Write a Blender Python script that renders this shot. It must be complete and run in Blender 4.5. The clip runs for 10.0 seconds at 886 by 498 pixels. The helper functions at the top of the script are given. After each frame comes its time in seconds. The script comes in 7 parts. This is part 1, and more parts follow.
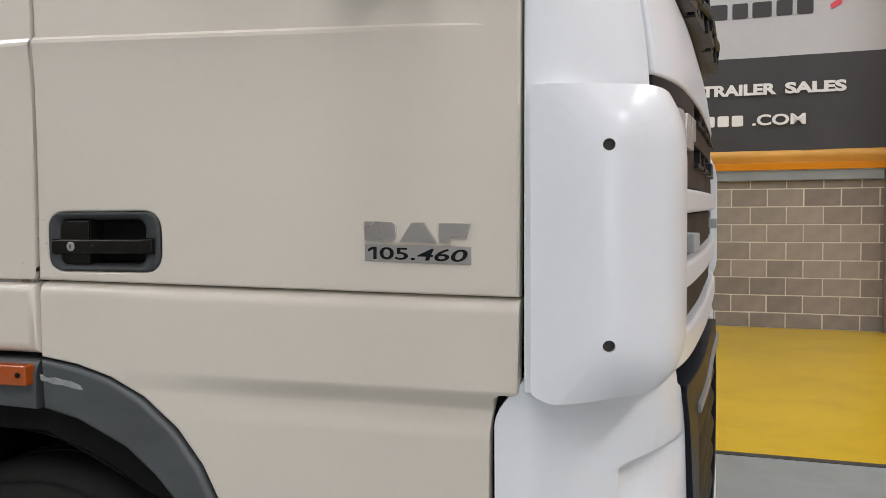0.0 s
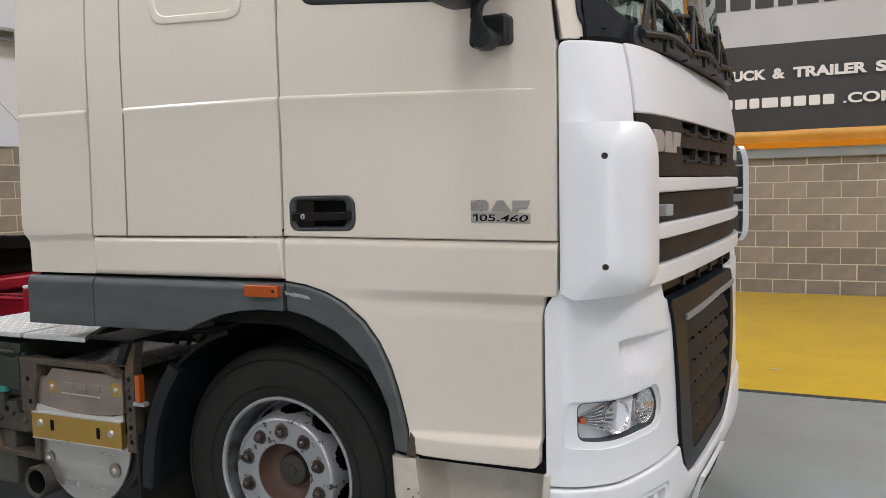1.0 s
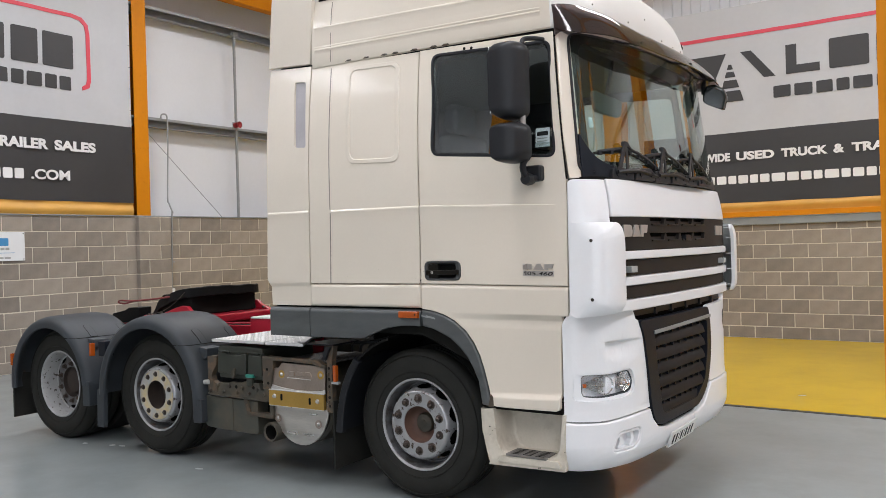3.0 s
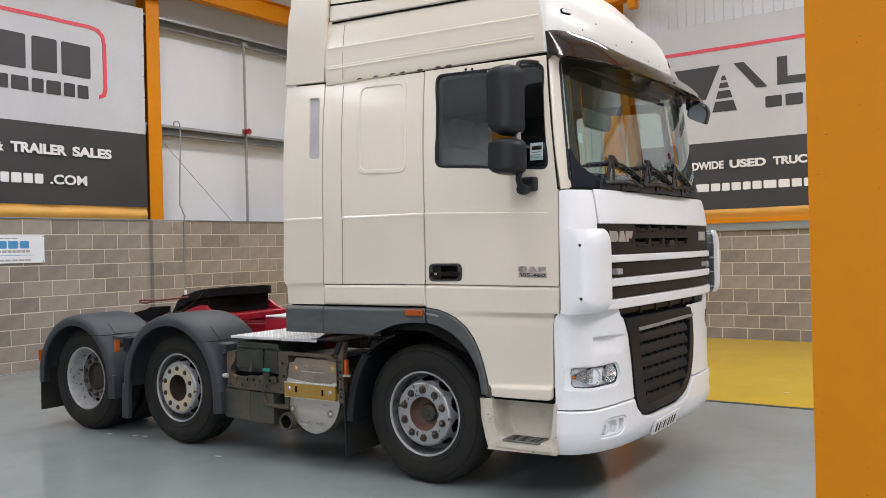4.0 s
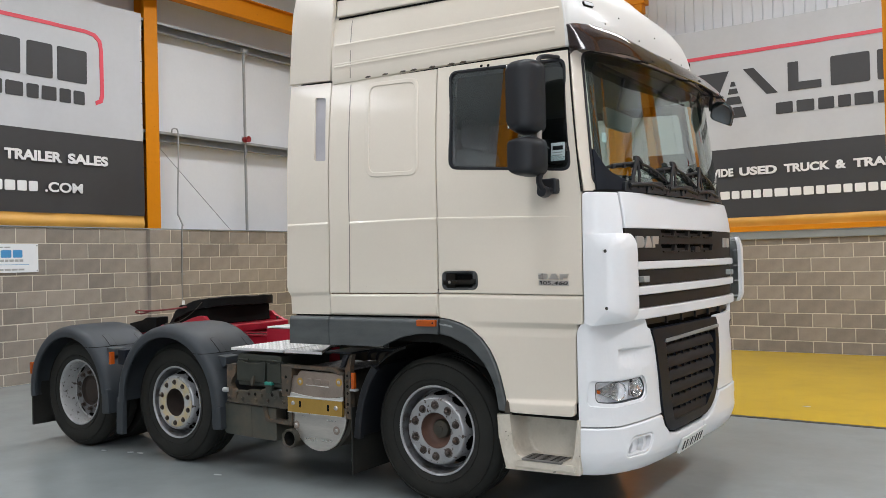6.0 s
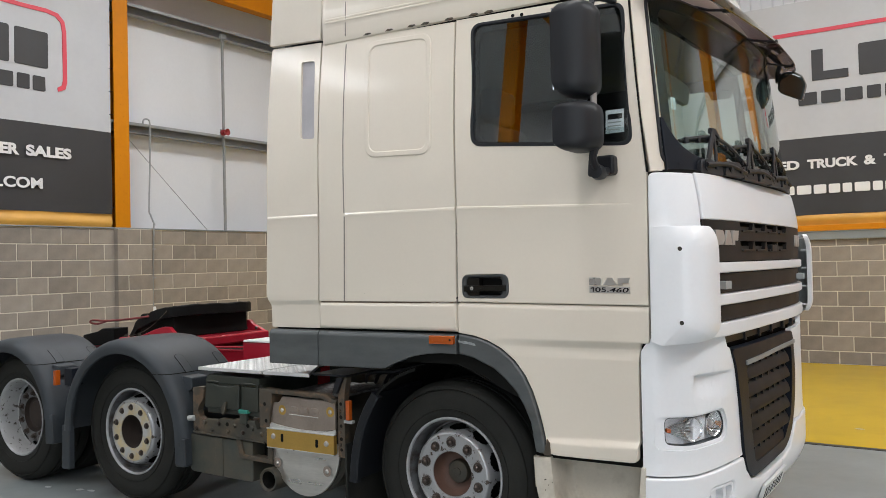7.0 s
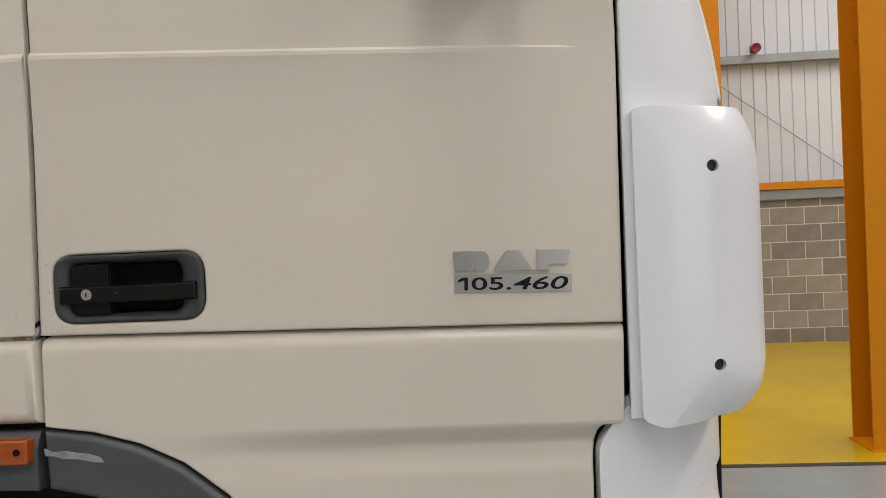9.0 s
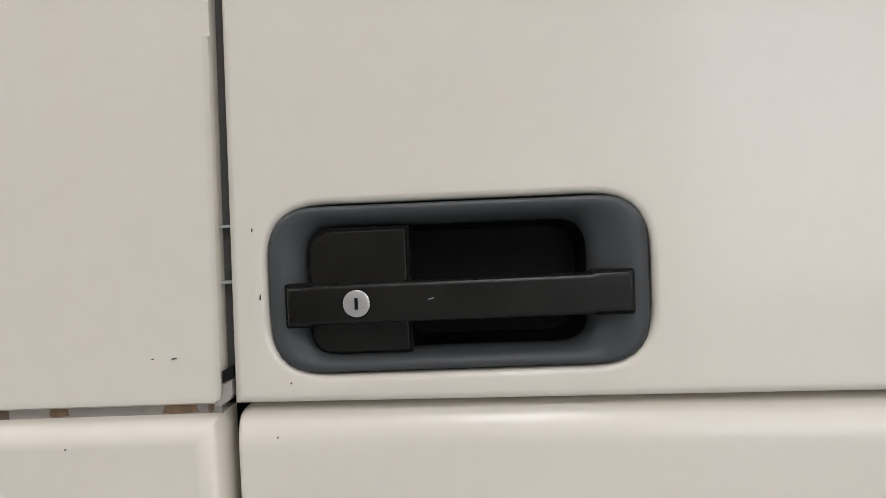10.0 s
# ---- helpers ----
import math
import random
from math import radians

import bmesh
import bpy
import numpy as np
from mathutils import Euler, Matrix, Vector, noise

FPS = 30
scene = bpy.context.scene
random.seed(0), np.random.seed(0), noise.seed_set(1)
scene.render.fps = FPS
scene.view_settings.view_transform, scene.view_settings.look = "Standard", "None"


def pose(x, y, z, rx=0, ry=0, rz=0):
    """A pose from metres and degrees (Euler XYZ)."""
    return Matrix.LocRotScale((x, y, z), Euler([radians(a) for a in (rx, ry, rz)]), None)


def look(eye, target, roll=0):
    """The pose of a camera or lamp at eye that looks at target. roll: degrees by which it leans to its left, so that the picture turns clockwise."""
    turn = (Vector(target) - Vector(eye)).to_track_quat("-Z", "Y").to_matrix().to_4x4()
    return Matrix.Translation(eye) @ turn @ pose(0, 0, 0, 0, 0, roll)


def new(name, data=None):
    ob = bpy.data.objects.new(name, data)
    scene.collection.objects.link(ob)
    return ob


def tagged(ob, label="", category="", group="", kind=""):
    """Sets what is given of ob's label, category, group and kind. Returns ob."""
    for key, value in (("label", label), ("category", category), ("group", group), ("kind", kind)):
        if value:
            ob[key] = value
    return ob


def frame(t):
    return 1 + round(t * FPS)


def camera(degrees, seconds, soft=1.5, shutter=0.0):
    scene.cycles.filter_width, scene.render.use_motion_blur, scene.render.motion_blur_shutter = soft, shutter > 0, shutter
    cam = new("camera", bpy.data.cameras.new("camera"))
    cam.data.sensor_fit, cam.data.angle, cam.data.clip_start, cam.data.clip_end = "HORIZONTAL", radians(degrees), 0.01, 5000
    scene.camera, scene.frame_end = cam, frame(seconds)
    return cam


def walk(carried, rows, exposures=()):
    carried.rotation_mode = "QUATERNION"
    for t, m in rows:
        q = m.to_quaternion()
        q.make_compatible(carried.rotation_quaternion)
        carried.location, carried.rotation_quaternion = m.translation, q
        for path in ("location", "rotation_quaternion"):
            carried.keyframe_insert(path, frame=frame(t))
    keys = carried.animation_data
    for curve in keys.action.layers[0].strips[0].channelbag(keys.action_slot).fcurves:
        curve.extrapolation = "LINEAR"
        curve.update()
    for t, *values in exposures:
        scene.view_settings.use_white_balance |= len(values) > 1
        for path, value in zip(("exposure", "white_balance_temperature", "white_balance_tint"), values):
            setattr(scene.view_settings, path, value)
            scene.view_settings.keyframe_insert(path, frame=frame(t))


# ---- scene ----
cam = camera(55.8, 10.0, soft=0.4)
PATH = [
    (0, (1.436, -1.388, 1.57), (0.84, 0.518, 1.469), -0.5),
    (0.5, (1.665, -1.89, 1.576), (0.914, -0.04, 1.458), -1.0),
    (1, (1.897, -2.445, 1.591), (1.052, -0.638, 1.441), -1.4),
    (1.5, (2.222, -2.997, 1.608), (1.289, -1.234, 1.467), -1.6),
    (2, (2.529, -3.544, 1.641), (1.487, -1.838, 1.571), -2.2),
    (2.5, (2.851, -3.981, 1.664), (1.769, -2.299, 1.637), -1.9),
    (4, (3.397, -4.735, 1.666), (2.298, -3.065, 1.666), -1.4),
    (4.5, (3.395, -4.774, 1.67), (2.296, -3.103, 1.672), -1.3),
    (5, (3.403, -4.772, 1.67), (2.303, -3.102, 1.676), -1.3),
    (5.5, (3.372, -4.734, 1.671), (2.274, -3.062, 1.68), -1.3),
    (6, (3.132, -4.527, 1.638), (2.038, -2.853, 1.665), -1.4),
    (6.2, (2.99, -4.396, 1.646), (1.9, -2.72, 1.675), -1.4),
    (7.5, (1.951, -3.13, 1.593), (0.973, -1.385, 1.619), -1.3),
    (8, (1.556, -2.519, 1.566), (0.837, -0.653, 1.537), -2.1),
    (8.5, (1.198, -1.955, 1.576), (0.883, 0.019, 1.547), -2.0),
    (9, (0.918, -1.412, 1.57), (0.807, 0.584, 1.541), -2.5),
    (9.5, (0.561, -0.969, 1.594), (0.455, 1.027, 1.518), -2.6),
    (10, (0.307, -0.583, 1.551), (0.226, 1.414, 1.485), -2.4),
]
EXPOSURES = [(0.0, -0.12, 6250, 12), (0.5, -0.11, 6250, 12), (1.5, 0.07, 6250, 12), (2.5, 0.13, 6250, 13), (5.0, 0.10, 6200, 12), (6.0, 0.07, 6150, 10), (7.5, 0.07, 6350, 10), (8.5, -0.18, 6550, 9), (9.0, -0.25, 6600, 11), (9.5, -0.07, 6250, 12), (10.0, 0.19, 6200, 12)]
walk(cam, [(t, look(eye, target, roll)) for t, eye, target, roll in PATH], EXPOSURES)

# ---- light ----
world = bpy.data.worlds.new("sky")
scene.world = world
world.use_nodes = True
wn = world.node_tree
sky = wn.nodes.new("ShaderNodeTexSky")
sky.sky_type, sky.sun_disc = "NISHITA", False
sky.sun_elevation, sky.sun_rotation = radians(50), radians(200)
wn.nodes["Background"].inputs["Strength"].default_value = 0.1
wn.links.new(sky.outputs["Color"], wn.nodes["Background"].inputs["Color"])

ROOF_Z = 7.4
SKYLIGHTS = [(-7.6 if x < 0 and y < -2 else x, y) for x in (-5.2, 0.9, 7.0) for y in (-6.6, -0.6, 5.4)]


def area_lamp(name, m, sx, sy, power, colour):
    data = bpy.data.lights.new(name, "AREA")
    data.shape, data.size, data.size_y, data.energy, data.color = "RECTANGLE", sx, sy, power, colour
    lamp = new(name, data)
    lamp.matrix_world = m
    return lamp


for x, y in SKYLIGHTS:
    area_lamp("skylight_glow", pose(x, y, ROOF_Z - 0.06, 0, 0, 0), 1.1, 4.4, 270 if x > 5 else 165 if x < -4 else 115, (1.0, 0.99, 0.985))
# lamp at an unseen door opening, added behind the camera for the near side
area_lamp("added_daylight", pose(6.0, -11.7, 2.6, 90, 0, 0), 5.0, 4.6, 200, (0.93, 0.97, 1.0))


# ---- materials ----
def material(name, base, rough=0.5, metal=0.0, vary=0.08, size=3.0, grain=120.0, bump=0.0, coat=0.0, spread=0.08, pieces=0.0, streak=None):
    m = bpy.data.materials.new(name)
    m.use_nodes = True
    t = m.node_tree
    bsdf = t.nodes["Principled BSDF"]
    co = t.nodes.new("ShaderNodeTexCoord")
    big = t.nodes.new("ShaderNodeTexNoise")
    big.inputs["Scale"].default_value, big.inputs["Detail"].default_value = size, 6
    fine = t.nodes.new("ShaderNodeTexNoise")
    fine.inputs["Scale"].default_value, fine.inputs["Detail"].default_value = grain, 4
    src = co.outputs["Object"]
    if streak:
        mp = t.nodes.new("ShaderNodeMapping")
        mp.inputs["Scale"].default_value = streak
        t.links.new(src, mp.inputs["Vector"])
        src = mp.outputs["Vector"]
    t.links.new(src, big.inputs["Vector"])
    t.links.new(src, fine.inputs["Vector"])
    add = t.nodes.new("ShaderNodeMath")
    add.operation = "MULTIPLY_ADD"
    add.inputs[1].default_value = 0.35
    t.links.new(fine.outputs["Fac"], add.inputs[0])
    t.links.new(big.outputs["Fac"], add.inputs[2])
    last = add.outputs[0]
    if pieces:
        info = t.nodes.new("ShaderNodeObjectInfo")
        more = t.nodes.new("ShaderNodeMath")
        more.operation = "MULTIPLY_ADD"
        more.inputs[1].default_value = pieces
        t.links.new(info.outputs["Random"], more.inputs[0])
        t.links.new(last, more.inputs[2])
        last = more.outputs[0]
    ramp = t.nodes.new("ShaderNodeMapRange")
    mid = 0.675 + 0.5 * pieces
    ramp.inputs["From Min"].default_value, ramp.inputs["From Max"].default_value = mid - 0.3 - 0.5 * pieces, mid + 0.3 + 0.5 * pieces
    t.links.new(last, ramp.inputs["Value"])
    mix = t.nodes.new("ShaderNodeMix")
    mix.data_type = "RGBA"
    mix.inputs["A"].default_value = (*[c * (1 - vary) for c in base], 1)
    mix.inputs["B"].default_value = (*[min(1, c * (1 + vary)) for c in base], 1)
    t.links.new(ramp.outputs[0], mix.inputs["Factor"])
    t.links.new(mix.outputs["Result"], bsdf.inputs["Base Color"])
    rr = t.nodes.new("ShaderNodeMapRange")
    rr.inputs["To Min"].default_value, rr.inputs["To Max"].default_value = max(0.02, rough - spread), min(1, rough + spread)
    t.links.new(big.outputs["Fac"], rr.inputs["Value"])
    t.links.new(rr.outputs[0], bsdf.inputs["Roughness"])
    bsdf.inputs["Metallic"].default_value = metal
    bsdf.inputs["Coat Weight"].default_value, bsdf.inputs["Coat Roughness"].default_value = coat, 0.08
    if bump:
        bp = t.nodes.new("ShaderNodeBump")
        bp.inputs["Strength"].default_value, bp.inputs["Distance"].default_value = bump, 0.004
        t.links.new(fine.outputs["Fac"], bp.inputs["Height"])
        t.links.new(bp.outputs[0], bsdf.inputs["Normal"])
    return m


def glass(name, tint, rough=0.0, ior=1.45):
    m = bpy.data.materials.new(name)
    m.use_nodes = True
    b = m.node_tree.nodes["Principled BSDF"]
    b.inputs["Base Color"].default_value = (*tint, 1)
    b.inputs["Transmission Weight"].default_value = 1.0
    b.inputs["Roughness"].default_value, b.inputs["IOR"].default_value = rough, ior
    return m


def glow(name, colour, strength):
    m = bpy.data.materials.new(name)
    m.use_nodes = True
    b = m.node_tree.nodes["Principled BSDF"]
    b.inputs["Base Color"].default_value = (0.8, 0.8, 0.8, 1)
    b.inputs["Emission Color"].default_value = (*colour, 1)
    b.inputs["Emission Strength"].default_value = strength
    return m


def chipped(name, base, spot, rough, size, level, metal=0.0, bump=0.1, soft=0.03, vary=0.14):
    """A coat with worn spots of another colour: noise past a level shows the spot's colour, duller than the coat."""
    m = material(name, base, rough, metal, vary=vary, size=size * 0.35, grain=size * 9, bump=bump)
    t = m.node_tree
    bsdf = t.nodes["Principled BSDF"]
    co = t.nodes.new("ShaderNodeTexCoord")
    spots = t.nodes.new("ShaderNodeTexNoise")
    spots.inputs["Scale"].default_value, spots.inputs["Detail"].default_value, spots.inputs["Roughness"].default_value = size, 7, 0.62
    t.links.new(co.outputs["Object"], spots.inputs["Vector"])
    edge = t.nodes.new("ShaderNodeMapRange")
    edge.inputs["From Min"].default_value, edge.inputs["From Max"].default_value = level - soft, level + soft
    t.links.new(spots.outputs["Fac"], edge.inputs["Value"])
    mix = t.nodes.new("ShaderNodeMix")
    mix.data_type = "RGBA"
    t.links.new(bsdf.inputs["Base Color"].links[0].from_socket, mix.inputs["A"])
    mix.inputs["B"].default_value = (*spot, 1)
    t.links.new(edge.outputs[0], mix.inputs["Factor"])
    t.links.new(mix.outputs["Result"], bsdf.inputs["Base Color"])
    return m


CREAM = material("cream_paint", (0.70, 0.637, 0.540), 0.33, vary=0.035, size=1.6, grain=60, coat=0.3, spread=0.06)
WHITE = material("white_paint", (0.80, 0.81, 0.825), 0.3, vary=0.03, size=2.0, grain=60, coat=0.25, spread=0.05)
GREY = material("grey_plastic", (0.074, 0.081, 0.082), 0.46, vary=0.3, size=7, grain=160, bump=0.06, streak=(0.6, 1, 2.2))
BLACK = material("black_plastic", (0.010, 0.0112, 0.014), 0.45, vary=0.2, size=6, grain=200, bump=0.06)
BLACK.node_tree.nodes["Principled BSDF"].inputs["Specular IOR Level"].default_value = 0.34
DARKBROWN = material("dark_grille_plastic", (0.021, 0.0185, 0.0172), 0.5, vary=0.2, size=5, grain=200, bump=0.04)
NAVY = material("dark_blue_grey_plastic", (0.0105, 0.0130, 0.0185), 0.38, vary=0.2, size=5, grain=200, bump=0.06)
# near-black with little sheen; the shade of gaps and cavities is in its colour
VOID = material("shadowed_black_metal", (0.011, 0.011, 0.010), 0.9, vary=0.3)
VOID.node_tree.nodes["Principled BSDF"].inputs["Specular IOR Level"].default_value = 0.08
RUBBER = material("tyre_rubber", (0.0175, 0.0175, 0.0150), 0.78, vary=0.4, size=5, grain=90, bump=0.25)
RUBBER.node_tree.nodes["Principled BSDF"].inputs["Specular IOR Level"].default_value = 0.3
RIM = chipped("chipped_wheel_paint", (0.41, 0.415, 0.425), (0.065, 0.045, 0.032), 0.32, 26, 0.61, metal=0.55)
NUT = material("worn_nut_steel", (0.07, 0.055, 0.047), 0.32, metal=0.6, vary=0.5, size=30, grain=200)
GRIME = chipped("grimy_chassis_metal", (0.042, 0.040, 0.031), (0.085, 0.066, 0.042), 0.6, 8, 0.56, bump=0.3, soft=0.12)
BATTERY = material("dirty_green_black_plastic", (0.026, 0.029, 0.022), 0.46, vary=0.5, size=7, grain=120, bump=0.12)
STEEL = material("brushed_silencer_steel", (0.62, 0.59, 0.55), 0.30, metal=0.85, vary=0.2, size=5, grain=60, bump=0.04, streak=(0.4, 1, 3))
BRASS = material("yellowed_steel_strip", (0.60, 0.38, 0.10), 0.34, metal=0.85, vary=0.15, size=6, grain=100)
RED = material("red_chassis_paint", (0.42, 0.012, 0.03), 0.38, vary=0.2, size=6, grain=100, coat=0.2)
GREASE = material("black_grease", (0.0045, 0.0045, 0.0045), 0.62, vary=0.5, size=14, grain=90, bump=0.5)
GREASE.node_tree.nodes["Principled BSDF"].inputs["Specular IOR Level"].default_value = 0.22
DRY_RED = material("dull_red_handle_paint", (0.19, 0.03, 0.03), 0.55, vary=0.4, size=16, grain=120, bump=0.1)
MIRROR_SHELL = material("glossy_black_mirror_shell", (0.008, 0.014, 0.013), 0.12, vary=0.15, size=8)
SILVER = material("lamp_reflector_silver", (0.70, 0.69, 0.68), 0.14, metal=0.9, vary=0.05, size=30)
LOUVRE = material("black_louvre_plastic", (0.0125, 0.0125, 0.0132), 0.46, vary=0.2, size=6, grain=200)
LAMP_BACK = material("frosted_lamp_grey", (0.74, 0.74, 0.75), 0.4, metal=0.3, vary=0.08, size=20)
CHROME = material("chrome_badge", (0.50, 0.48, 0.455), 0.3, metal=0.55, vary=0.06, size=9)
AMBER = material("amber_lens", (0.40, 0.078, 0.008), 0.25, vary=0.1, coat=0.4)
ORANGE = chipped("orange_steel_paint", (0.58, 0.205, 0.001), (0.20, 0.07, 0.012), 0.5, 38, 0.69, bump=0.03, vary=0.04)
ORANGE.node_tree.nodes["Principled BSDF"].inputs["Specular IOR Level"].default_value = 0.2
FLOOR = chipped("grey_epoxy_floor", (0.25, 0.278, 0.278), (0.222, 0.244, 0.242), 0.22, 1.6, 0.56, bump=0.0, soft=0.12, vary=0.07)
YELLOW = chipped("yellow_epoxy_floor", (0.57, 0.375, 0.008), (0.50, 0.325, 0.008), 0.24, 2.2, 0.62, bump=0.0, soft=0.14, vary=0.06)
LINE = material("dark_floor_joint", (0.035, 0.033, 0.03), 0.5, vary=0.3, size=3)
MORTAR = material("pale_mortar", (0.55, 0.50, 0.41), 0.9, vary=0.16, size=5, grain=90, bump=0.4)
BLOCK = material("concrete_block", (0.248, 0.216, 0.182), 0.9, vary=0.38, size=5, grain=70, bump=0.7, pieces=0.7)
CLAD = material("white_steel_cladding", (0.63, 0.64, 0.66), 0.42, vary=0.05, size=0.8, grain=20)
GALV = material("galvanised_steel", (0.30, 0.31, 0.31), 0.5, metal=0.35, vary=0.15, size=6, grain=80)
FLASHING = material("grey_flashing", (0.22, 0.24, 0.245), 0.5, vary=0.12, size=3)
BAN_GREY = material("silver_banner_vinyl", (0.475, 0.485, 0.505), 0.48, vary=0.06, size=1.4, grain=12, bump=0.12)
BAN_DARK = material("charcoal_banner_vinyl", (0.032, 0.032, 0.034), 0.5, vary=0.12, size=1.4, grain=12, bump=0.1)
BAN_WHITE = material("white_banner_print", (0.74, 0.74, 0.74), 0.5, vary=0.03)
BAN_RED = material("red_banner_print", (0.64, 0.06, 0.09), 0.5, vary=0.05)
BAN_TAN = material("tan_banner_hem", (0.62, 0.33, 0.06), 0.5, vary=0.12, size=2.5)
SIGN = material("white_sign_plastic", (0.72, 0.74, 0.76), 0.4, vary=0.04)
SIGN_BLUE = material("blue_sign_print", (0.06, 0.26, 0.52), 0.4, vary=0.05)
SIREN = material("red_siren_plastic", (0.22, 0.010, 0.013), 0.4, vary=0.1)
CEIL = material("white_roof_sheet", (0.6, 0.61, 0.62), 0.5, vary=0.05)
SEAT = material("dark_seat_cloth", (0.03, 0.032, 0.036), 0.9, vary=0.3, size=20, grain=300)
TRIMGREY = material("pale_cab_trim", (0.34, 0.35, 0.34), 0.6, vary=0.12)
PLATE = material("white_plate", (0.74, 0.74, 0.72), 0.4, vary=0.03)
INK = material("black_print", (0.007, 0.007, 0.008), 0.5, vary=0.1)
INK.node_tree.nodes["Principled BSDF"].inputs["Specular IOR Level"].default_value = 0.2
GLASS_GREEN = glass("tinted_cab_glass", (0.46, 0.61, 0.57), 0.0, 1.85)
GLASS_DARK = glass("tinted_door_glass", (0.55, 0.66, 0.64), 0.0, 2.3)
GLASS_CLEAR = glass("clear_lamp_lens", (0.97, 0.98, 1.0), 0.0, 1.3)
SMOKE = glass("smoked_visor_acrylic", (0.235, 0.19, 0.20), 0.015, 1.75)
FRIT = material("black_glass_border", (0.006, 0.0075, 0.008), 0.35, vary=0.2, size=6)
SKYLIT = glow("daylit_rooflight_sheet", (1.0, 0.985, 0.96), 3.2)
MIRROR = material("mirror_glass", (0.85, 0.87, 0.88), 0.03, metal=1.0, vary=0.02, spread=0.01)

RIM_WHITE = chipped("chipped_white_wheel_paint", (0.38, 0.38, 0.375), (0.06, 0.045, 0.035), 0.42, 30, 0.60)
NUT_RING = chipped("yellowed_nut_ring", (0.50, 0.41, 0.24), (0.42, 0.42, 0.41), 0.4, 11, 0.5, soft=0.08)
RUST_DARK = material("dark_rusty_bore", (0.030, 0.020, 0.015), 0.7, vary=0.4, size=14, grain=160, bump=0.3)
BROWN = chipped("brown_rusted_steel", (0.062, 0.050, 0.036), (0.105, 0.070, 0.042), 0.7, 14, 0.54)
FENDER = material("matt_grey_fender_plastic", (0.035, 0.041, 0.047), 0.54, vary=0.22, size=6, grain=160, bump=0.06)
FENDER.node_tree.nodes["Principled BSDF"].inputs["Specular IOR Level"].default_value = 0.36
DIRTY_CREAM = chipped("scuffed_cream_plastic", (0.62, 0.57, 0.48), (0.46, 0.41, 0.33), 0.45, 7, 0.6, soft=0.1)
TREAD = material("worn_tread_metal", (0.17, 0.16, 0.15), 0.5, metal=0.3, vary=0.3, size=20, grain=150, bump=0.1)
# darker, brown-spotted rim paint for the barrels and the drive disc
RIM_DARK = chipped("dark_spotted_rim_paint", (0.17, 0.172, 0.178), (0.06, 0.05, 0.04), 0.45, 14, 0.55, metal=0.3, soft=0.1)
for dull in (LOUVRE, DARKBROWN, NAVY):
    dull.node_tree.nodes["Principled BSDF"].inputs["Specular IOR Level"].default_value = 0.16
ROOF_WHITE = material("off_white_roof_paint", (0.73, 0.725, 0.70), 0.33, vary=0.03, size=2.0, grain=60, coat=0.25, spread=0.05)
HUB_TAN = material("rust_brown_hub_bore", (0.12, 0.066, 0.048), 0.6, vary=0.3, size=12, grain=120, bump=0.2)
# base darkened, lugs whitened: the chequer's light and dark is in the colours
DECK_BASE = material("darkened_deck_aluminium", (0.60, 0.60, 0.59), 0.42, metal=0.1, vary=0.12, size=5, grain=140)
DECK = material("white_aluminium_chequer", (0.90, 0.90, 0.89), 0.36, metal=0.08, vary=0.06, size=5, grain=140)
BRONZE = material("heat_tinted_shield_steel", (0.36, 0.30, 0.255), 0.36, metal=0.7, vary=0.2, size=6, grain=80, bump=0.04)
HANDLE_GREY = material("blue_grey_handle_plastic", (0.041, 0.0435, 0.044), 0.5, vary=0.14, size=14, grain=400, bump=0.03)
HANDLE_BLACK = material("worn_black_handle_plastic", (0.0075, 0.0068, 0.0050), 0.32, vary=0.6, size=22, grain=300, bump=0.02, spread=0.12)
HANDLE_BLACK.node_tree.nodes["Principled BSDF"].inputs["Specular IOR Level"].default_value = 0.28
GAP_RUST = material("brown_gap_rust", (0.19, 0.12, 0.07), 0.8, vary=0.5, size=60, grain=200)
WORN = material("pale_scraped_plastic", (0.30, 0.32, 0.32), 0.6, vary=0.4, size=40, grain=200)
LILAC = material("lilac_grey_inset", (0.40, 0.39, 0.41), 0.5, vary=0.15, size=6)
DARK_SEALER = material("stained_seam_sealer", (0.13, 0.09, 0.06), 0.8, vary=0.6, size=22, grain=140, bump=0.2)
BADGE = material("satin_badge_metal", (0.52, 0.50, 0.47), 0.28, metal=0.7, vary=0.06, size=9)
TANK = chipped("dirty_green_grey_tank", (0.046, 0.050, 0.042), (0.082, 0.070, 0.050), 0.5, 5, 0.56, bump=0.1, soft=0.14)
FLANGE_STEEL = material("clean_flange_steel", (0.66, 0.66, 0.64), 0.3, metal=0.7, vary=0.1, size=8, grain=100)
GRIT = chipped("grit_covered_metal", (0.16, 0.155, 0.15), (0.055, 0.05, 0.045), 0.8, 40, 0.5, bump=0.4, soft=0.1)
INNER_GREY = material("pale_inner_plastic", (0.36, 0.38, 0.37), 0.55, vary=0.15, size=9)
SCUFF = material("pale_floor_scuff", (0.31, 0.335, 0.33), 0.5, vary=0.2, size=12)
SEALER = material("aged_seam_sealer", (0.33, 0.29, 0.255), 0.7, vary=0.3, size=18, grain=140, bump=0.2)
GROOVE = material("grey_groove_paint", (0.21, 0.19, 0.165), 0.6, vary=0.3, size=9)
GAPGREY = material("grey_gap_paint", (0.060, 0.056, 0.050), 0.6, vary=0.3, size=9)
CABTRIM = material("grey_cab_lining", (0.09, 0.098, 0.094), 0.8, vary=0.12)


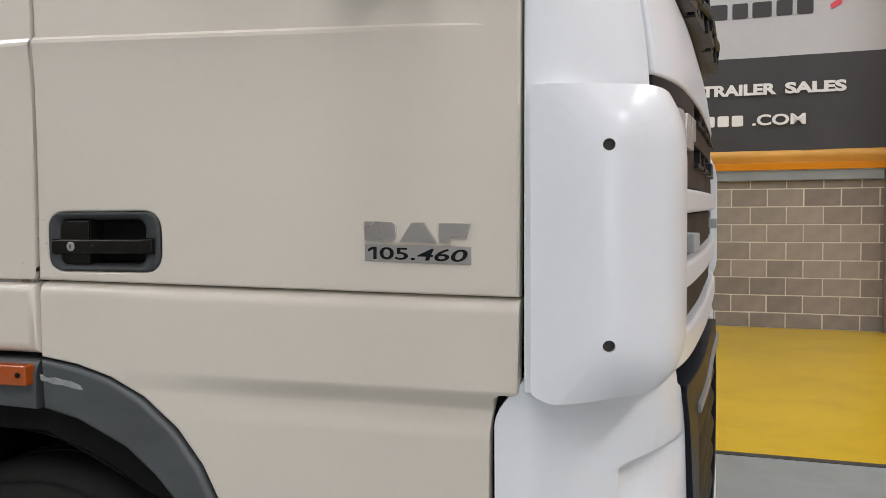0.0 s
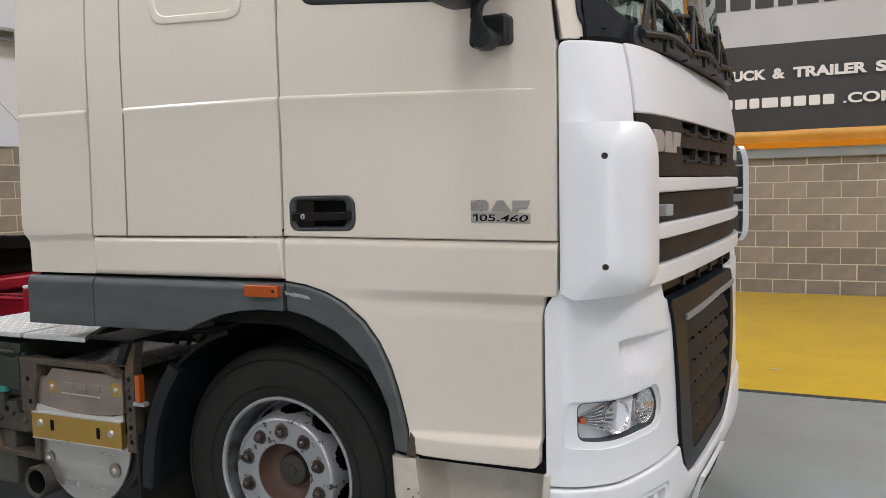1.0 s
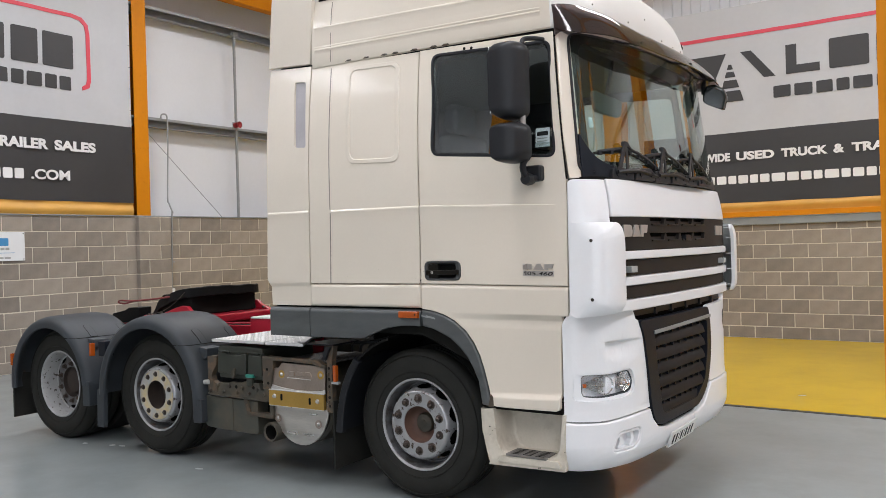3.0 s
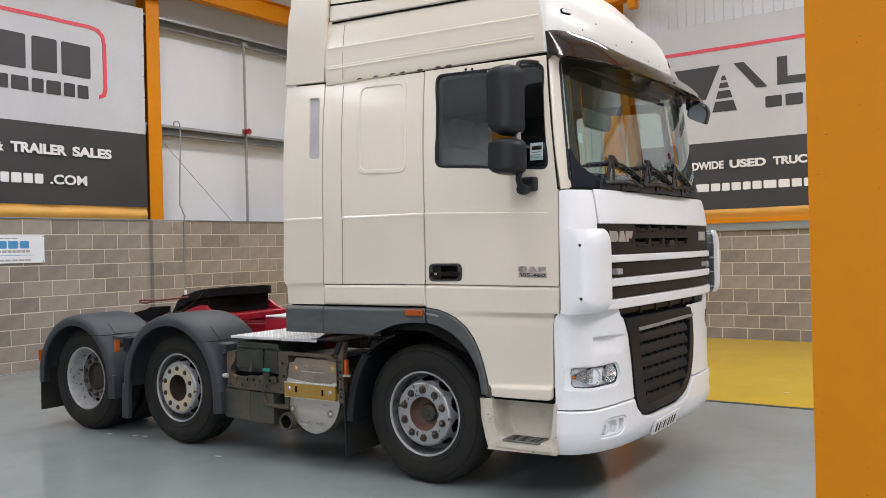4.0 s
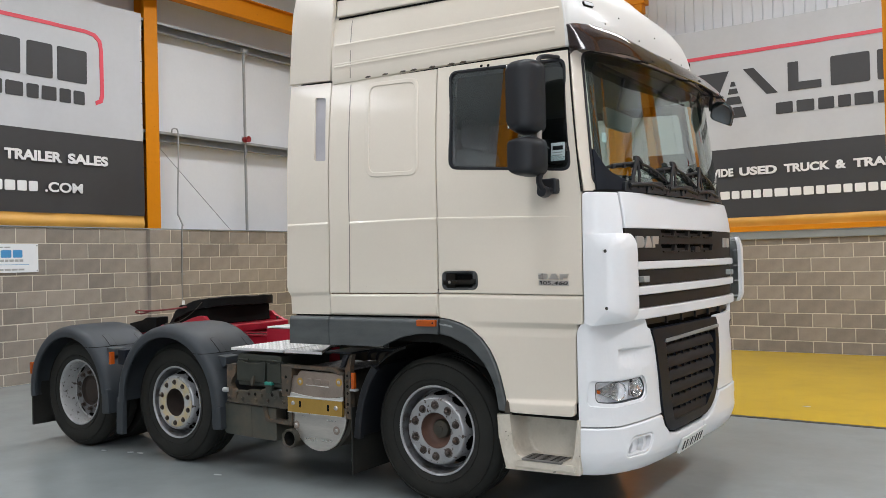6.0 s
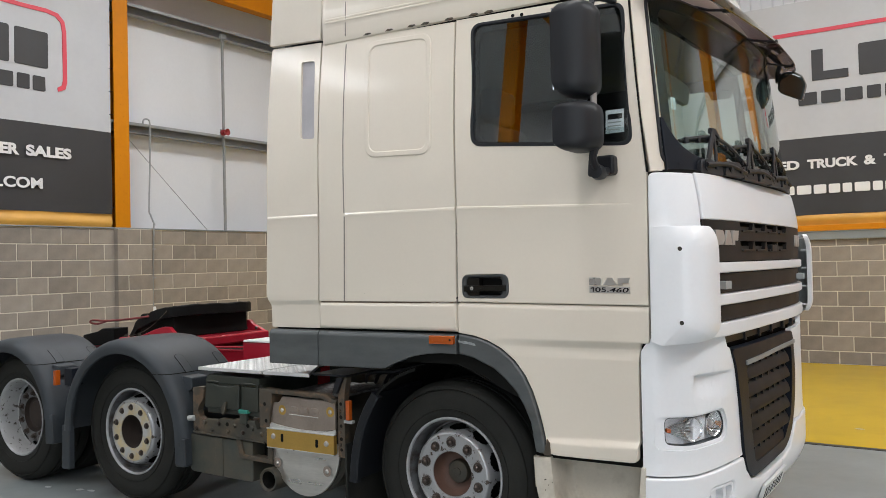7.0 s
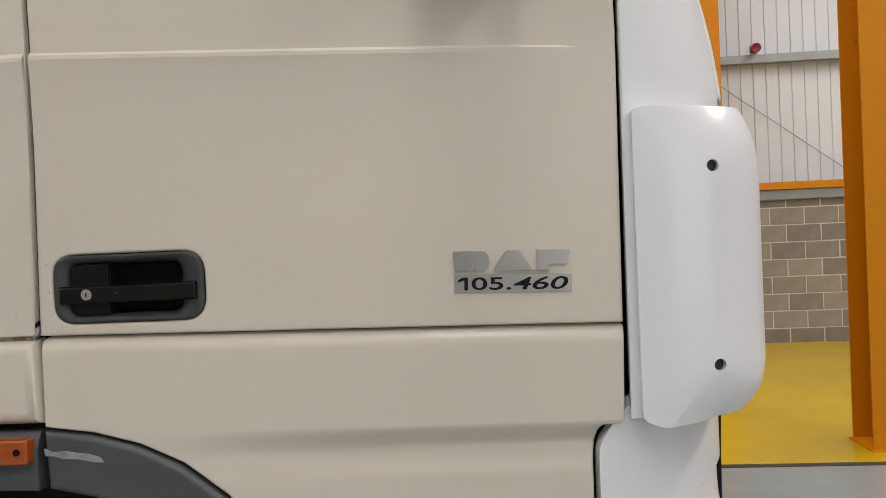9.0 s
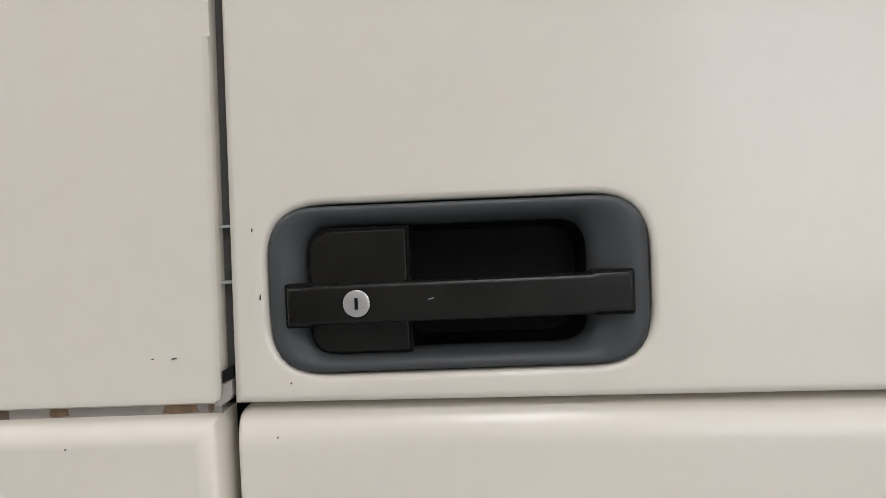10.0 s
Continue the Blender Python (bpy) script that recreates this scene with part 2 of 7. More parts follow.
# ---- building blocks ----
def finish(bm, name, mat, parent=None, label="", sharp=35):
    bmesh.ops.recalc_face_normals(bm, faces=bm.faces)
    me = bpy.data.meshes.new(name)
    bm.to_mesh(me)
    bm.free()
    me.materials.append(mat)
    me.polygons.foreach_set("use_smooth", [True] * len(me.polygons))
    me.set_sharp_from_angle(angle=radians(sharp))
    ob = new(name, me)
    if len(me.polygons) > 12:
        even = ob.modifiers.new("even_normals", "WEIGHTED_NORMAL")
        even.keep_sharp, even.weight = True, 100
    if parent is not None:
        ob.parent = parent
    if label:
        tagged(ob, label)
    return ob


def part(name, bm, mat, parent, label="", sharp=35):
    return finish(bm, name, mat, parent, label, sharp)


# the lorry stands two degrees askew in the hall: the hall has its own axes
HALL = Matrix.Translation((1.5, 4.18, 0)) @ Matrix.Rotation(radians(-2.0), 4, "Z") @ Matrix.Translation((-1.5, -4.18, 0))


def thing(name, label, category, group="", at=pose(0, 0, 0), base=HALL):
    ob = new(name)
    ob.matrix_basis = base @ at
    return tagged(ob, label, category, group)


def structure(name, bm, mat, label="", sharp=35):
    ob = finish(bm, name, mat, None, label, sharp)
    ob.matrix_basis = HALL
    return tagged(ob, kind="structure")


def add_box(bm, x0, x1, y0, y1, z0, z1, bevel=0.0, seg=2):
    v = [bm.verts.new((x, y, z)) for x in (x0, x1) for y in (y0, y1) for z in (z0, z1)]
    fs = [bm.faces.new([v[i] for i in q]) for q in ((0, 1, 3, 2), (4, 6, 7, 5), (0, 4, 5, 1), (2, 3, 7, 6), (0, 2, 6, 4), (1, 5, 7, 3))]
    if bevel:
        es = list({e for f in fs for e in f.edges})
        bmesh.ops.bevel(bm, geom=es, offset=bevel, segments=seg, profile=0.5, affect="EDGES", clamp_overlap=True)
    return bm


def box(x0, x1, y0, y1, z0, z1, bevel=0.004, seg=2):
    return add_box(bmesh.new(), x0, x1, y0, y1, z0, z1, bevel, seg)


def add_lathe(bm, prof, seg=48, centre=(0, 0, 0), axis="y", a0=0.0, a1=360.0, close=False):
    full = abs(a1 - a0) >= 360
    n = seg if full else seg + 1
    rings = []
    for k in range(n):
        a = radians(a0 + (a1 - a0) * k / seg)
        c, s = math.cos(a), math.sin(a)
        ring = []
        for r, h in prof:
            p = {"y": (r * c, h, r * s), "x": (h, r * c, r * s), "z": (r * c, r * s, h)}[axis]
            ring.append(bm.verts.new((p[0] + centre[0], p[1] + centre[1], p[2] + centre[2])))
        rings.append(ring)
    made = []
    m = len(prof)
    for k in range(seg):
        ra, rb = rings[k], rings[(k + 1) % n]
        for i in range(m if close else m - 1):
            j = (i + 1) % m
            made.append(((k, i), bm.faces.new((ra[i], rb[i], rb[j], ra[j]))))
    if close and not full:
        bm.faces.new(rings[0])
        bm.faces.new(rings[-1][::-1])
    bmesh.ops.remove_doubles(bm, verts=[v for r in rings for v in r], dist=1e-5)
    return made


def lathe(prof, seg=48, centre=(0, 0, 0), axis="y", a0=0.0, a1=360.0, close=False):
    bm = bmesh.new()
    add_lathe(bm, prof, seg, centre, axis, a0, a1, close)
    return bm


def smooth_line(pts, n=6):
    p = [Vector(q) for q in pts]
    p = [2 * p[0] - p[1]] + p + [2 * p[-1] - p[-2]]
    out = []
    for i in range(1, len(p) - 2):
        for k in range(n):
            t = k / n
            out.append(0.5 * (2 * p[i] + (p[i + 1] - p[i - 1]) * t + (2 * p[i - 1] - 5 * p[i] + 4 * p[i + 1] - p[i + 2]) * t * t
                              + (3 * p[i] - p[i - 1] - 3 * p[i + 1] + p[i + 2]) * t ** 3))
    return out + [p[-2]]


def add_tube(bm, pts, r, seg=8, smooth=0, caps=True):
    p = smooth_line(pts, smooth) if smooth else [Vector(q) for q in pts]
    rings, side = [], None
    for i, q in enumerate(p):
        d = (p[min(i + 1, len(p) - 1)] - p[max(i - 1, 0)]).normalized()
        if side is None:
            side = d.orthogonal().normalized()
        side = (side - d * side.dot(d)).normalized()
        up = d.cross(side)
        rings.append([bm.verts.new(q + r * (math.cos(2 * math.pi * k / seg) * side + math.sin(2 * math.pi * k / seg) * up)) for k in range(seg)])
    for a, b in zip(rings, rings[1:]):
        for k in range(seg):
            bm.faces.new((a[k], a[(k + 1) % seg], b[(k + 1) % seg], b[k]))
    if caps:
        bm.faces.new(rings[0][::-1])
        bm.faces.new(rings[-1])
    return bm


def tube(pts, r, seg=8, smooth=0):
    return add_tube(bmesh.new(), pts, r, seg, smooth)


def round_poly(pts, r, n=5):
    """A polygon with rounded corners. r: one radius, or one for each corner."""
    out, m = [], len(pts)
    for i in range(m):
        p, a, b = Vector(pts[i]), Vector(pts[i - 1]), Vector(pts[(i + 1) % m])
        rad = r[i] if isinstance(r, (list, tuple)) else r
        if rad <= 0:
            out.append(tuple(p))
            continue
        u, v = (a - p), (b - p)
        d = min(rad, 0.49 * u.length, 0.49 * v.length)
        s, e = p + u.normalized() * d, p + v.normalized() * d
        for k in range(n + 1):
            t = k / n
            out.append(tuple((1 - t) ** 2 * s + 2 * t * (1 - t) * p + t * t * e))
    return out


def rect(u0, v0, u1, v1, r=0.0, n=5):
    return round_poly([(u0, v0), (u1, v0), (u1, v1), (u0, v1)], r, n)


def plain(u, d, v):
    return (u, d, v)


def add_slab(bm, outer, holes, d0, d1, warp=plain, cu=(), cv=(), bevel=0.004, seg=2):
    """A plate with holes, from a flat outline (u, v) between the depths d0 (its face) and d1, bent by warp(u, d, v)."""
    b = bmesh.new()
    loops = []
    for loop in [outer, *holes]:
        vs = [b.verts.new((u, d0, v)) for u, v in loop]
        es = [b.edges.new((vs[i], vs[(i + 1) % len(vs)])) for i in range(len(vs))]
        loops.append((vs, es))
    if holes:
        bmesh.ops.triangle_fill(b, use_beauty=True, use_dissolve=False, edges=[e for _, es in loops for e in es])
    else:
        b.faces.new(loops[0][0])
    front = list(b.faces)
    back = {v: b.verts.new((v.co.x, d1, v.co.z)) for v in list(b.verts)}
    for f in front:
        b.faces.new([back[v] for v in reversed(f.verts)])
    rim = [e for _, es in loops for e in es]
    for e in rim:
        v, w = e.verts
        b.faces.new((v, w, back[w], back[v]))
    bmesh.ops.recalc_face_normals(b, faces=b.faces)
    if bevel:
        bmesh.ops.bevel(b, geom=rim, offset=bevel, segments=seg, profile=0.5, affect="EDGES", clamp_overlap=True)
    for u in cu:
        bmesh.ops.bisect_plane(b, geom=list(b.verts) + list(b.edges) + list(b.faces), plane_co=(u, 0, 0), plane_no=(1, 0, 0))
    for v in cv:
        bmesh.ops.bisect_plane(b, geom=list(b.verts) + list(b.edges) + list(b.faces), plane_co=(0, 0, v), plane_no=(0, 0, 1))
    for v in b.verts:
        v.co = warp(v.co.x, v.co.y, v.co.z)
    me = bpy.data.meshes.new("tmp")
    b.to_mesh(me)
    b.free()
    bm.from_mesh(me)
    bpy.data.meshes.remove(me)
    return bm


def slab(outer, holes=(), d0=0.0, d1=0.03, warp=plain, cu=(), cv=(), bevel=0.004, seg=2):
    return add_slab(bmesh.new(), outer, list(holes), d0, d1, warp, cu, cv, bevel, seg)


def steps(a, b, h):
    n = max(1, int(round((b - a) / h)))
    return [a + (b - a) * i / n for i in range(1, n)]


def loft(rows, closed=False, cap=False):
    bm = bmesh.new()
    vs = [[bm.verts.new(p) for p in r] for r in rows]
    n = len(rows[0])
    for a, b in zip(vs, vs[1:]):
        for i in range(n if closed else n - 1):
            j = (i + 1) % n
            bm.faces.new((a[i], a[j], b[j], b[i]))
    if cap:
        bm.faces.new(vs[0][::-1])
        bm.faces.new(vs[-1])
    return bm


def text_mesh(words, height, width, mat, parent, m, name="lettering", depth=0.002, shear=0.0, label="", bold=0.025):
    """Lettering in the built-in font, scaled to a cap height and a whole width."""
    cu = bpy.data.curves.new("words", "FONT")
    cu.body, cu.extrude, cu.shear, cu.offset = words, 0.02, shear, bold
    ob = bpy.data.objects.new("words", cu)
    scene.collection.objects.link(ob)
    me = bpy.data.meshes.new_from_object(ob.evaluated_get(bpy.context.evaluated_depsgraph_get()))
    bpy.data.objects.remove(ob)
    co = np.array([v.co[:] for v in me.vertices])
    lo, hi = co.min(0), co.max(0)
    for v in me.vertices:
        v.co = ((v.co.x - lo[0]) / (hi[0] - lo[0]) * width, (v.co.y - lo[1]) / (hi[1] - lo[1]) * height, (v.co.z - lo[2]) / (hi[2] - lo[2]) * depth)
    me.materials.clear()
    me.materials.append(mat)
    made = new(name, me)
    made.parent = parent
    made.matrix_basis = m
    if label:
        tagged(made, label)
    return made


# ---- the hall ----
WX, WU, NY, NY2, STEP_X = -8.5, -8.85, 9.93, 9.76, 3.40     # west wall and the plane above it, north wall and its nearer bay
EX, SY = 14.0, -12.0
JOINT = 0.013

structure("floor", box(WX - 0.9, EX + 0.3, SY - 0.3, NY + 0.3, -0.2, 0.0, 0), FLOOR, "glossy grey epoxy workshop floor")
structure("painted_floor", box(WX, EX, 4.15, NY - 0.01, -0.01, 0.004, 0.002), YELLOW, "glossy yellow painted floor zone")
structure("floor_joint", box(WX, EX, 4.085, 4.15, -0.01, 0.005, 0.001), LINE, "dark strip along the painted floor")


def block_wall(name, run, face, u0, u1, rise, z0, pitch, starts, top, label, inner, deep=0.22):
    """A wall of concrete blocks. run 'x' faces south, run 'y' faces east. starts: a joint's place in even and in odd courses.
    inner: the stretch with blocks of their own."""
    if run == "x":
        core = box(u0, u1, face + 0.004, face + deep, 0, top - 0.001, 0)
    else:
        core = box(face - deep, face - 0.004, u0, u1, 0, top - 0.001, 0)
    wall = structure(name, core, MORTAR, label)
    meshes = []
    for k in range(6):
        b = bmesh.new()
        add_box(b, 0, pitch - JOINT, 0, 0.05, 0, rise - JOINT, 0.004, 1)
        for v in b.verts:
            v.co += 0.0015 * Vector(noise.noise_vector(v.co * 19 + Vector((k * 3.1, 0, 0))))
        me = bpy.data.meshes.new("block")
        b.to_mesh(me)
        b.free()
        me.materials.append(BLOCK)
        meshes.append(me)
    rest = bmesh.new()
    dice = random.Random(len(name) * 7 + 3)
    for c in range(12):
        z = z0 + c * rise + JOINT / 2
        low = max(z, 0.004)
        high = min(z + rise - JOINT, top - 0.002) - low
        if high < 0.03:
            continue
        u = starts[c % 2] + JOINT / 2
        u -= pitch * math.ceil((u - u0) / pitch)
        while u < u1 - 0.05:
            a, b_ = max(u, u0), min(u + pitch - JOINT, u1)
            if b_ - a > 0.05:
                jut = dice.uniform(-0.002, 0.002)
                if inner[0] <= a and b_ <= inner[1] and b_ - a > pitch - JOINT - 0.002 and high > rise - JOINT - 0.002:
                    ob = new("block", meshes[dice.randrange(6)])
                    ob.parent = wall
                    if run == "x":
                        ob.matrix_basis = pose(a, face + jut, z)
                    else:
                        ob.matrix_basis = pose(face + jut, a, z, 0, 0, 90)
                elif run == "x":
                    add_box(rest, a, b_, face + jut, face + 0.05, low, low + high, 0.004, 1)
                else:
                    add_box(rest, face - 0.05, face + jut, a, b_, low, low + high, 0.004, 1)
            u += pitch
    tagged(part("cut_blocks", rest, BLOCK, wall), kind="stuff")
    return wall


def cladding(name, run, face, u0, u1, z0, z1, label, pitch=0.165, rib=-0.016, wide=0.024):
    """Steel sheet with upright ribs, or grooves where rib is negative."""
    bm = bmesh.new()
    rows = []
    u, line = u0, []
    while u < u1:
        line += [(u, 0.0), (u + 0.3 * wide, rib), (u + 0.7 * wide, rib), (u + wide, 0.0)]
        u += pitch
    line.append((u1, 0.0))
    for z in (z0, z1):
        rows.append([bm.verts.new((a, face + 0.03 - d, z) if run == "x" else (face - 0.03 + d, a, z)) for a, d in line])
    for i in range(len(line) - 1):
        bm.faces.new((rows[0][i], rows[0][i + 1], rows[1][i + 1], rows[1][i]))
    if run == "x":
        add_box(bm, u0, u1, face + 0.06, face + 0.14, z0, z1)
    else:
        add_box(bm, face - 0.14, face - 0.06, u0, u1, z0, z1)
    return structure(name, bm, CLAD, label, 20)


block_wall("wall_west", "y", WX, SY, 4.3, 0.233, -0.067, 0.4425, (2.95, 2.714), 2.265, "grey concrete block wall with pale mortar joints", (0.4, 4.0), 0.72)
block_wall("wall_west_end", "y", WX, 4.3, NY, 0.233, -0.067, 0.451, (4.611, 4.850), 2.265, "grey concrete block wall behind the conduit", (4.58, 7.9), 0.72)
block_wall("wall_north", "x", NY, WX - 0.6, STEP_X, 0.2233, -0.03, 0.4245, (-0.757, -0.558), 1.86, "grey concrete block wall beside the yellow floor", (-1.9, 3.4))
block_wall("wall_north_bay", "x", NY2, STEP_X, EX, 0.2233, -0.03, 0.43, (4.143, 4.368), 1.86, "grey concrete block wall bay beyond the column", (STEP_X, 7.5))
pier = structure("wall_pier", box(WX - 0.02, WX + 0.086, 4.008, 4.602, 0, 2.262, 0), MORTAR, "block pier on the west wall")
for c in range(10):
    for a, b_ in (((4.0, 4.40), (4.413, 4.61)) if c % 2 else ((4.0, 4.18), (4.193, 4.61))):
        part("block", box(WX - 0.004, WX + 0.09, a, b_, max(0.004, -0.067 + c * 0.233 + JOINT / 2), -0.067 + (c + 1) * 0.233 - JOINT / 2, 0.004, 1), BLOCK, pier)
structure("wall_return", box(STEP_X - 0.09, STEP_X + 0.24, NY2 + 0.06, NY + 0.1, 0, 1.985, 0), BLOCK, "block wall return beside the column")
structure("wall_east", box(EX, EX + 0.2, SY, NY, 0, 2.2, 0), BLOCK, "plain block wall closing the hall")
# the unseen south wall is left open where the daylight lamp was added
structure("wall_south", box(WX, 3.2, SY - 0.2, SY, 0, 2.2, 0), BLOCK, "plain block wall behind the camera")
structure("wall_south_end", box(8.8, EX, SY - 0.2, SY, 0, 2.2, 0), BLOCK, "plain block wall beside the added door opening")
cladding("cladding_west", "y", WU - 0.30, SY, NY + 0.4, 2.26, ROOF_Z, "smooth white steel wall cladding", 0.333, 0.006, 0.085)
cladding("cladding_north", "x", NY + 0.12, WX - 0.9, EX + 0.3, 2.0, ROOF_Z, "white ribbed steel wall cladding")
structure("cladding_south", box(WX, 3.2, SY - 0.12, SY - 0.04, 2.2, ROOF_Z, 0), CLAD, "white steel wall cladding")
structure("cladding_south_end", box(8.8, EX, SY - 0.12, SY - 0.04, 2.2, ROOF_Z, 0), CLAD, "white steel wall cladding")
structure("cladding_over_opening", box(3.2, 8.8, SY - 0.12, SY - 0.04, 5.0, ROOF_Z, 0), CLAD, "white steel wall cladding over the added door opening")
structure("cladding_east", box(EX + 0.04, EX + 0.12, SY, NY, 2.2, ROOF_Z, 0), CLAD, "white steel wall cladding")

# roof sheets with the rooflights left open between them
roof = bmesh.new()
xs = sorted({WX - 0.9, EX + 0.3, *[x + d for x, _ in SKYLIGHTS for d in (-0.6, 0.6)]})
ys = sorted({SY - 0.3, NY + 0.4, *[y + d for _, y in SKYLIGHTS for d in (-2.3, 2.3)]})
for i in range(len(xs) - 1):
    for j in range(len(ys) - 1):
        mx, my = (xs[i] + xs[i + 1]) / 2, (ys[j] + ys[j + 1]) / 2
        if not any(abs(mx - x) < 0.6 and abs(my - y) < 2.3 for x, y in SKYLIGHTS):
            add_box(roof, xs[i], xs[i + 1], ys[j], ys[j + 1], ROOF_Z, ROOF_Z + 0.1)
structure("ceiling", roof, CEIL, "white steel roof sheets")
for k, (x, y) in enumerate(SKYLIGHTS):
    structure(f"window_{k + 1}", box(x - 0.6, x + 0.6, y - 2.3, y + 2.3, ROOF_Z + 0.02, ROOF_Z + 0.03, 0), SKYLIT, "translucent daylit rooflight sheet")


def i_beam(bm, p, q, depth, width, up, t=0.014):
    """A rolled steel section from p to q; depth along up, width across."""
    p, q, up = Vector(p), Vector(q), Vector(up).normalized()
    d = (q - p).normalized()
    side = d.cross(up).normalized()
    h, w = depth / 2, width / 2
    prof = [(-w, -h), (w, -h), (w, -h + t), (t / 2, -h + t), (t / 2, h - t), (w, h - t), (w, h), (-w, h), (-w, h - t), (-t / 2, h - t), (-t / 2, -h + t), (-w, -h + t)]
    ends = [[bm.verts.new(e + side * a + up * b) for a, b in prof] for e in (p, q)]
    n = len(prof)
    for i in range(n):
        bm.faces.new((ends[0][i], ends[0][(i + 1) % n], ends[1][(i + 1) % n], ends[1][i]))
    bm.faces.new(ends[0][::-1])
    bm.faces.new(ends[1])
    return bm


def column(x, y, depth, width, up, label, foot=True, braces=(), from_z=0.012):
    col = thing("steel_column", label, "column", "steel columns of the hall", pose(x, y, 0))
    part("shaft", i_beam(bmesh.new(), (0, 0, from_z), (0, 0, ROOF_Z - 0.002), depth, width, up), ORANGE, col, sharp=20)
    if foot:
        part("base_plate", box(-width / 2 - 0.02, width / 2 + 0.02, -depth / 2 - 0.02, depth / 2 + 0.02, 0.002, 0.016, 0.004), ORANGE, col)
    for k, (p, q) in enumerate(braces):
        part("brace", tube([p, q], 0.075, 12), ORANGE, col)
    return col


column(3.234, -1.49, 0.32, 0.30, (0, 1, 0), "orange painted steel column with small rust marks")
column(3.58, 4.58, 0.36, 0.30, (0, 1, 0), "orange painted steel column standing at the floor joint")
column(3.605, 9.53, 0.40, 0.22, (0, 1, 0), "orange painted steel column against the block wall")
column(-2.56, 9.75, 0.30, 0.28, (0, 1, 0), "orange painted steel column behind the banner")
column(WU - 0.14, 4.41, 0.28, 0.265, (1, 0, 0), "orange painted steel column rising from the block wall", False, (), 2.286)
column(WU - 0.14, -1.6, 0.28, 0.265, (1, 0, 0), "orange painted steel column rising from the block wall", False, (), 2.286)
column(-3.12, -7.4, 0.30, 0.21, (0, 1, 0), "orange painted steel column with a diagonal brace", True, (((-3.0, 0, 3.6), (-1.1, 0, 7.3)),))
column(9.6, -1.4, 0.32, 0.22, (0, 1, 0), "orange painted steel column with diagonal braces", True, (((0, 0, 2.6), (0, 3.6, 6.4)), ((0, 0, 2.6), (0, -3.0, 6.4))))
column(9.6, 4.5, 0.32, 0.22, (0, 1, 0), "orange painted steel column with a diagonal brace", True, (((0, 0, 2.6), (0, -3.0, 6.4)),))


def beam(name, p, q, depth, width, mat, label, category="beam"):
    b = thing(name, label, category)
    part("section", i_beam(bmesh.new(), p, q, depth, width, (0, 0, 1)), mat, b, sharp=20)
    return b


def rail(name, x0, x1, y0, y1, z0, z1, mat, label, run=""):
    """A bar along the wall; with run 'y' a cold-rolled channel that opens downwards, with a turned lip."""
    if not run:
        return structure(name, box(x0, x1, y0, y1, z0, z1, 0.006), mat, label)
    t = 0.006
    bm = bmesh.new()
    add_box(bm, x0, x1, y0, y1, z1 - t, z1)
    add_box(bm, x1 - t, x1, y0, y1, z1 - 0.045, z1 - t)
    add_box(bm, x0, x0 + t, y0, y1, z0, z1 - t)
    add_box(bm, x0 + t, x1 - 0.05, y0, y1, z0, z0 + t)
    return structure(name, bm, mat, label)


# eaves beam on the west wall, and the knee of the frame
beam("eaves_beam", (-8.55, 3.0, 6.43), (-8.55, 9.7, 6.43), 0.37, 0.2, ORANGE, "orange steel eaves beam along the cladding")
beam("roof_beam", (3.6, -11, 7.15), (3.6, 9.7, 7.15), 0.36, 0.2, ORANGE, "orange steel roof beam")
beam("roof_beam", (-2.56, -11, 7.15), (-2.56, 9.7, 7.15), 0.36, 0.2, ORANGE, "orange steel roof beam")
knee = thing("knee_brace", "orange steel knee brace under the roof beam", "brace")
part("plate", box(-2.70, -1.93, 9.35, 9.58, 6.00, 6.13, 0.01), ORANGE, knee)
part("stub", box(-2.13, -1.98, 9.38, 9.55, 5.85, 6.02, 0.01), ORANGE, knee)

# wall rails
for zw, zn, n in ((3.92, 3.70, "rail_1"), (5.83, 5.50, "rail_2")):
    rail("trim_west_" + n, WU - 0.22, WU - 0.04, SY, NY - 0.1, zw - 0.08, zw + 0.08, GALV, "grey galvanised wall rail", "y")
    rail("trim_north_" + n, STEP_X + 0.3, EX, NY - 0.02, NY + 0.1, zn - 0.03, zn + 0.08, GALV, "grey galvanised wall rail")
rail("trim_north_flashing", WX, STEP_X - 0.1, NY - 0.05, NY + 0.1, 1.862, 1.985, FLASHING, "grey flashing on the block wall")
rail("trim_north_flashing_bay", STEP_X + 0.25, EX, NY2 - 0.05, NY2 + 0.1, 1.862, 1.985, FLASHING, "grey flashing on the block wall")
rail("trim_west_cap", WU - 0.3, WX + 0.02, SY, NY - 0.1, 2.267, 2.287, FLASHING, "dark cap on the block wall")
rail("trim_north_orange", WX, STEP_X + 0.10, NY - 0.08, NY + 0.05, 1.99, 2.075, ORANGE, "orange steel rail over the block wall")
rail("trim_north_orange_bay", STEP_X + 0.25, EX, NY2 - 0.08, NY2 + 0.05, 1.99, 2.085, ORANGE, "orange steel rail over the block wall")


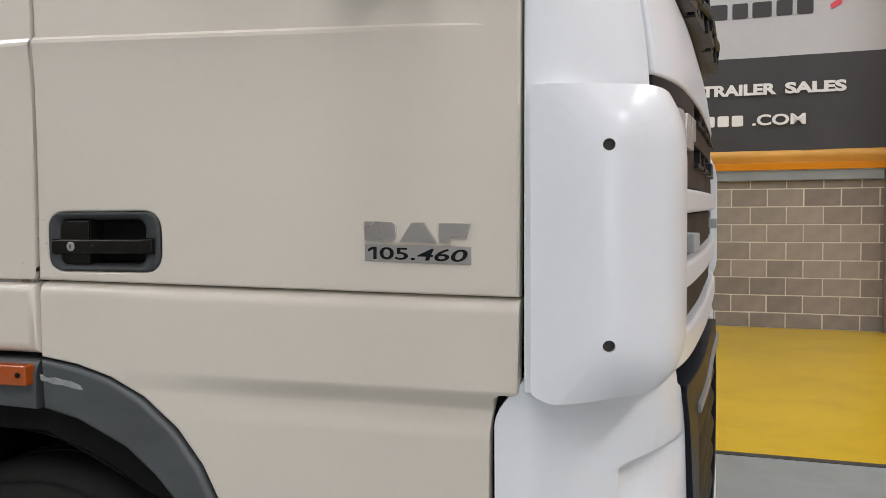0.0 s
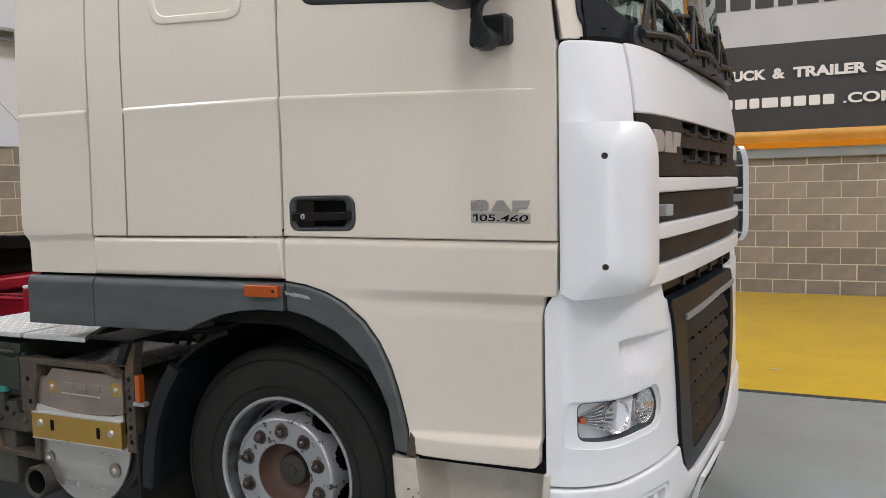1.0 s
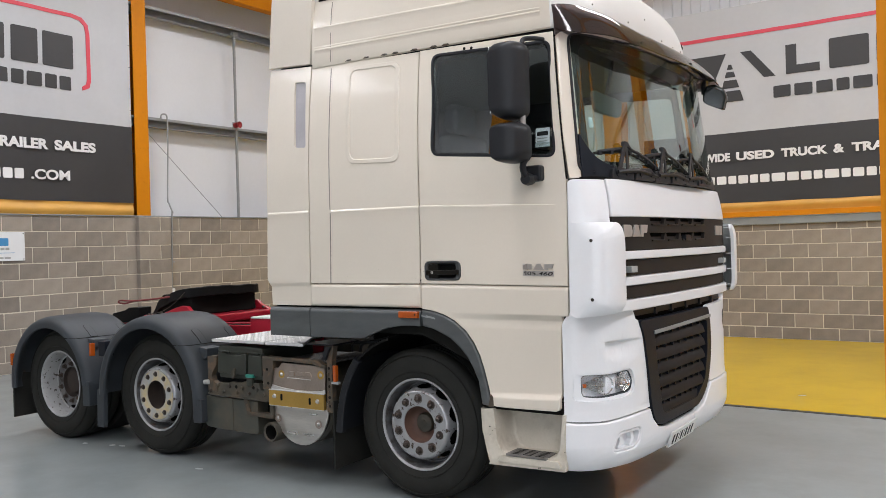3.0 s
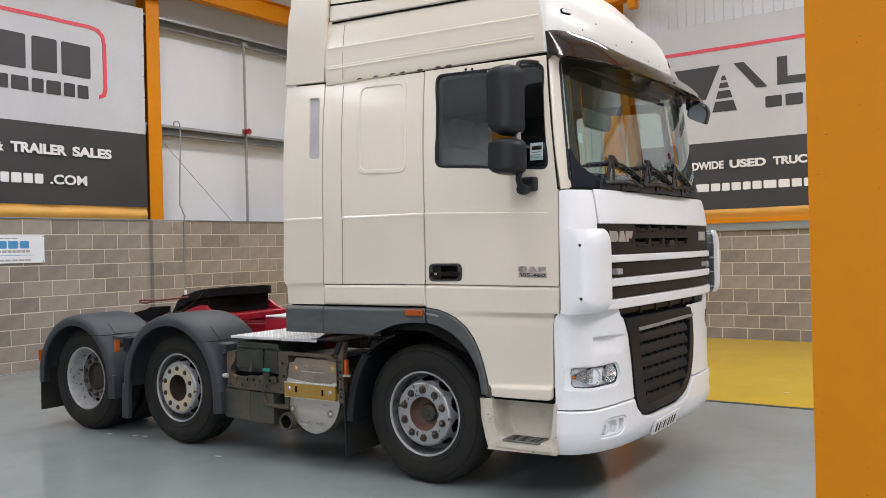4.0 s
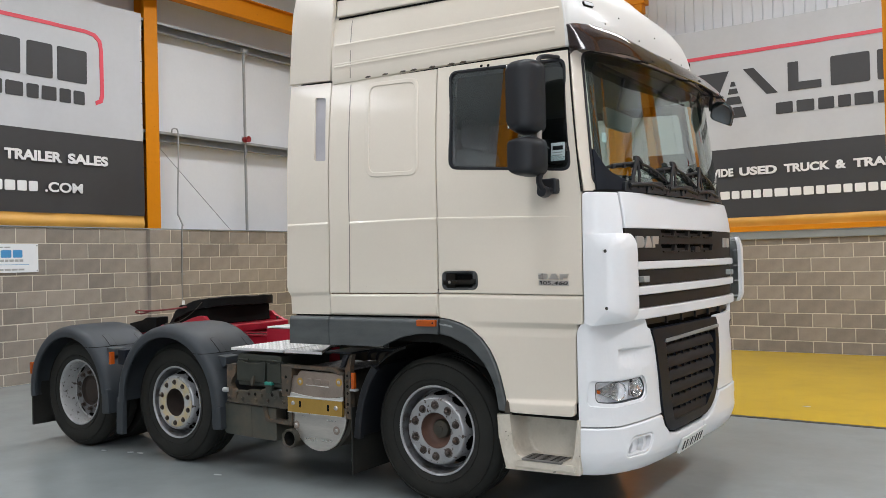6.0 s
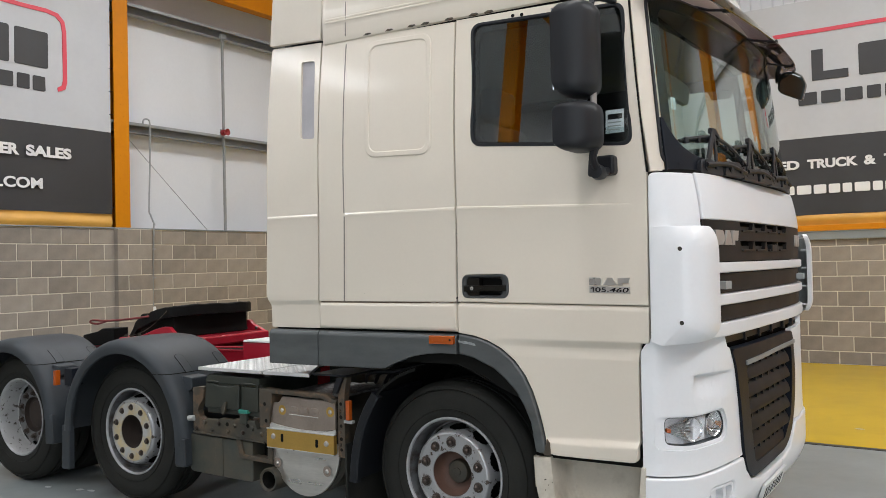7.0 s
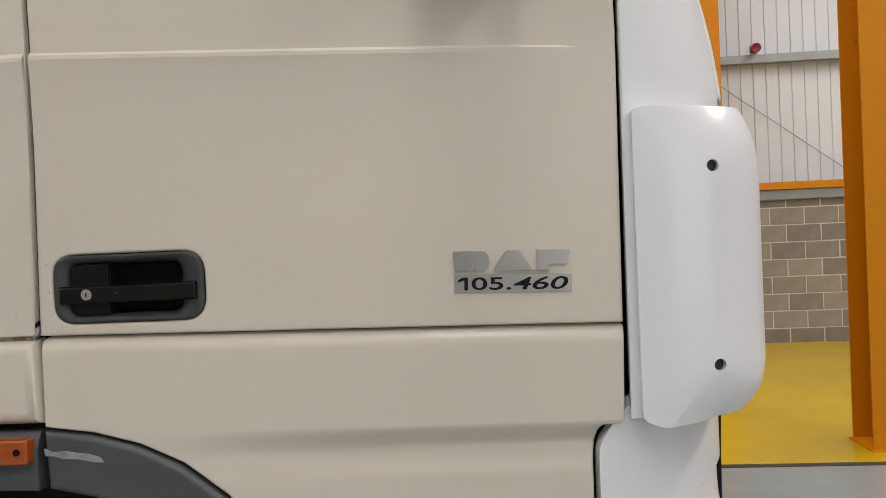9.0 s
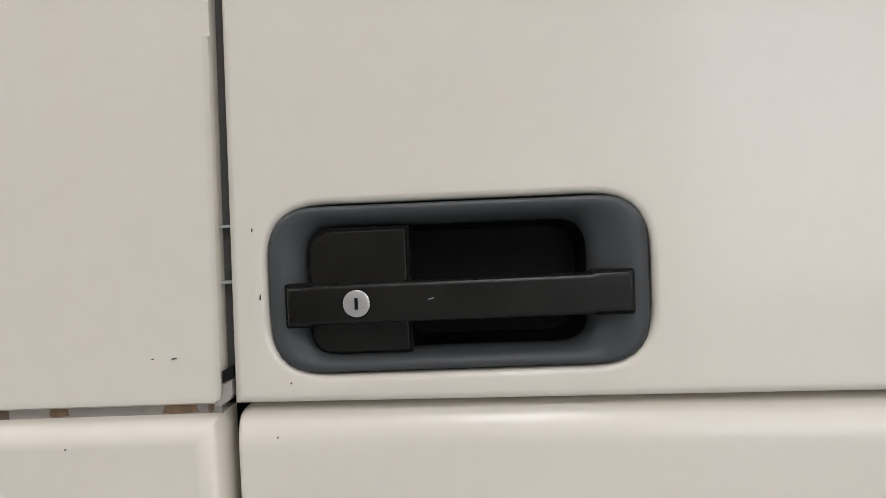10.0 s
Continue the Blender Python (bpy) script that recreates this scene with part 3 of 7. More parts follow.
# ---- banners ----
def banner(heights, inset, label, at):
    """A wall banner, drawn in its own plane: u to the right from its right edge (so negative), v up, face towards -y.
    heights: hem foot, dark field's foot, address, offer, silver field's foot, small name, name, frame line, top."""
    ban = thing("banner", label, "banner", "wall banners", at)
    foot, dark, addr, offer, silver, small, base, line, top = heights
    grow = (line - base) / 0.76

    def sheet(u, d, v):
        wave = 0.012 * math.sin(u * 2.3 + 0.6 * v) * math.sin(v * 1.4) + 0.006 * math.sin(u * 7.1 + 2 * v) + 0.003 * math.sin(u * 13 - 9 * v)
        return (u, d + wave, v)
    cuts = steps(-5.6, 0, 0.1)
    part("silver_field", slab(rect(-5.6, silver, 0, top), (), 0, 0.006, sheet, cuts, steps(silver, top, 0.14), 0), BAN_GREY, ban, "silver grey printed vinyl")
    part("dark_field", slab(rect(-5.6, dark, 0, silver), (), 0, 0.006, sheet, cuts, steps(dark, silver, 0.2), 0), BAN_DARK, ban, "charcoal printed vinyl")
    part("hem", slab(rect(-5.6, foot, 0, dark), (), 0, 0.006, lambda u, d, v: (u, d + 0.02 * math.sin(v * 31) + 0.008 * math.sin(u * 5 + v * 9), v), cuts, steps(foot, dark, 0.03), 0), BAN_TAN, ban, "tan folded hem")

    def mark(name, pts, mat, label=""):
        part(name, slab([(u + inset, v) for u, v in pts], (), -0.012, 0.004, lambda u, d, v: (u, d + sheet(u, 0, v)[1], v), cuts, [], 0), mat, ban, label)
    # the frame line: straight, round the corner, and hooked back at its foot
    k, hook = line, small + 0.05
    path = [(-5.2, k + 0.03), (-0.95, k + 0.03), (-0.78, k), (-0.68, k - 0.10), (-0.65, k - 0.26), (-0.65, hook + 0.14), (-0.68, hook + 0.03), (-0.79, hook - 0.02)]
    inner = [(-5.2, k - 0.03), (-0.95, k - 0.03), (-0.82, k - 0.055), (-0.74, k - 0.13), (-0.715, k - 0.26), (-0.715, hook + 0.16), (-0.735, hook + 0.08), (-0.80, hook + 0.04)]
    mark("frame_line", path + inner[::-1], BAN_RED, "red rounded frame line")
    # the name, as plain blocks of its letters' size
    high = base + 0.47 * grow
    for a, b in ((-2.58, -2.02), (-1.92, -1.52), (-1.44, -0.94)):
        mark("name_block", round_poly([(a, base), (b, base), (b, high), (a, high)], 0.03, 2), BAN_DARK)
    mark("name_block", [(-3.22, base), (-2.72, base), (-2.72, base + 0.13), (-3.06, base + 0.13), (-3.06, high), (-3.22, high)], BAN_DARK)
    mark("name_block", [(-4.70, base - 0.10), (-4.42, base - 0.10), (-4.16, high), (-4.96, high)], BAN_DARK)
    mark("name_block", [(-3.93, high), (-3.76, high), (-3.38, base), (-3.56, base)], BAN_DARK)
    for lo, hi in ((4.02, 4.20), (4.25, 4.38), (4.43, 4.52), (4.56, 4.64)):
        wl, wh = 0.21 * (4.72 - lo) / 0.7, 0.21 * (4.72 - hi) / 0.7
        lo, hi = small + (lo - 4.0) * grow, small + (hi - 4.0) * grow
        mark("road_mark", [(-4.10 - wl, lo), (-4.10 + wl, lo), (-4.10 + wh, hi), (-4.10 - wh, hi)], BAN_DARK)
    u = -3.42
    for w in (0.30, 0.30, 0.27, 0.22, 0.30, 0.22, 0.26, 0.22, 0.22):
        mark("small_name_block", rect(u, small, u + w - 0.035, small + 0.19 * grow, 0.02, 2), BAN_DARK)
        u += w * 1.075
    # what it offers
    for words, a, b in (("WORLDWIDE", -5.19, -4.13), ("USED", -4.03, -3.43), ("TRUCK", -3.32, -2.63), ("&", -2.55, -2.39), ("TRAILER", -2.29, -1.40), ("SALES", -1.30, -0.61)):
        text_mesh(words, 0.142 * grow, b - a, BAN_WHITE, ban, pose(a + inset, -0.022, offer, 90, 0, 0), "lettering", 0.004, bold=0.045)
    u = -4.62
    for w in (0.27, 0.2, 0.17, 0.2, 0.17, 0.19, 0.25, 0.22, 0.2, 0.17, 0.25, 0.17, 0.2, 0.18, 0.18):
        mark("address_block", rect(u, addr, u + 0.95 * w - 0.035, addr + 0.136 * grow, 0.02, 2), BAN_WHITE)
        u += 0.95 * w
    text_mesh(".COM", 0.138 * grow, 0.62, BAN_WHITE, ban, pose(-1.68 + inset, -0.022, addr, 90, 0, 0), "lettering", 0.004, bold=0.03)
    # cable ties along the edge
    for k in range(9):
        part("tie", tube([(-0.03, -0.012, dark + 0.1 + 0.36 * k), (0.05, 0.0, dark + 0.11 + 0.36 * k)], 0.004, 6), BLACK, ban)
    return ban


N_HEIGHTS = (2.075, 2.235, 2.55, 2.93, 3.40, 3.895, 4.25, 5.0, 5.48)
W_HEIGHTS = (2.30, 2.511, 2.829, 3.29, 3.773, 4.242, 4.58, 5.43, 5.95)
banner(N_HEIGHTS, 0.0, "silver and charcoal vinyl banner with a red frame line", pose(3.48, NY - 0.03, 0))
banner(W_HEIGHTS, -0.07, "silver and charcoal vinyl banner beside the conduit wall", pose(WU + 0.02, 4.20, 0, 0, 0, 90))


# ---- the lorry ----
CY = 1.245                       # its middle; the near side lies at y = 0, the front axle at x = 0
truck = thing("tractor_unit", "cream and white three-axle lorry tractor with grey plastic skirts", "truck", base=pose(0, 0, 0))


def tumble(z):
    return 0.0 if z < 1.85 else 0.078 * (z - 1.85) ** 2


TUMBLE_CUTS = [1.85 + 0.15 * k for k in range(8)]


def side(u, d, v):
    return (u, tumble(v) + d, v)


def far_side(u, d, v):
    return (u, 2 * CY - tumble(v) - d, v)


def seam_x(z):
    return 0.1262 + 0.014 * (min(z, 1.91) - 1.43) - 0.029 * max(0, z - 1.91)


def plan(points, swing=0.0):
    """A plan curve from the near side to the middle, mirrored; gives warp(s, d, z) and s for a given y."""
    half = [(p.x, p.y) for p in smooth_line([(*q, 0) for q in points], 8)]
    both = half + [(x, 2 * CY - y) for x, y in reversed(half[:-1])]
    a = np.array(both)
    far = np.clip((a[:, 1] - 0.45) / 1.6, 0, 1)
    a[:, 0] += swing * far * far * (3 - 2 * far)
    s = np.concatenate([[0], np.cumsum(np.hypot(*np.diff(a, axis=0).T))])

    def at(q):
        q = min(max(q, 0.0), s[-1])
        e = 0.012
        x, y = np.interp(q, s, a[:, 0]), np.interp(q, s, a[:, 1])
        lo, hi = max(q - e, 0), min(q + e, s[-1])
        dx, dy = np.interp(hi, s, a[:, 0]) - np.interp(lo, s, a[:, 0]), np.interp(hi, s, a[:, 1]) - np.interp(lo, s, a[:, 1])
        n = math.hypot(dx, dy)
        return x, y, -dy / n, dx / n           # the normal points inwards

    def of_y(y):
        n = len(half)
        return float(np.interp(y, a[:n, 1], s[:n]))

    def bend(u, d, v):
        x, y, nx, ny = at(u)
        return (x + nx * d, y + ny * d, v)
    return bend, of_y, float(s[-1]), at


LOW, low_s, LOW_L, low_at = plan([(1.085, 0.012), (1.15, 0.024), (1.215, 0.062), (1.278, 0.13), (1.333, 0.23), (1.38, 0.36), (1.408, 0.55), (1.424, 0.85), (1.423, CY)], 0.05)
UPP, upp_s, UPP_L, upp_at = plan([(1.143, 0.0), (1.165, 0.0), (1.235, 0.014), (1.30, 0.058), (1.345, 0.135), (1.385, 0.28), (1.408, 0.5), (1.424, 0.85), (1.426, CY)], 0.04)
DEF, def_s, DEF_L, def_at = plan([(1.160, -0.012), (1.24, -0.014), (1.312, -0.002), (1.362, 0.032), (1.386, 0.085), (1.396, 0.15), (1.400, 0.235), (1.42, 0.5), (1.44, CY)], 0.08)
SCR, scr_s, SCR_L, scr_at = plan([(1.13, 0.0), (1.162, 0.014), (1.20, 0.055), (1.25, 0.14), (1.305, 0.30), (1.355, 0.58), (1.382, 0.9), (1.390, CY)], 0.055)


def bumper_bend(u, d, v):
    tuck = 0.075 * max(0, (0.50 - v) / 0.17) ** 2
    return LOW(u, d + tuck, v)


def screen_bend(u, d, v):
    x, y, z = SCR(u, d, v)
    k = (v - 2.02) / 0.88
    return (x - 0.095 * k, CY + (y - CY) * (1 - 0.071 * k), z)


def belt(name, x0, z0, x1, z1, parent, base=0.0006, warp=side, high=0.0075, reach=1.0):
    """A pressed crease: the sheet swells towards a sharp line and falls back over it."""
    rows = []
    for k in range(13):
        f = k / 12
        x, z = x0 + (x1 - x0) * f, z0 + (z1 - z0) * f
        h = high * (min(1, (1 - f) / 0.16) if parent is door else 1)
        rows.append([warp(x, 0.004 if q == 6 else base - h * d, z + dz * (reach if dz < -0.01 else 1)) for q, (dz, d) in enumerate(((-0.22, 0.04), (-0.12, 0.12), (-0.05, 0.4), (-0.018, 0.75), (-0.004, 1.0), (0.003, 0.88), (0.012, 0)))])
    part(name, loft(rows), CREAM, parent, "", 12)


door = new("door")
door.parent = truck
tagged(door, "cream cab door with a black recessed handle")

# -- sides: sleeper, rear fairing, door. The far side is the same without its small parts.
for warp, near in ((side, True), (far_side, False)):
    # inner skin that closes the gaps between the panels
    win = round_poly([(0.25, 2.25), (1.05, 2.18), (1.00, 2.80), (0.23, 2.83)], 0.05)
    part("inner_skin", slab([(-1.16, 1.10), (0.1, 1.10), (0.45, 0.95), (0.68, 0.72), (1.09, 0.72), (1.13, 1.3), (1.13, 2.0), (1.04, 2.88), (-0.80, 2.92), (-1.16, 2.93)], [win], 0.044, 0.06, warp, (), TUMBLE_CUTS, 0), VOID, truck, "black inner body behind the panel gaps")
    # rear side fairing with its upright slot
    slot = round_poly([(-0.936, 2.377), (-0.829, 2.368), (-0.858, 2.835), (-0.964, 2.845)], 0.02)
    part("rear_fairing", slab(round_poly([(-1.208, 1.465), (-1.184, 1.40), (-1.180, 1.272), (-0.811, 1.272), (-0.806, 1.44), (-0.795, 1.92), (-0.820, 2.942), (-1.213, 2.962), (-1.192, 1.93)], [0.01, 0.02, 0.006, 0.006, 0, 0, 0.006, 0.012, 0]), [slot] if near else [],
              0.004, 0.034, lambda u, d, v: warp(u, d + 0.016 * min(max((1.432 - v) / 0.03, 0), 1), v), (), [1.402, 1.412, 1.422, 1.432, *TUMBLE_CUTS], 0.006), CREAM, truck, "cream rear side fairing with an upright slot")
    if near:
        part("slot_inset", slab(round_poly([(-0.946, 2.367), (-0.820, 2.358), (-0.848, 2.845), (-0.974, 2.855)], 0.02), (), 0.020, 0.0275, side, (), (2.5, 2.65), 0), LILAC, truck, "pale inset of the slot")
    # sleeper wall with its raised field
    part("sleeper_panel", slab([(-0.799, 1.4265), (seam_x(1.43) - 0.0045, 1.4265), (seam_x(1.905) - 0.0045, 1.905), (seam_x(2.90) - 0.0045, 2.906), (-0.812, 2.934), (-0.788, 1.92)], (), 0.003, 0.03, warp, (), TUMBLE_CUTS, 0.006), CREAM, truck)
    part("sleeper_sill", slab([(-0.804, 1.272), (0.1225, 1.272), (0.1225, 1.4222), (-0.801, 1.4222)], (), 0.0, 0.034, warp, (), (), 0.024, 6), CREAM, truck)
    if near:
        # embossed field: a thin raised frame
        part("embossed_field", slab(round_poly([(-0.455, 2.222), (-0.020, 2.205), (-0.043, 2.872), (-0.481, 2.888)], 0.075, 7), [round_poly([(-0.428, 2.252), (-0.048, 2.238), (-0.071, 2.843), (-0.453, 2.857)], 0.06, 7)], -0.0030, 0.006, side, (), (2.3, 2.45, 2.6, 2.75), 0.006, 4), CREAM, truck)
        belt("belt_crease", -0.595, 1.912, 0.1255, 1.908, truck, 0.0036)
        belt("belt_crease", -1.185, 1.918, -0.80, 1.916, truck, 0.0046)
        part("panel_groove", slab([(-0.6165, 1.429), (-0.6095, 1.429), (-0.5985, 1.905), (-0.6055, 1.905)], (), 0.0012, 0.004, side, (), (), 0), GROOVE, truck)
        part("panel_groove", slab([(-0.6075, 1.923), (-0.6005, 1.923), (-0.6265, 2.90), (-0.6335, 2.90)], (), 0.0018, 0.004, side, (), (2.1, 2.3, 2.5, 2.7), 0), GROOVE, truck)

# -- door: upper leaf with the window, lower leaf over the step
DOOR_Z = 1.427
win = round_poly([(0.234, 2.232), (1.072, 2.157), (1.022, 2.828), (0.213, 2.861)], 0.055, 7)
# the handle's opening in the leaf
HX0, HX1, HZ0, HZ1 = 0.1585, 0.4270, 1.4465, 1.566
grip_hole = rect(HX0, HZ0, HX1, HZ1, 0.042, 7)


part("door_leaf", slab([(seam_x(1.43) + 0.0045, DOOR_Z + 0.0005), (1.136, DOOR_Z - 0.0125), (1.142, 1.905), (1.140, 2.02), (1.046, 2.884), (seam_x(2.90) + 0.0045, 2.910), (seam_x(1.91) + 0.0045, 1.905)], [win, grip_hole], 0.0, 0.03, side, (), TUMBLE_CUTS, 0.006, 3), CREAM, door)
belt("belt_crease", seam_x(1.9) + 0.005, 1.910, 1.09, 1.874, door)
part("window_seal", slab(round_poly([(0.224, 2.222), (1.083, 2.146), (1.033, 2.838), (0.203, 2.872)], 0.062, 7), [round_poly([(0.241, 2.238), (1.066, 2.164), (1.016, 2.821), (0.220, 2.855)], 0.05, 7)], -0.003, 0.022, side, (), (), 0.003), BLACK, door, "black rubber window seal")
pane = part("window_pane", slab(round_poly([(0.244, 2.241), (1.063, 2.167), (1.013, 2.818), (0.223, 2.852)], 0.05, 6), (), 0.010, 0.015, side, (), (), 0), GLASS_DARK, door, "tinted window pane")
pane.visible_shadow = False


def lower_bend(u, d, v):
    f = min(max((u - 0.22) / 0.75, 0), 1)
    f = f * f * (3 - 2 * f)
    t = min(max((1.252 - v) / 0.045, 0), 1)
    b = min(max((0.775 + 0.045 * (u - 0.6) - v) / 0.03, 0), 1)
    t, b = t * t * (3 - 2 * t), b * b * (3 - 2 * b)
    o = min(max((1.222 - v) / 0.07, 0), 1)
    o = o * o * (3 - 2 * o)
    r = min(max((0.03 - (DOOR_Z - 0.002 - 0.0132 * (u - 0.13) - v)) / 0.03, 0), 1)
    d += 0.021 * (1 - math.sqrt(1 - 0.985 * r * r))
    return side(u, d + 0.032 * f * t * (1 - 0.45 * o) * (1 - 0.8 * b) - 0.017 * b * min(max((u - 0.56) / 0.25, 0), 1), v)


arch_out = [(0.622, 0.70), (0.612, 0.74), (0.595, 0.82), (0.572, 0.91), (0.545, 0.99), (0.505, 1.07), (0.45, 1.14), (0.375, 1.198), (0.30, 1.234), (0.22, 1.256), (0.135, 1.266)]
part("lower_leaf", slab(round_poly([(0.1315, 1.268), (0.1315, DOOR_Z - 0.002), (1.137, DOOR_Z - 0.0148), (1.132, 1.243), (1.090, 1.242), (1.079, 1.19), (1.072, 0.700), (0.66, 0.694), (0.63, 0.70)], [0, 0.012, 0.006, 0.01, 0.014, 0.03, 0.03, 0.02, 0])[:-1] + arch_out[:-1], (), 0.0, 0.034, lower_bend, steps(0.2, 1.1, 0.075), [1.422, 1.418, 1.414, 1.41, 1.406, 1.402, 1.398, 1.394, 1.39, 1.386, 1.38, 1.252, 1.245, 1.237, 1.229, 1.221, 1.213, 1.207, 1.195, 1.185, 1.175, 1.165, 1.155, 0.82, 0.81, 0.80, 0.79, 0.785, 0.78, 0.775, 0.77, 0.765, 0.76, 0.755, 0.75, 0.74], 0.005, 3), CREAM, door, "cream lower door leaf with a soft crease")

# recessed handle
def ring(k, d, inset=0.0):
    """The outline between the surround's rim (k = 0) and its mouth (k = 1), at depth d."""
    return [(u, d, v) for u, v in rect(HX0 + 0.001 + 0.028 * k + inset, HZ0 + 0.001 + 0.015 * k + inset, HX1 - 0.001 - 0.042 * k - inset, HZ1 - 0.001 - 0.0155 * k - inset, 0.034 - 0.012 * k, 7)]


part("handle_surround", loft([ring(0, 0.02), ring(0, 0.003), ring(0.06, -0.0005), ring(0.2, -0.002), ring(0.45, -0.001), ring(0.75, 0.004), ring(0.92, 0.009), ring(1.0, 0.016)], True), HANDLE_GREY, door, "blue-grey plastic handle surround", 50)
bowl = [ring(1.0, 0.0155), ring(1.0, 0.03, 0.001), ring(1.0, 0.047, 0.006), ring(1.0, 0.056, 0.016)]
b = loft(bowl, True)
b.verts.ensure_lookup_table()
b.faces.new([b.verts[-len(bowl[0]) + i] for i in range(len(bowl[0]))])
part("handle_bowl", b, HANDLE_BLACK, door, "", 60)
part("latch_gap", slab(round_poly([(0.187, 1.4595), (0.2595, 1.4595), (0.2595, 1.5495), (0.187, 1.5495)], [0.018, 0.002, 0.002, 0.018]), (), 0.006, 0.04, side, (), (), 0), VOID, door)
part("handle_latch", slab(round_poly([(0.1890, 1.4615), (0.2575, 1.4615), (0.2575, 1.5472), (0.1890, 1.5472)], [0.018, 0.002, 0.002, 0.018]), (), 0.0015, 0.03, side, (), (), 0.003, 3), HANDLE_BLACK, door, "black latch plate")
for x0, x1, z0, z1 in ((0.1715, 0.194, 1.4805, 1.5115), (0.385, 0.4145, 1.4820, 1.5135)):
    part("handle_notch", slab(rect(x0, z0, x1, z1, 0.002, 2), (), -0.0034, 0.01, side, (), (), 0), VOID, door)
part("door_handle", slab([(0.1735, 1.4825), (0.188, 1.4815), (0.190, 1.4825), (0.385, 1.4830), (0.3875, 1.4842), (0.413, 1.4845), (0.413, 1.5120), (0.3875, 1.5116), (0.385, 1.5107), (0.190, 1.5100), (0.188, 1.5092), (0.1735, 1.5090)], (), -0.0095, 0.014, side, (), (), 0.0032, 3), HANDLE_BLACK, door, "black pull bar of the handle")
part("lock", lathe([(0, -0.0115), (0.0082, -0.0115), (0.0094, -0.0108), (0.0094, 0.0)], 28, (0.2225, 0.0, 1.4968), "y"), CHROME, door, "small chrome door lock")
part("lock_ring", lathe([(0.0094, -0.0098), (0.0103, -0.0098), (0.0103, 0.0)], 28, (0.2225, 0.0, 1.4968), "y"), VOID, door)
part("keyhole", box(0.2214, 0.2236, -0.0121, -0.0110, 1.4928, 1.5008, 0), VOID, door)
part("bar_scratch", slab([(0.272, 1.4975), (0.276, 1.4985), (0.2762, 1.4992), (0.272, 1.4982)], (), -0.0099, -0.009, side, (), (), 0), WORN, door)
# what shows in the gaps: sealer, rust, dirt
part("gap_paint", slab([(0.112, 1.43), (0.14, 1.43), (0.147, 1.91), (0.119, 2.86), (0.090, 2.86), (0.118, 1.91)], (), 0.018, 0.0275, side, (), TUMBLE_CUTS, 0), GAPGREY, truck, "grey paint inside the door gap")
part("seam_sealer", slab(rect(-0.04, 1.412, 0.118, 1.434), (), 0.0125, 0.025, side, (), (), 0), SEALER, truck, "aged sealer in the panel gap")
part("seam_sealer", slab(rect(-0.79, 1.412, -0.04, 1.434), (), 0.0125, 0.025, side, (), (), 0), DARK_SEALER, truck, "stained sealer in the panel gap")
for x, w in ((-0.010, 0.015), (0.074, 0.027), (0.108, 0.004)):
    part("gap_rust", slab([(x, 1.4205), (x + w * 0.3, 1.4195), (x + w, 1.4205), (x + w * 0.92, 1.4235), (x + w * 0.99, 1.4265), (x + w * 0.6, 1.4272), (x + w * 0.35, 1.426), (x + w * 0.1, 1.4268)], (), 0.0117, 0.02, side, (), (), 0), GAP_RUST, truck, "rust in the panel gap")
part("seam_dirt", slab([(0.1165, 1.4262), (0.1205, 1.4262), (0.127, 1.4305), (0.1295, 1.4345), (0.1295, 1.445), (0.1235, 1.4415), (0.1215, 1.4315), (0.1165, 1.4290)], (), 0.001, 0.01, side, (), (), 0), SEALER, truck, "dirt at the crossing of the gaps")
part("seam_dirt", slab([(0.122, 1.442), (0.130, 1.447), (0.130, 1.455), (0.1225, 1.451)], (), 0.003, 0.01, side, (), (), 0), VOID, truck)
for x, z, w, h in ((0.086, 1.4605, 0.004, 0.0011), (0.0715, 1.4608, 0.002, 0.0008), (-0.21, 1.52, 0.003, 0.001), (-0.47, 1.47, 0.004, 0.001), (0.006, 1.398, 0.0014, 0.0014), (0.16, 1.402, 0.0012, 0.0012)):
    part("paint_chip", slab([(x, z), (x + w, z + h * 0.3), (x + w, z + h * 1.2), (x + w * 0.3, z + h)], (), -0.0005 if z < 1.43 else 0.0024, 0.004, side, (), (), 0), GRIME, truck, "dark paint chip")
for x, z, w, h in ((0.1525, 1.5005, 0.0011, 0.0045), (0.149, 1.549, 0.001, 0.0032), (0.1715, 1.4405, 0.0014, 0.0014), (0.30, 1.885, 0.006, 0.001), (0.33, 1.86, 0.001, 0.003)):
    part("paint_chip", slab([(x, z), (x + w, z + h * 0.2), (x + w * 0.8, z + h), (x + w * 0.2, z + h * 0.8)], (), -0.0006, 0.004, side, (), (), 0), GRIME, door, "dark paint chip")
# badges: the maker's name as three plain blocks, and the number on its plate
for a, pts in ((0, None), (1, None), (2, None)):
    u = 0.857 + 0.069 * a
    shape = [round_poly([(u, 0), (u + 0.06, 0), (u + 0.06, 0.035), (u, 0.035)], [0.002, 0.014, 0.014, 0.002]),
             [(u - 0.003, 0), (u + 0.066, 0), (u + 0.043, 0.035), (u + 0.020, 0.035)],
             [(u + 0.001, 0), (u + 0.022, 0), (u + 0.022, 0.010), (u + 0.05, 0.010), (u + 0.058, 0.035), (u + 0.001, 0.035)]][a]
    shape = [(p, q + 1.5105 - 0.024 * (p - 0.857)) for p, q in shape]
    part("badge_block", slab(shape, (), -0.0065, 0.002, side, (), (), 0.0015, 2), BADGE, door, "satin metal badge shape")
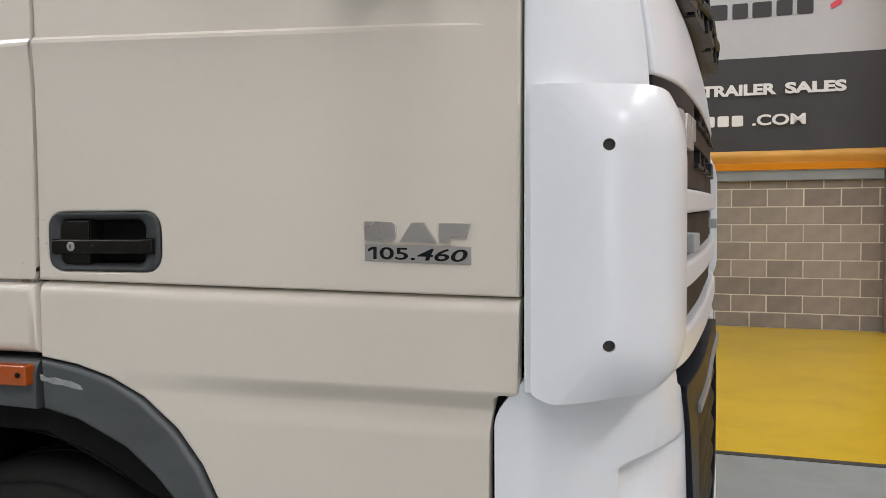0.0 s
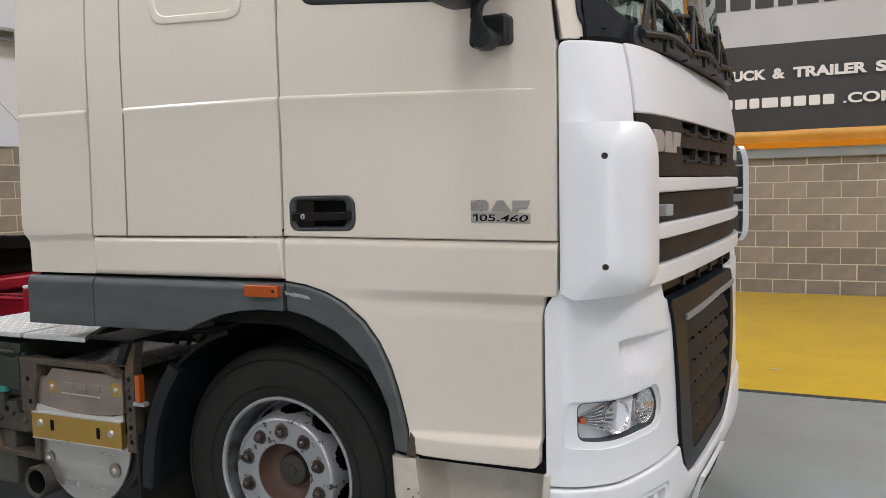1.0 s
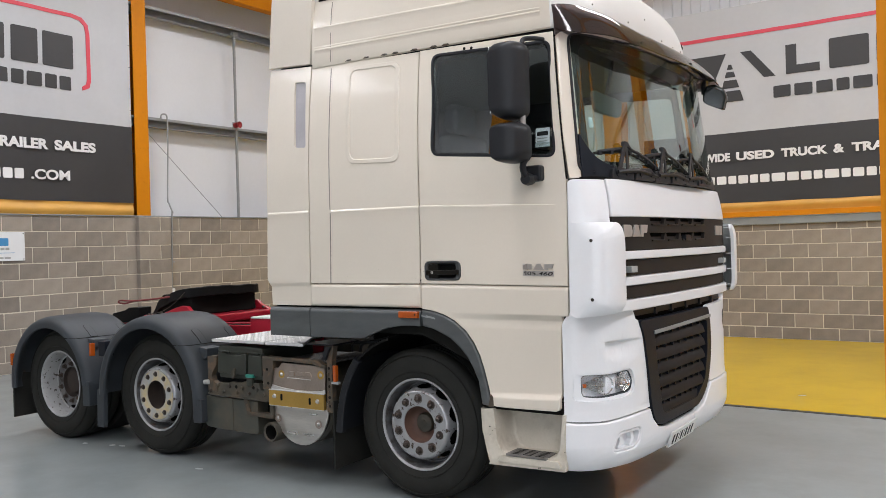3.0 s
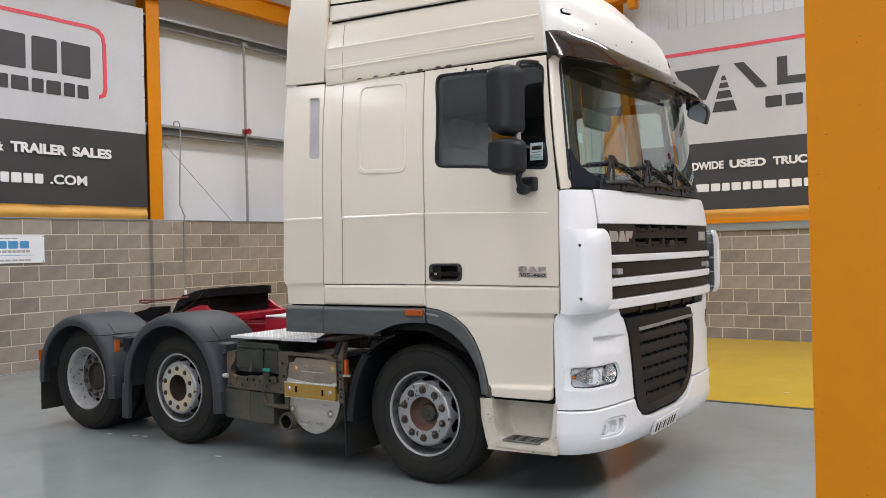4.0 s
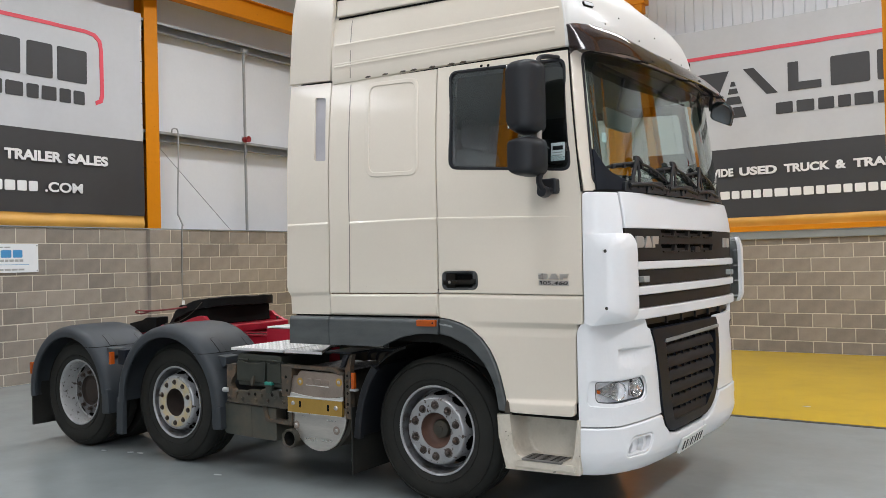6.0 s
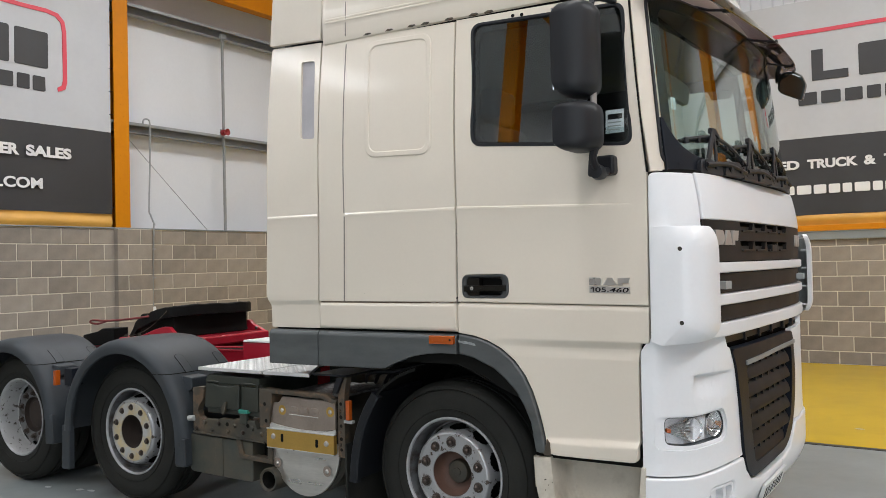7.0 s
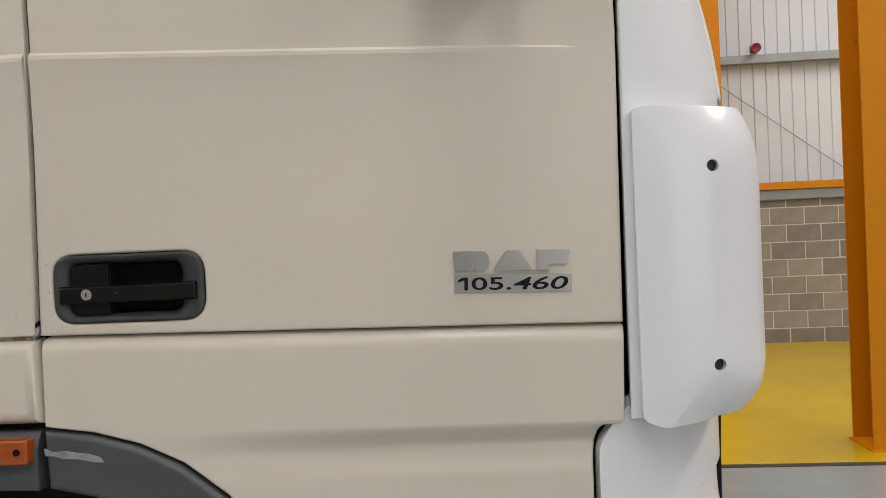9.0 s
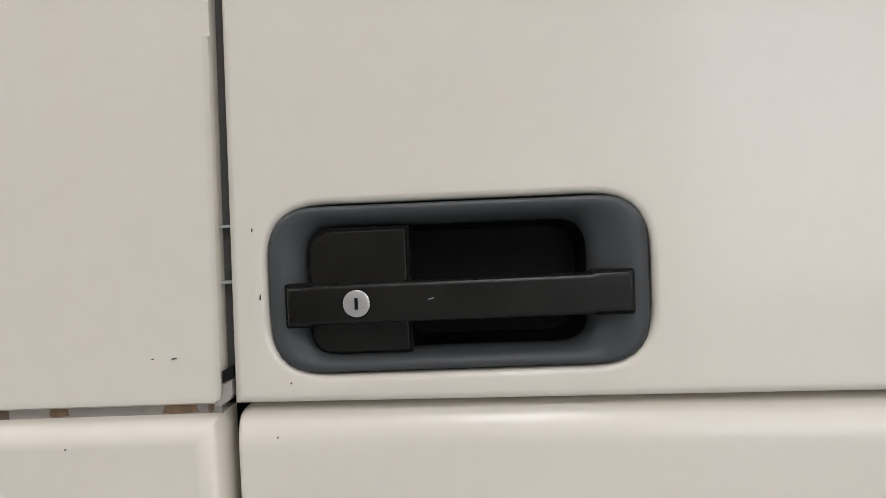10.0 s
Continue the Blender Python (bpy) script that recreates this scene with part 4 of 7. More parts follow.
part("badge_plate", slab([(0.856, 1.474), (1.053, 1.4695), (1.053, 1.5005), (0.856, 1.505)], (), -0.003, 0.002, side, (), (), 0.0008, 1), CHROME, door, "silver number badge")
text_mesh("1", 0.0215, 0.0062, INK, door, pose(0.8728, -0.0034, 1.4783, 90, 1.3, 0), "lettering", 0.0008, 0.0, bold=0.0)
part("number_flag", slab([(0.8635, 1.4915), (0.8735, 1.4955), (0.8735, 1.4998), (0.870, 1.4998), (0.8625, 1.4955)], (), -0.0042, -0.003, side, (), (), 0), INK, door)
text_mesh("05.", 0.0215, 0.0665, INK, door, pose(0.885, -0.0034, 1.4780, 90, 1.3, 0), "lettering", 0.0008, 0.0, bold=0.012)
text_mesh("460", 0.0215, 0.092, INK, door, pose(0.955, -0.0034, 1.4763, 90, 1.3, 0), "lettering", 0.0008, 0.20, bold=0.012)
for z in (1.513, 1.553, 1.78, 1.83):
    part("seam_clip", box(seam_x(z) - 0.004, seam_x(z) + 0.005, 0.008, 0.02, z, z + 0.0018, 0), TRIMGREY, door)

# -- skirt, arch and side lamp
def skirt_bend(u, d, v):
    return side(u, d + 0.018 * max(0, (v - 1.228) / 0.032) ** 2, v)


SKIRT_CUTS = [1.228, 1.236, 1.242, 1.248, 1.253]
part("side_skirt", slab([(-1.186, 1.058), (-0.81, 1.058), (-0.81, 1.26), (-1.186, 1.26)], (), -0.004, 0.03, skirt_bend, (), SKIRT_CUTS, 0.004, 2), GREY, truck, "grey plastic side skirt")
arch_in_r = [(-0.40, 1.062), (-0.34, 1.064), (-0.27, 1.095), (-0.17, 1.132), (-0.07, 1.152), (0.02, 1.160), (0.118, 1.158)]
part("side_skirt", slab([(-0.806, 1.058), *arch_in_r, (0.119, 1.260), (-0.806, 1.26)], (), -0.004, 0.03, skirt_bend, (), SKIRT_CUTS, 0.004, 2), GREY, truck, "grey plastic side skirt")
arch_in = [(0.135, 1.160), (0.22, 1.142), (0.335, 1.093), (0.40, 1.043), (0.461, 0.980), (0.50, 0.915), (0.534, 0.838), (0.556, 0.70)]
part("wheel_arch", slab([(x - 0.004, z - 0.004) for x, z in reversed(arch_out)][0:] + [(0.59, 0.695)] + list(reversed(arch_in)), (), -0.006, 0.028, side, (), (), 0.012, 3), GREY, truck, "scuffed grey plastic wheel arch")
part("arch_scuff", slab([(0.132, 1.232), (0.15, 1.226), (0.17, 1.228), (0.19, 1.224), (0.21, 1.222), (0.232, 1.215), (0.238, 1.206), (0.22, 1.207), (0.19, 1.213), (0.165, 1.214), (0.15, 1.219), (0.134, 1.220)], (), -0.0068, -0.002, side, (), (), 0), WORN, truck, "pale scuff on the arch")
part("arch_tip", slab([(0.60, 0.69), (0.638, 0.69), (0.634, 0.75), (0.618, 0.77)], (), -0.007, 0.0, side, (), (), 0.002), BROWN, truck, "rusty tip of the arch")
lamp = part("side_marker", slab(rect(-0.036, 1.209, 0.112, 1.252, 0.006), (), -0.026, 0.0, side, (), (), 0.006, 3), AMBER, truck, "amber side marker lamp")
part("lamp_screw", lathe([(0, -0.028), (0.006, -0.028), (0.006, -0.02)], 12, (0.094, 0, 1.232), "y"), VOID, lamp)
part("lamp_rib", box(-0.03, 0.08, -0.0275, -0.025, 1.227, 1.230, 0), AMBER, lamp)

# -- front: dark core, lamp panels, bumper, deflectors, grille bars
part("front_core", slab(rect(0.02, 0.42, LOW_L - 0.02, 1.30), (), 0.075, 0.12, LOW, steps(0.02, LOW_L - 0.02, 0.07), (), 0), VOID, truck, "black structure behind the bumper")
part("front_core", slab(rect(0.02, 1.264, UPP_L - 0.02, 2.03), (), 0.05, 0.10, UPP, steps(0.02, UPP_L - 0.02, 0.07), (), 0), VOID, truck, "black structure behind the grille")
part("front_core", slab(rect(upp_s(0.40), 1.215, UPP_L - upp_s(0.40), 1.25), (), 0.03, 0.1, UPP, steps(upp_s(0.40), UPP_L - upp_s(0.40), 0.07), (), 0), BLACK, truck)

def far_s(y):
    """The way along the lower front to a place on its far half."""
    return LOW_L - low_s(2 * CY - y)


LAMP = round_poly([(low_s(0.041), 0.783), (low_s(0.13), 0.768), (low_s(0.335), 0.785), (low_s(0.360), 0.845), (low_s(0.322), 0.914), (low_s(0.17), 0.899), (low_s(0.040), 0.905)], [0.03, 0.06, 0.045, 0.04, 0.03, 0.06, 0.03], 6)
LAMP_RIM = round_poly([(low_s(0.020), 0.766), (low_s(0.12), 0.750), (low_s(0.345), 0.770), (low_s(0.368), 0.845), (low_s(0.332), 0.924), (low_s(0.17), 0.909), (low_s(0.024), 0.912)], [0.035, 0.06, 0.05, 0.05, 0.03, 0.06, 0.03], 6)
# the edge between the lamp panels and the lower grille, from the foot up
NEAR_EDGE = [(low_s(0.66), 0.528), (low_s(0.57), 0.578), (low_s(0.528), 0.695), (low_s(0.50), 0.90), (low_s(0.458), 1.108), (low_s(0.41), 1.187)]
FAR_EDGE = [(far_s(1.37), 0.545), (far_s(1.50), 0.62), (far_s(1.59), 0.78), (far_s(1.62), 0.95), (far_s(1.61), 1.10), (far_s(1.58), 1.187)]


def lamp_panel_bend(mirror):
    def bend(u, d, v):
        dent = 0.0
        # shallow pocket above the lamp
        a, c = low_s(0.15), low_s(0.46)
        f = min(max((u - a) / 0.03, 0), 1) * min(max((c - u) / 0.20, 0), 1)
        g = min(max((1.092 - v) / 0.014, 0), 1) * min(max((v - 0.97) / 0.08, 0), 1)
        dent = 0.032 * f * g
        low = 0.012 * min(max((0.70 - v) / 0.05, 0), 1)
        return LOW(LOW_L - u if mirror else u, d + dent - low * 0.4, v)
    return bend


for mirror in (False, True):
    bend = lamp_panel_bend(mirror)
    line = [(LOW_L - u, v) for u, v in FAR_EDGE] if mirror else NEAR_EDGE
    gb, gt = line[1][0], line[4][0]
    edge = [(line[2][0], 0.665), *line[3:5], (line[5][0], 1.195), (low_s(0.385), 1.200), (low_s(0.35), 1.285), (0.085, 1.290), (0.040, 1.256), (0.004, 1.205), (0.003, 0.645), (low_s(0.14), 0.641), (low_s(0.36), 0.661)]
    cu = steps(0.0, gt + 0.12, 0.028)
    part("lamp_panel", slab(round_poly(edge, [0.01, 0.04, 0.05, 0.03, 0.02, 0.02, 0.01, 0.03, 0.02, 0.01, 0, 0], 4), [LAMP_RIM], 0.0, 0.03, bend, cu, [1.097, 1.09, 1.085, 1.078, 1.07, 1.04, 1.0, 0.97, 0.72, 0.70, 0.68], 0.012, 3), WHITE, truck, "white headlamp panel with a shallow pocket")
    if mirror:
        # flat dark slab, far side only: the inlet's inner shade as a colour
        part("inlet_shade", slab(round_poly([(low_s(0.36), 1.045), (low_s(0.47), 1.03), (low_s(0.46), 1.125), (low_s(0.32), 1.135)], 0.012, 3), (), -0.002, 0.012, bend, cu, (), 0), VOID, truck, "dark slab as the shaded air inlet over the headlamp")
    lampo = new("headlamp")
    lampo.parent = truck
    tagged(lampo, "clear headlamp with chrome reflectors")
    part("lamp_rim", slab(LAMP_RIM, [LAMP], 0.012, 0.06, bend, cu, (), 0.012, 4), WHITE, lampo)
    mu, mv = sum(p[0] for p in LAMP) / len(LAMP), sum(p[1] for p in LAMP) / len(LAMP)
    part("lamp_gasket", slab(LAMP, [[(mu + (p - mu) * 0.98, mv + (q - mv) * 0.955) for p, q in LAMP]], 0.016, 0.05, bend, cu, (), 0), FENDER, lampo, "dark seal round the lens")
    part("reflector", slab(LAMP, (), 0.058, 0.070, bend, cu, (), 0), LAMP_BACK, lampo, "pale lamp housing")
    # fluted reflector that fans out from the indicator bulb
    for k in range(7):
        v0, v1 = 0.842 + 0.004 * (k - 3), 0.838 + 0.017 * (k - 3)
        u0, u1 = low_s(0.055), low_s(0.150)
        part("reflector_rib", slab([(u0, v0), (u1, v1 - 0.005), (u1, v1 + 0.005), (u0, v0 + 0.003)], (), 0.036, 0.059, bend, (), (), 0.002, 1), SILVER, lampo)
    part("frosted_divider", slab(round_poly([(low_s(0.158), 0.778), (low_s(0.225), 0.786), (low_s(0.240), 0.895), (low_s(0.165), 0.892)], 0.01, 3), (), 0.030, 0.050, bend, steps(low_s(0.15), low_s(0.25), 0.02), (), 0.006, 2), LAMP_BACK, lampo, "frosted grey divider")
    for yy, zz, r in ((0.160, 0.838, 0.052), (0.292, 0.850, 0.056)):
        x, y, nx, ny = low_at(LOW_L - low_s(yy) if mirror else low_s(yy))
        m = Matrix.Translation((x + nx * 0.044, y + ny * 0.044, zz)) @ Matrix.Rotation(math.atan2(ny, nx), 4, "Z")
        bowl = lathe([(0.0, 0.0135), (r * 0.3, 0.012), (r * 0.7, 0.002), (r, -0.018), (r + 0.003, -0.018), (r + 0.003, 0.02)], 28, (0, 0, 0), "x")
        bmesh.ops.transform(bowl, matrix=m, verts=bowl.verts)
        part("reflector_bowl", bowl, SILVER, lampo, "round chrome reflector bowl", 60)
        bulb = lathe([(0.0, -0.010), (0.010, -0.008), (0.013, 0.0), (0.012, 0.02)], 16, (0, 0, 0), "x")
        bmesh.ops.transform(bulb, matrix=m, verts=bulb.verts)
        part("bulb", bulb, CHROME, lampo)
    for k in range(4):
        v0 = 0.795 + 0.011 * k
        part("reflector_rib", slab(rect(low_s(0.27) + 0.004 * k, v0, low_s(0.335), v0 + 0.005), (), 0.026, 0.045, bend, (), (), 0.0015, 1), SILVER, lampo)
    ub = low_s(0.048)
    part("indicator_bulb", slab(rect(ub, 0.832, ub + 0.024, 0.852, 0.008), (), 0.026, 0.05, bend, (), (), 0.004), AMBER, lampo, "amber indicator bulb")
    lens = part("lens", slab(LAMP, (), 0.018, 0.021, bend, cu, (), 0), GLASS_CLEAR, lampo, "clear lens")
    lens.visible_shadow = False
    # bumper end and its fog lamp
    FOG = round_poly([(low_s(0.165), 0.452), (low_s(0.36), 0.458), (low_s(0.41), 0.572), (low_s(0.21), 0.566)], 0.05, 8)
    bb = (lambda u, d, v: bumper_bend(LOW_L - u, d, v)) if mirror else bumper_bend
    edge = [(0.003, 0.350), (LOW_L / 2, 0.360), (LOW_L / 2, 0.505), (gb + 0.20, 0.505), (gb + 0.06, 0.53), (gb - 0.015, 0.59), (line[2][0] - 0.008, 0.656), (low_s(0.36), 0.652), (low_s(0.14), 0.632), (0.003, 0.637)]
    part("bumper", slab(edge, [FOG], -0.014, 0.03, bb, steps(0, LOW_L / 2, 0.03), [0.36, 0.38, 0.40, 0.43, 0.46, 0.49, 0.50], 0.012, 3), WHITE, truck, "white bumper half")
    fog = new("fog_lamp_bezel")
    fog.parent = truck
    tagged(fog, "white oval fog lamp bezel with two ribs")
    part("bezel_ring", slab(FOG, [round_poly([(low_s(0.165) + 0.018, 0.467), (low_s(0.36) - 0.012, 0.473), (low_s(0.41) - 0.018, 0.557), (low_s(0.21) + 0.012, 0.551)], 0.04, 8)], -0.006, 0.05, bb, steps(low_s(0.17), low_s(0.44), 0.02), (), 0.004), WHITE, fog)
    part("bezel_back", slab(FOG, (), 0.04, 0.05, bb, steps(low_s(0.17), low_s(0.44), 0.02), (), 0), WHITE, fog)
    for yy in (0.215, 0.30):
        u = low_s(yy)
        part("bezel_rib", slab(round_poly([(u, 0.472), (u + 0.03, 0.472), (u + 0.05, 0.512), (u + 0.045, 0.553), (u + 0.01, 0.553), (u + 0.022, 0.512)], 0.006, 2), (), 0.006, 0.042, bb, (), (), 0.004), WHITE, fog)

# lower grille: dark frame with louvres behind it
lg = new("lower_grille")
lg.parent = truck
tagged(lg, "dark plastic lower grille with louvres and a pale strip")
L2 = LOW_L / 2
GO = round_poly([*NEAR_EDGE[::-1], (far_s(1.34), 0.538), *FAR_EDGE[1:]], [0.04, 0.05, 0.05, 0.05, 0.06, 0.06, 0.10, 0.12, 0.08, 0.05, 0.05, 0.04], 5)
GI = round_poly([(low_s(0.60), 1.10), (low_s(0.645), 0.80), (low_s(0.70), 0.595), (far_s(1.31), 0.600), (far_s(1.465), 0.70), (far_s(1.53), 0.90), (far_s(1.54), 1.10)], 0.03, 3)
G_TOP, F_TOP = low_s(0.48), far_s(1.62)


def grille_bend(u, d, v):
    return LOW(u, d - 0.004 * math.sin(math.pi * min(max((v - 0.47) / 0.73, 0), 1)) + 0.02 * max(0, (0.55 - v) / 0.1) ** 2, v)


gcut = steps(G_TOP, F_TOP, 0.06)
part("grille_frame", slab(GO, [GI], -0.010, 0.04, grille_bend, gcut, [0.53, 0.56, 0.59], 0.014, 4), NAVY, lg)
part("grille_back", slab(GI, (), 0.035, 0.04, grille_bend, gcut, (), 0), VOID, lg)
for k in range(6):
    z = 0.585 + 0.086 * k
    a, c = low_s(0.69 - 0.018 * k) - 0.02, far_s(1.39 + 0.035 * k - 0.004 * k * k) + 0.035

    def louvre(u, d, v, z=z):
        f = (v - z) / 0.07
        return grille_bend(u, d + 0.030 * f * f - 0.006, v)
    part("louvre", slab(rect(a, z, c, z + 0.070, 0.004, 2), (), 0.0, 0.010, louvre, gcut, (z + 0.02, z + 0.04, z + 0.055), 0.004), LOUVRE, lg)
    for q in range(7):
        u = a + 0.07 + q * (c - a - 0.15) / 6
        part("louvre_tab", slab(rect(u, z + 0.062, u + 0.012, z + 0.09), (), 0.006, 0.03, grille_bend, (), (), 0), NAVY, lg)
part("grille_strip", slab([(low_s(0.594), 1.093), (far_s(1.60), 1.112), (far_s(1.603), 1.134), (low_s(0.590), 1.116)], (), -0.018, -0.004, grille_bend, gcut, (), 0.003), GALV, lg, "pale grey strip")

# plate below the grille; its characters are plain bars
P0 = low_s(1.01)
npl = new("number_plate")
npl.parent = truck
tagged(npl, "white number plate with black bars")
for nm, pts, d0, mat in (("plate_sheet", [(P0 - 0.215, 0.362), (P0 + 0.215, 0.378), (P0 + 0.215, 0.476), (P0 - 0.215, 0.460)], -0.034, PLATE),):
    part(nm, slab(pts, (), d0, -0.016, lambda u, d, v: LOW(u, d + 0.35 * (0.46 - v), v), steps(P0 - 0.215, P0 + 0.215, 0.1), (), 0.001, 1), mat, npl)
u = P0 - 0.19
for w in (0.042, 0.042, 0.024, 0.042, 0.024, 0.042, 0.042, 0.042):
    part("plate_bar", slab(rect(u, 0.385 + 0.037 * (u - P0), u + w - 0.018, 0.446 + 0.037 * (u - P0)), (), -0.0352, -0.028, lambda u, d, v: LOW(u, d + 0.35 * (0.46 - v), v), (), (), 0), INK, npl)
    u += w + 0.009

def round_off(u, d, v, near):
    """The deflector's shell, drawn in towards its top and foot."""
    k = min(1, near / 0.14) ** 2
    top, foot = max(0, (v - 1.62) / 0.155), max(0, (1.36 - v) / 0.115)
    return DEF(u, d + k * (0.034 * top ** 3 + 0.045 * foot ** 3), v)


def lean_back(u, d, v, near=1.0):
    return UPP(u, d + 0.042 * min(1, near / 0.15) * (max(0, v - 1.72) / 0.3) ** 2, v)


# upper front: corner panels, deflectors, bars, panel under the windscreen
for mirror in (False, True):
    ub = (lambda u, d, v: lean_back(UPP_L - u, d, v, u)) if mirror else (lambda u, d, v: lean_back(u, d, v, u))
    db = (lambda u, d, v: round_off(DEF_L - u, d, v, u)) if mirror else (lambda u, d, v: round_off(u, d, v, u))
    s1 = upp_s(0.14)
    part("corner_panel", slab(round_poly([(0.0, 1.25), (s1 - 0.004, 1.25), (s1 - 0.004, 2.012), (0.004, 2.016)], [0, 0, 0.006, 0.03], 4), (), 0.0, 0.03, ub, steps(0, s1, 0.024), steps(1.72, 2.02, 0.05), 0.010, 3), WHITE, truck, "white rounded cab corner panel")
    e = def_s(0.20)
    air = new("corner_deflector")
    air.parent = truck
    tagged(air, "white wrap-around air deflector with two screws")
    hole = [[(0.128 + 0.01 * math.cos(a * math.pi / 8), z + 0.01 * math.sin(a * math.pi / 8)) for a in range(16)] for z in (1.340, 1.668)]
    part("deflector_shell", slab(round_poly([(0.0, 1.252), (0.035, 1.238), (e, 1.262), (e, 1.768), (0.0, 1.770)], [0.012, 0.01, 0.07, 0.06, 0.016], 6), hole, -0.008, 0.018, db, steps(0, e, 0.018), [1.25, 1.27, 1.29, 1.31, 1.33, 1.36, 1.62, 1.65, 1.68, 1.71, 1.73, 1.75, 1.765], 0.011, 3), WHITE, air)
    for z in (1.340, 1.668):
        x, y, nx, ny = def_at(DEF_L - 0.128 if mirror else 0.128)
        cup = lathe([(0.0105, -0.004), (0.0095, 0.006), (0.0, 0.006)], 16, (0, 0, 0), "x")
        bmesh.ops.transform(cup, matrix=Matrix.Translation((x, y, z)) @ Matrix.Rotation(math.atan2(ny, nx), 4, "Z"), verts=cup.verts)
        part("screw_cup", cup, GRIME, air, "dark recessed screw")
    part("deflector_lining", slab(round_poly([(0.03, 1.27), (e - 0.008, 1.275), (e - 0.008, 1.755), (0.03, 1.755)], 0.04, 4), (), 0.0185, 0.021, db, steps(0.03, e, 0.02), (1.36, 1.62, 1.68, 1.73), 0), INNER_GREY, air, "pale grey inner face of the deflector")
    for z in (1.30, 1.42, 1.54, 1.66, 1.74):
        part("deflector_rib", slab(rect(e - 0.11, z, e - 0.006, z + 0.006), (), 0.016, 0.055, db, steps(e - 0.11, e, 0.03), (), 0), WHITE, air)

S0, S1 = upp_s(0.15), UPP_L - upp_s(0.15)
ucut = steps(S0, S1, 0.05)


def front_top(u, d, v):
    return lean_back(u, d, v)


part("front_flap", slab(round_poly([(S0, 1.800), (S1, 1.800), (S1, 2.018), (S0, 2.018)], 0.01, 3), (), -0.003, 0.03, front_top, ucut, steps(1.80, 2.02, 0.05), 0.010, 3), WHITE, truck, "white flap under the windscreen")
for z0, z1 in ((1.553, 1.602), (1.402, 1.455), (1.256, 1.322)):
    part("grille_bar", slab(rect(S0 - 0.02, z0, S1 + 0.02, z1, 0.012, 3), (), -0.012, 0.05, UPP, ucut, (), 0.010, 3), WHITE, truck, "white horizontal grille bar")
mesh_hole = []
for z0, z1 in ((1.660, 1.706), (1.757, 1.797)):
    for k in range(4):
        a = upp_s(0.60) + 0.258 * k
        mesh_hole.append(round_poly([(a + 0.026, z0), (a + 0.214, z0), (a + 0.240, z1), (a, z1)], 0.005, 2))
        part("slot_lip", slab(round_poly([(a + 0.020, z0 - 0.006), (a + 0.220, z0 - 0.006), (a + 0.214, z0 + 0.004), (a + 0.026, z0 + 0.004)], 0.002, 1), (), -0.006, 0.012, UPP, (), (), 0.002, 1), DARKBROWN, truck)
        part("slot_louvre", slab(rect(a + 0.01, z0, a + 0.23, z0 + 0.022), (), 0.024, 0.034, UPP, (), (), 0), DARKBROWN, truck)
part("grille_catch", slab(round_poly([(L2 - 0.07, 1.652), (L2 + 0.05, 1.652), (L2 + 0.04, 1.690), (L2 - 0.06, 1.690)], 0.008, 2), (), -0.012, 0.02, UPP, (), (), 0.004), BLACK, truck, "black catch in the grille")
part("grille_field", slab(rect(S0, 1.606, S1, 1.801), mesh_hole, 0.004, 0.03, UPP, ucut, (), 0.003), DARKBROWN, truck, "dark slotted grille field")
part("grille_field", slab(rect(S0, 1.459, S1, 1.549), (), 0.008, 0.03, UPP, ucut, (), 0.003), DARKBROWN, truck, "dark grille field")
part("grille_field", slab(rect(S0, 1.326, S1, 1.398), (), 0.008, 0.03, UPP, ucut, (), 0.003), DARKBROWN, truck, "dark grille field")
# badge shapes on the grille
for k in range(3):
    a = upp_s(0.245) + 0.105 * k
    w = 0.096
    shape = [round_poly([(a, 1.684), (a + w, 1.684), (a + w, 1.754), (a, 1.754)], [0.004, 0.035, 0.035, 0.004]),
             [(a - 0.004, 1.684), (a + w + 0.004, 1.684), (a + 0.068, 1.754), (a + 0.028, 1.754)],
             [(a, 1.684), (a + 0.035, 1.684), (a + 0.035, 1.706), (a + w - 0.012, 1.706), (a + w, 1.754), (a, 1.754)]][k]
    part("badge_block", slab(shape, (), -0.006, 0.006, UPP, (), (), 0.002), CHROME, truck, "silver badge shape")
for k in range(2):
    a = UPP_L - upp_s(0.60) + 0.115 * k
    part("badge_block", slab(round_poly([(a, 1.684), (a + 0.10, 1.684), (a + 0.10, 1.754), (a, 1.754)], 0.006), (), -0.005, 0.006, UPP, (), (), 0.002), CHROME, truck, "silver badge shape")
for a in (upp_s(0.27), UPP_L - upp_s(0.42) - 0.07):
    part("marker_reflector", slab(rect(a, 1.478, a + 0.065, 1.515, 0.004), (), -0.035, 0.01, UPP, (), (), 0.004), TRIMGREY, truck, "pale square reflector")
for k in range(5):
    u = L2 - 0.55 + 0.27 * k
    part("hook_bracket", slab(rect(u, 1.205, u + 0.03, 1.25, 0.004), (), 0.02, 0.05, LOW, (), (), 0.002), BLACK, truck)

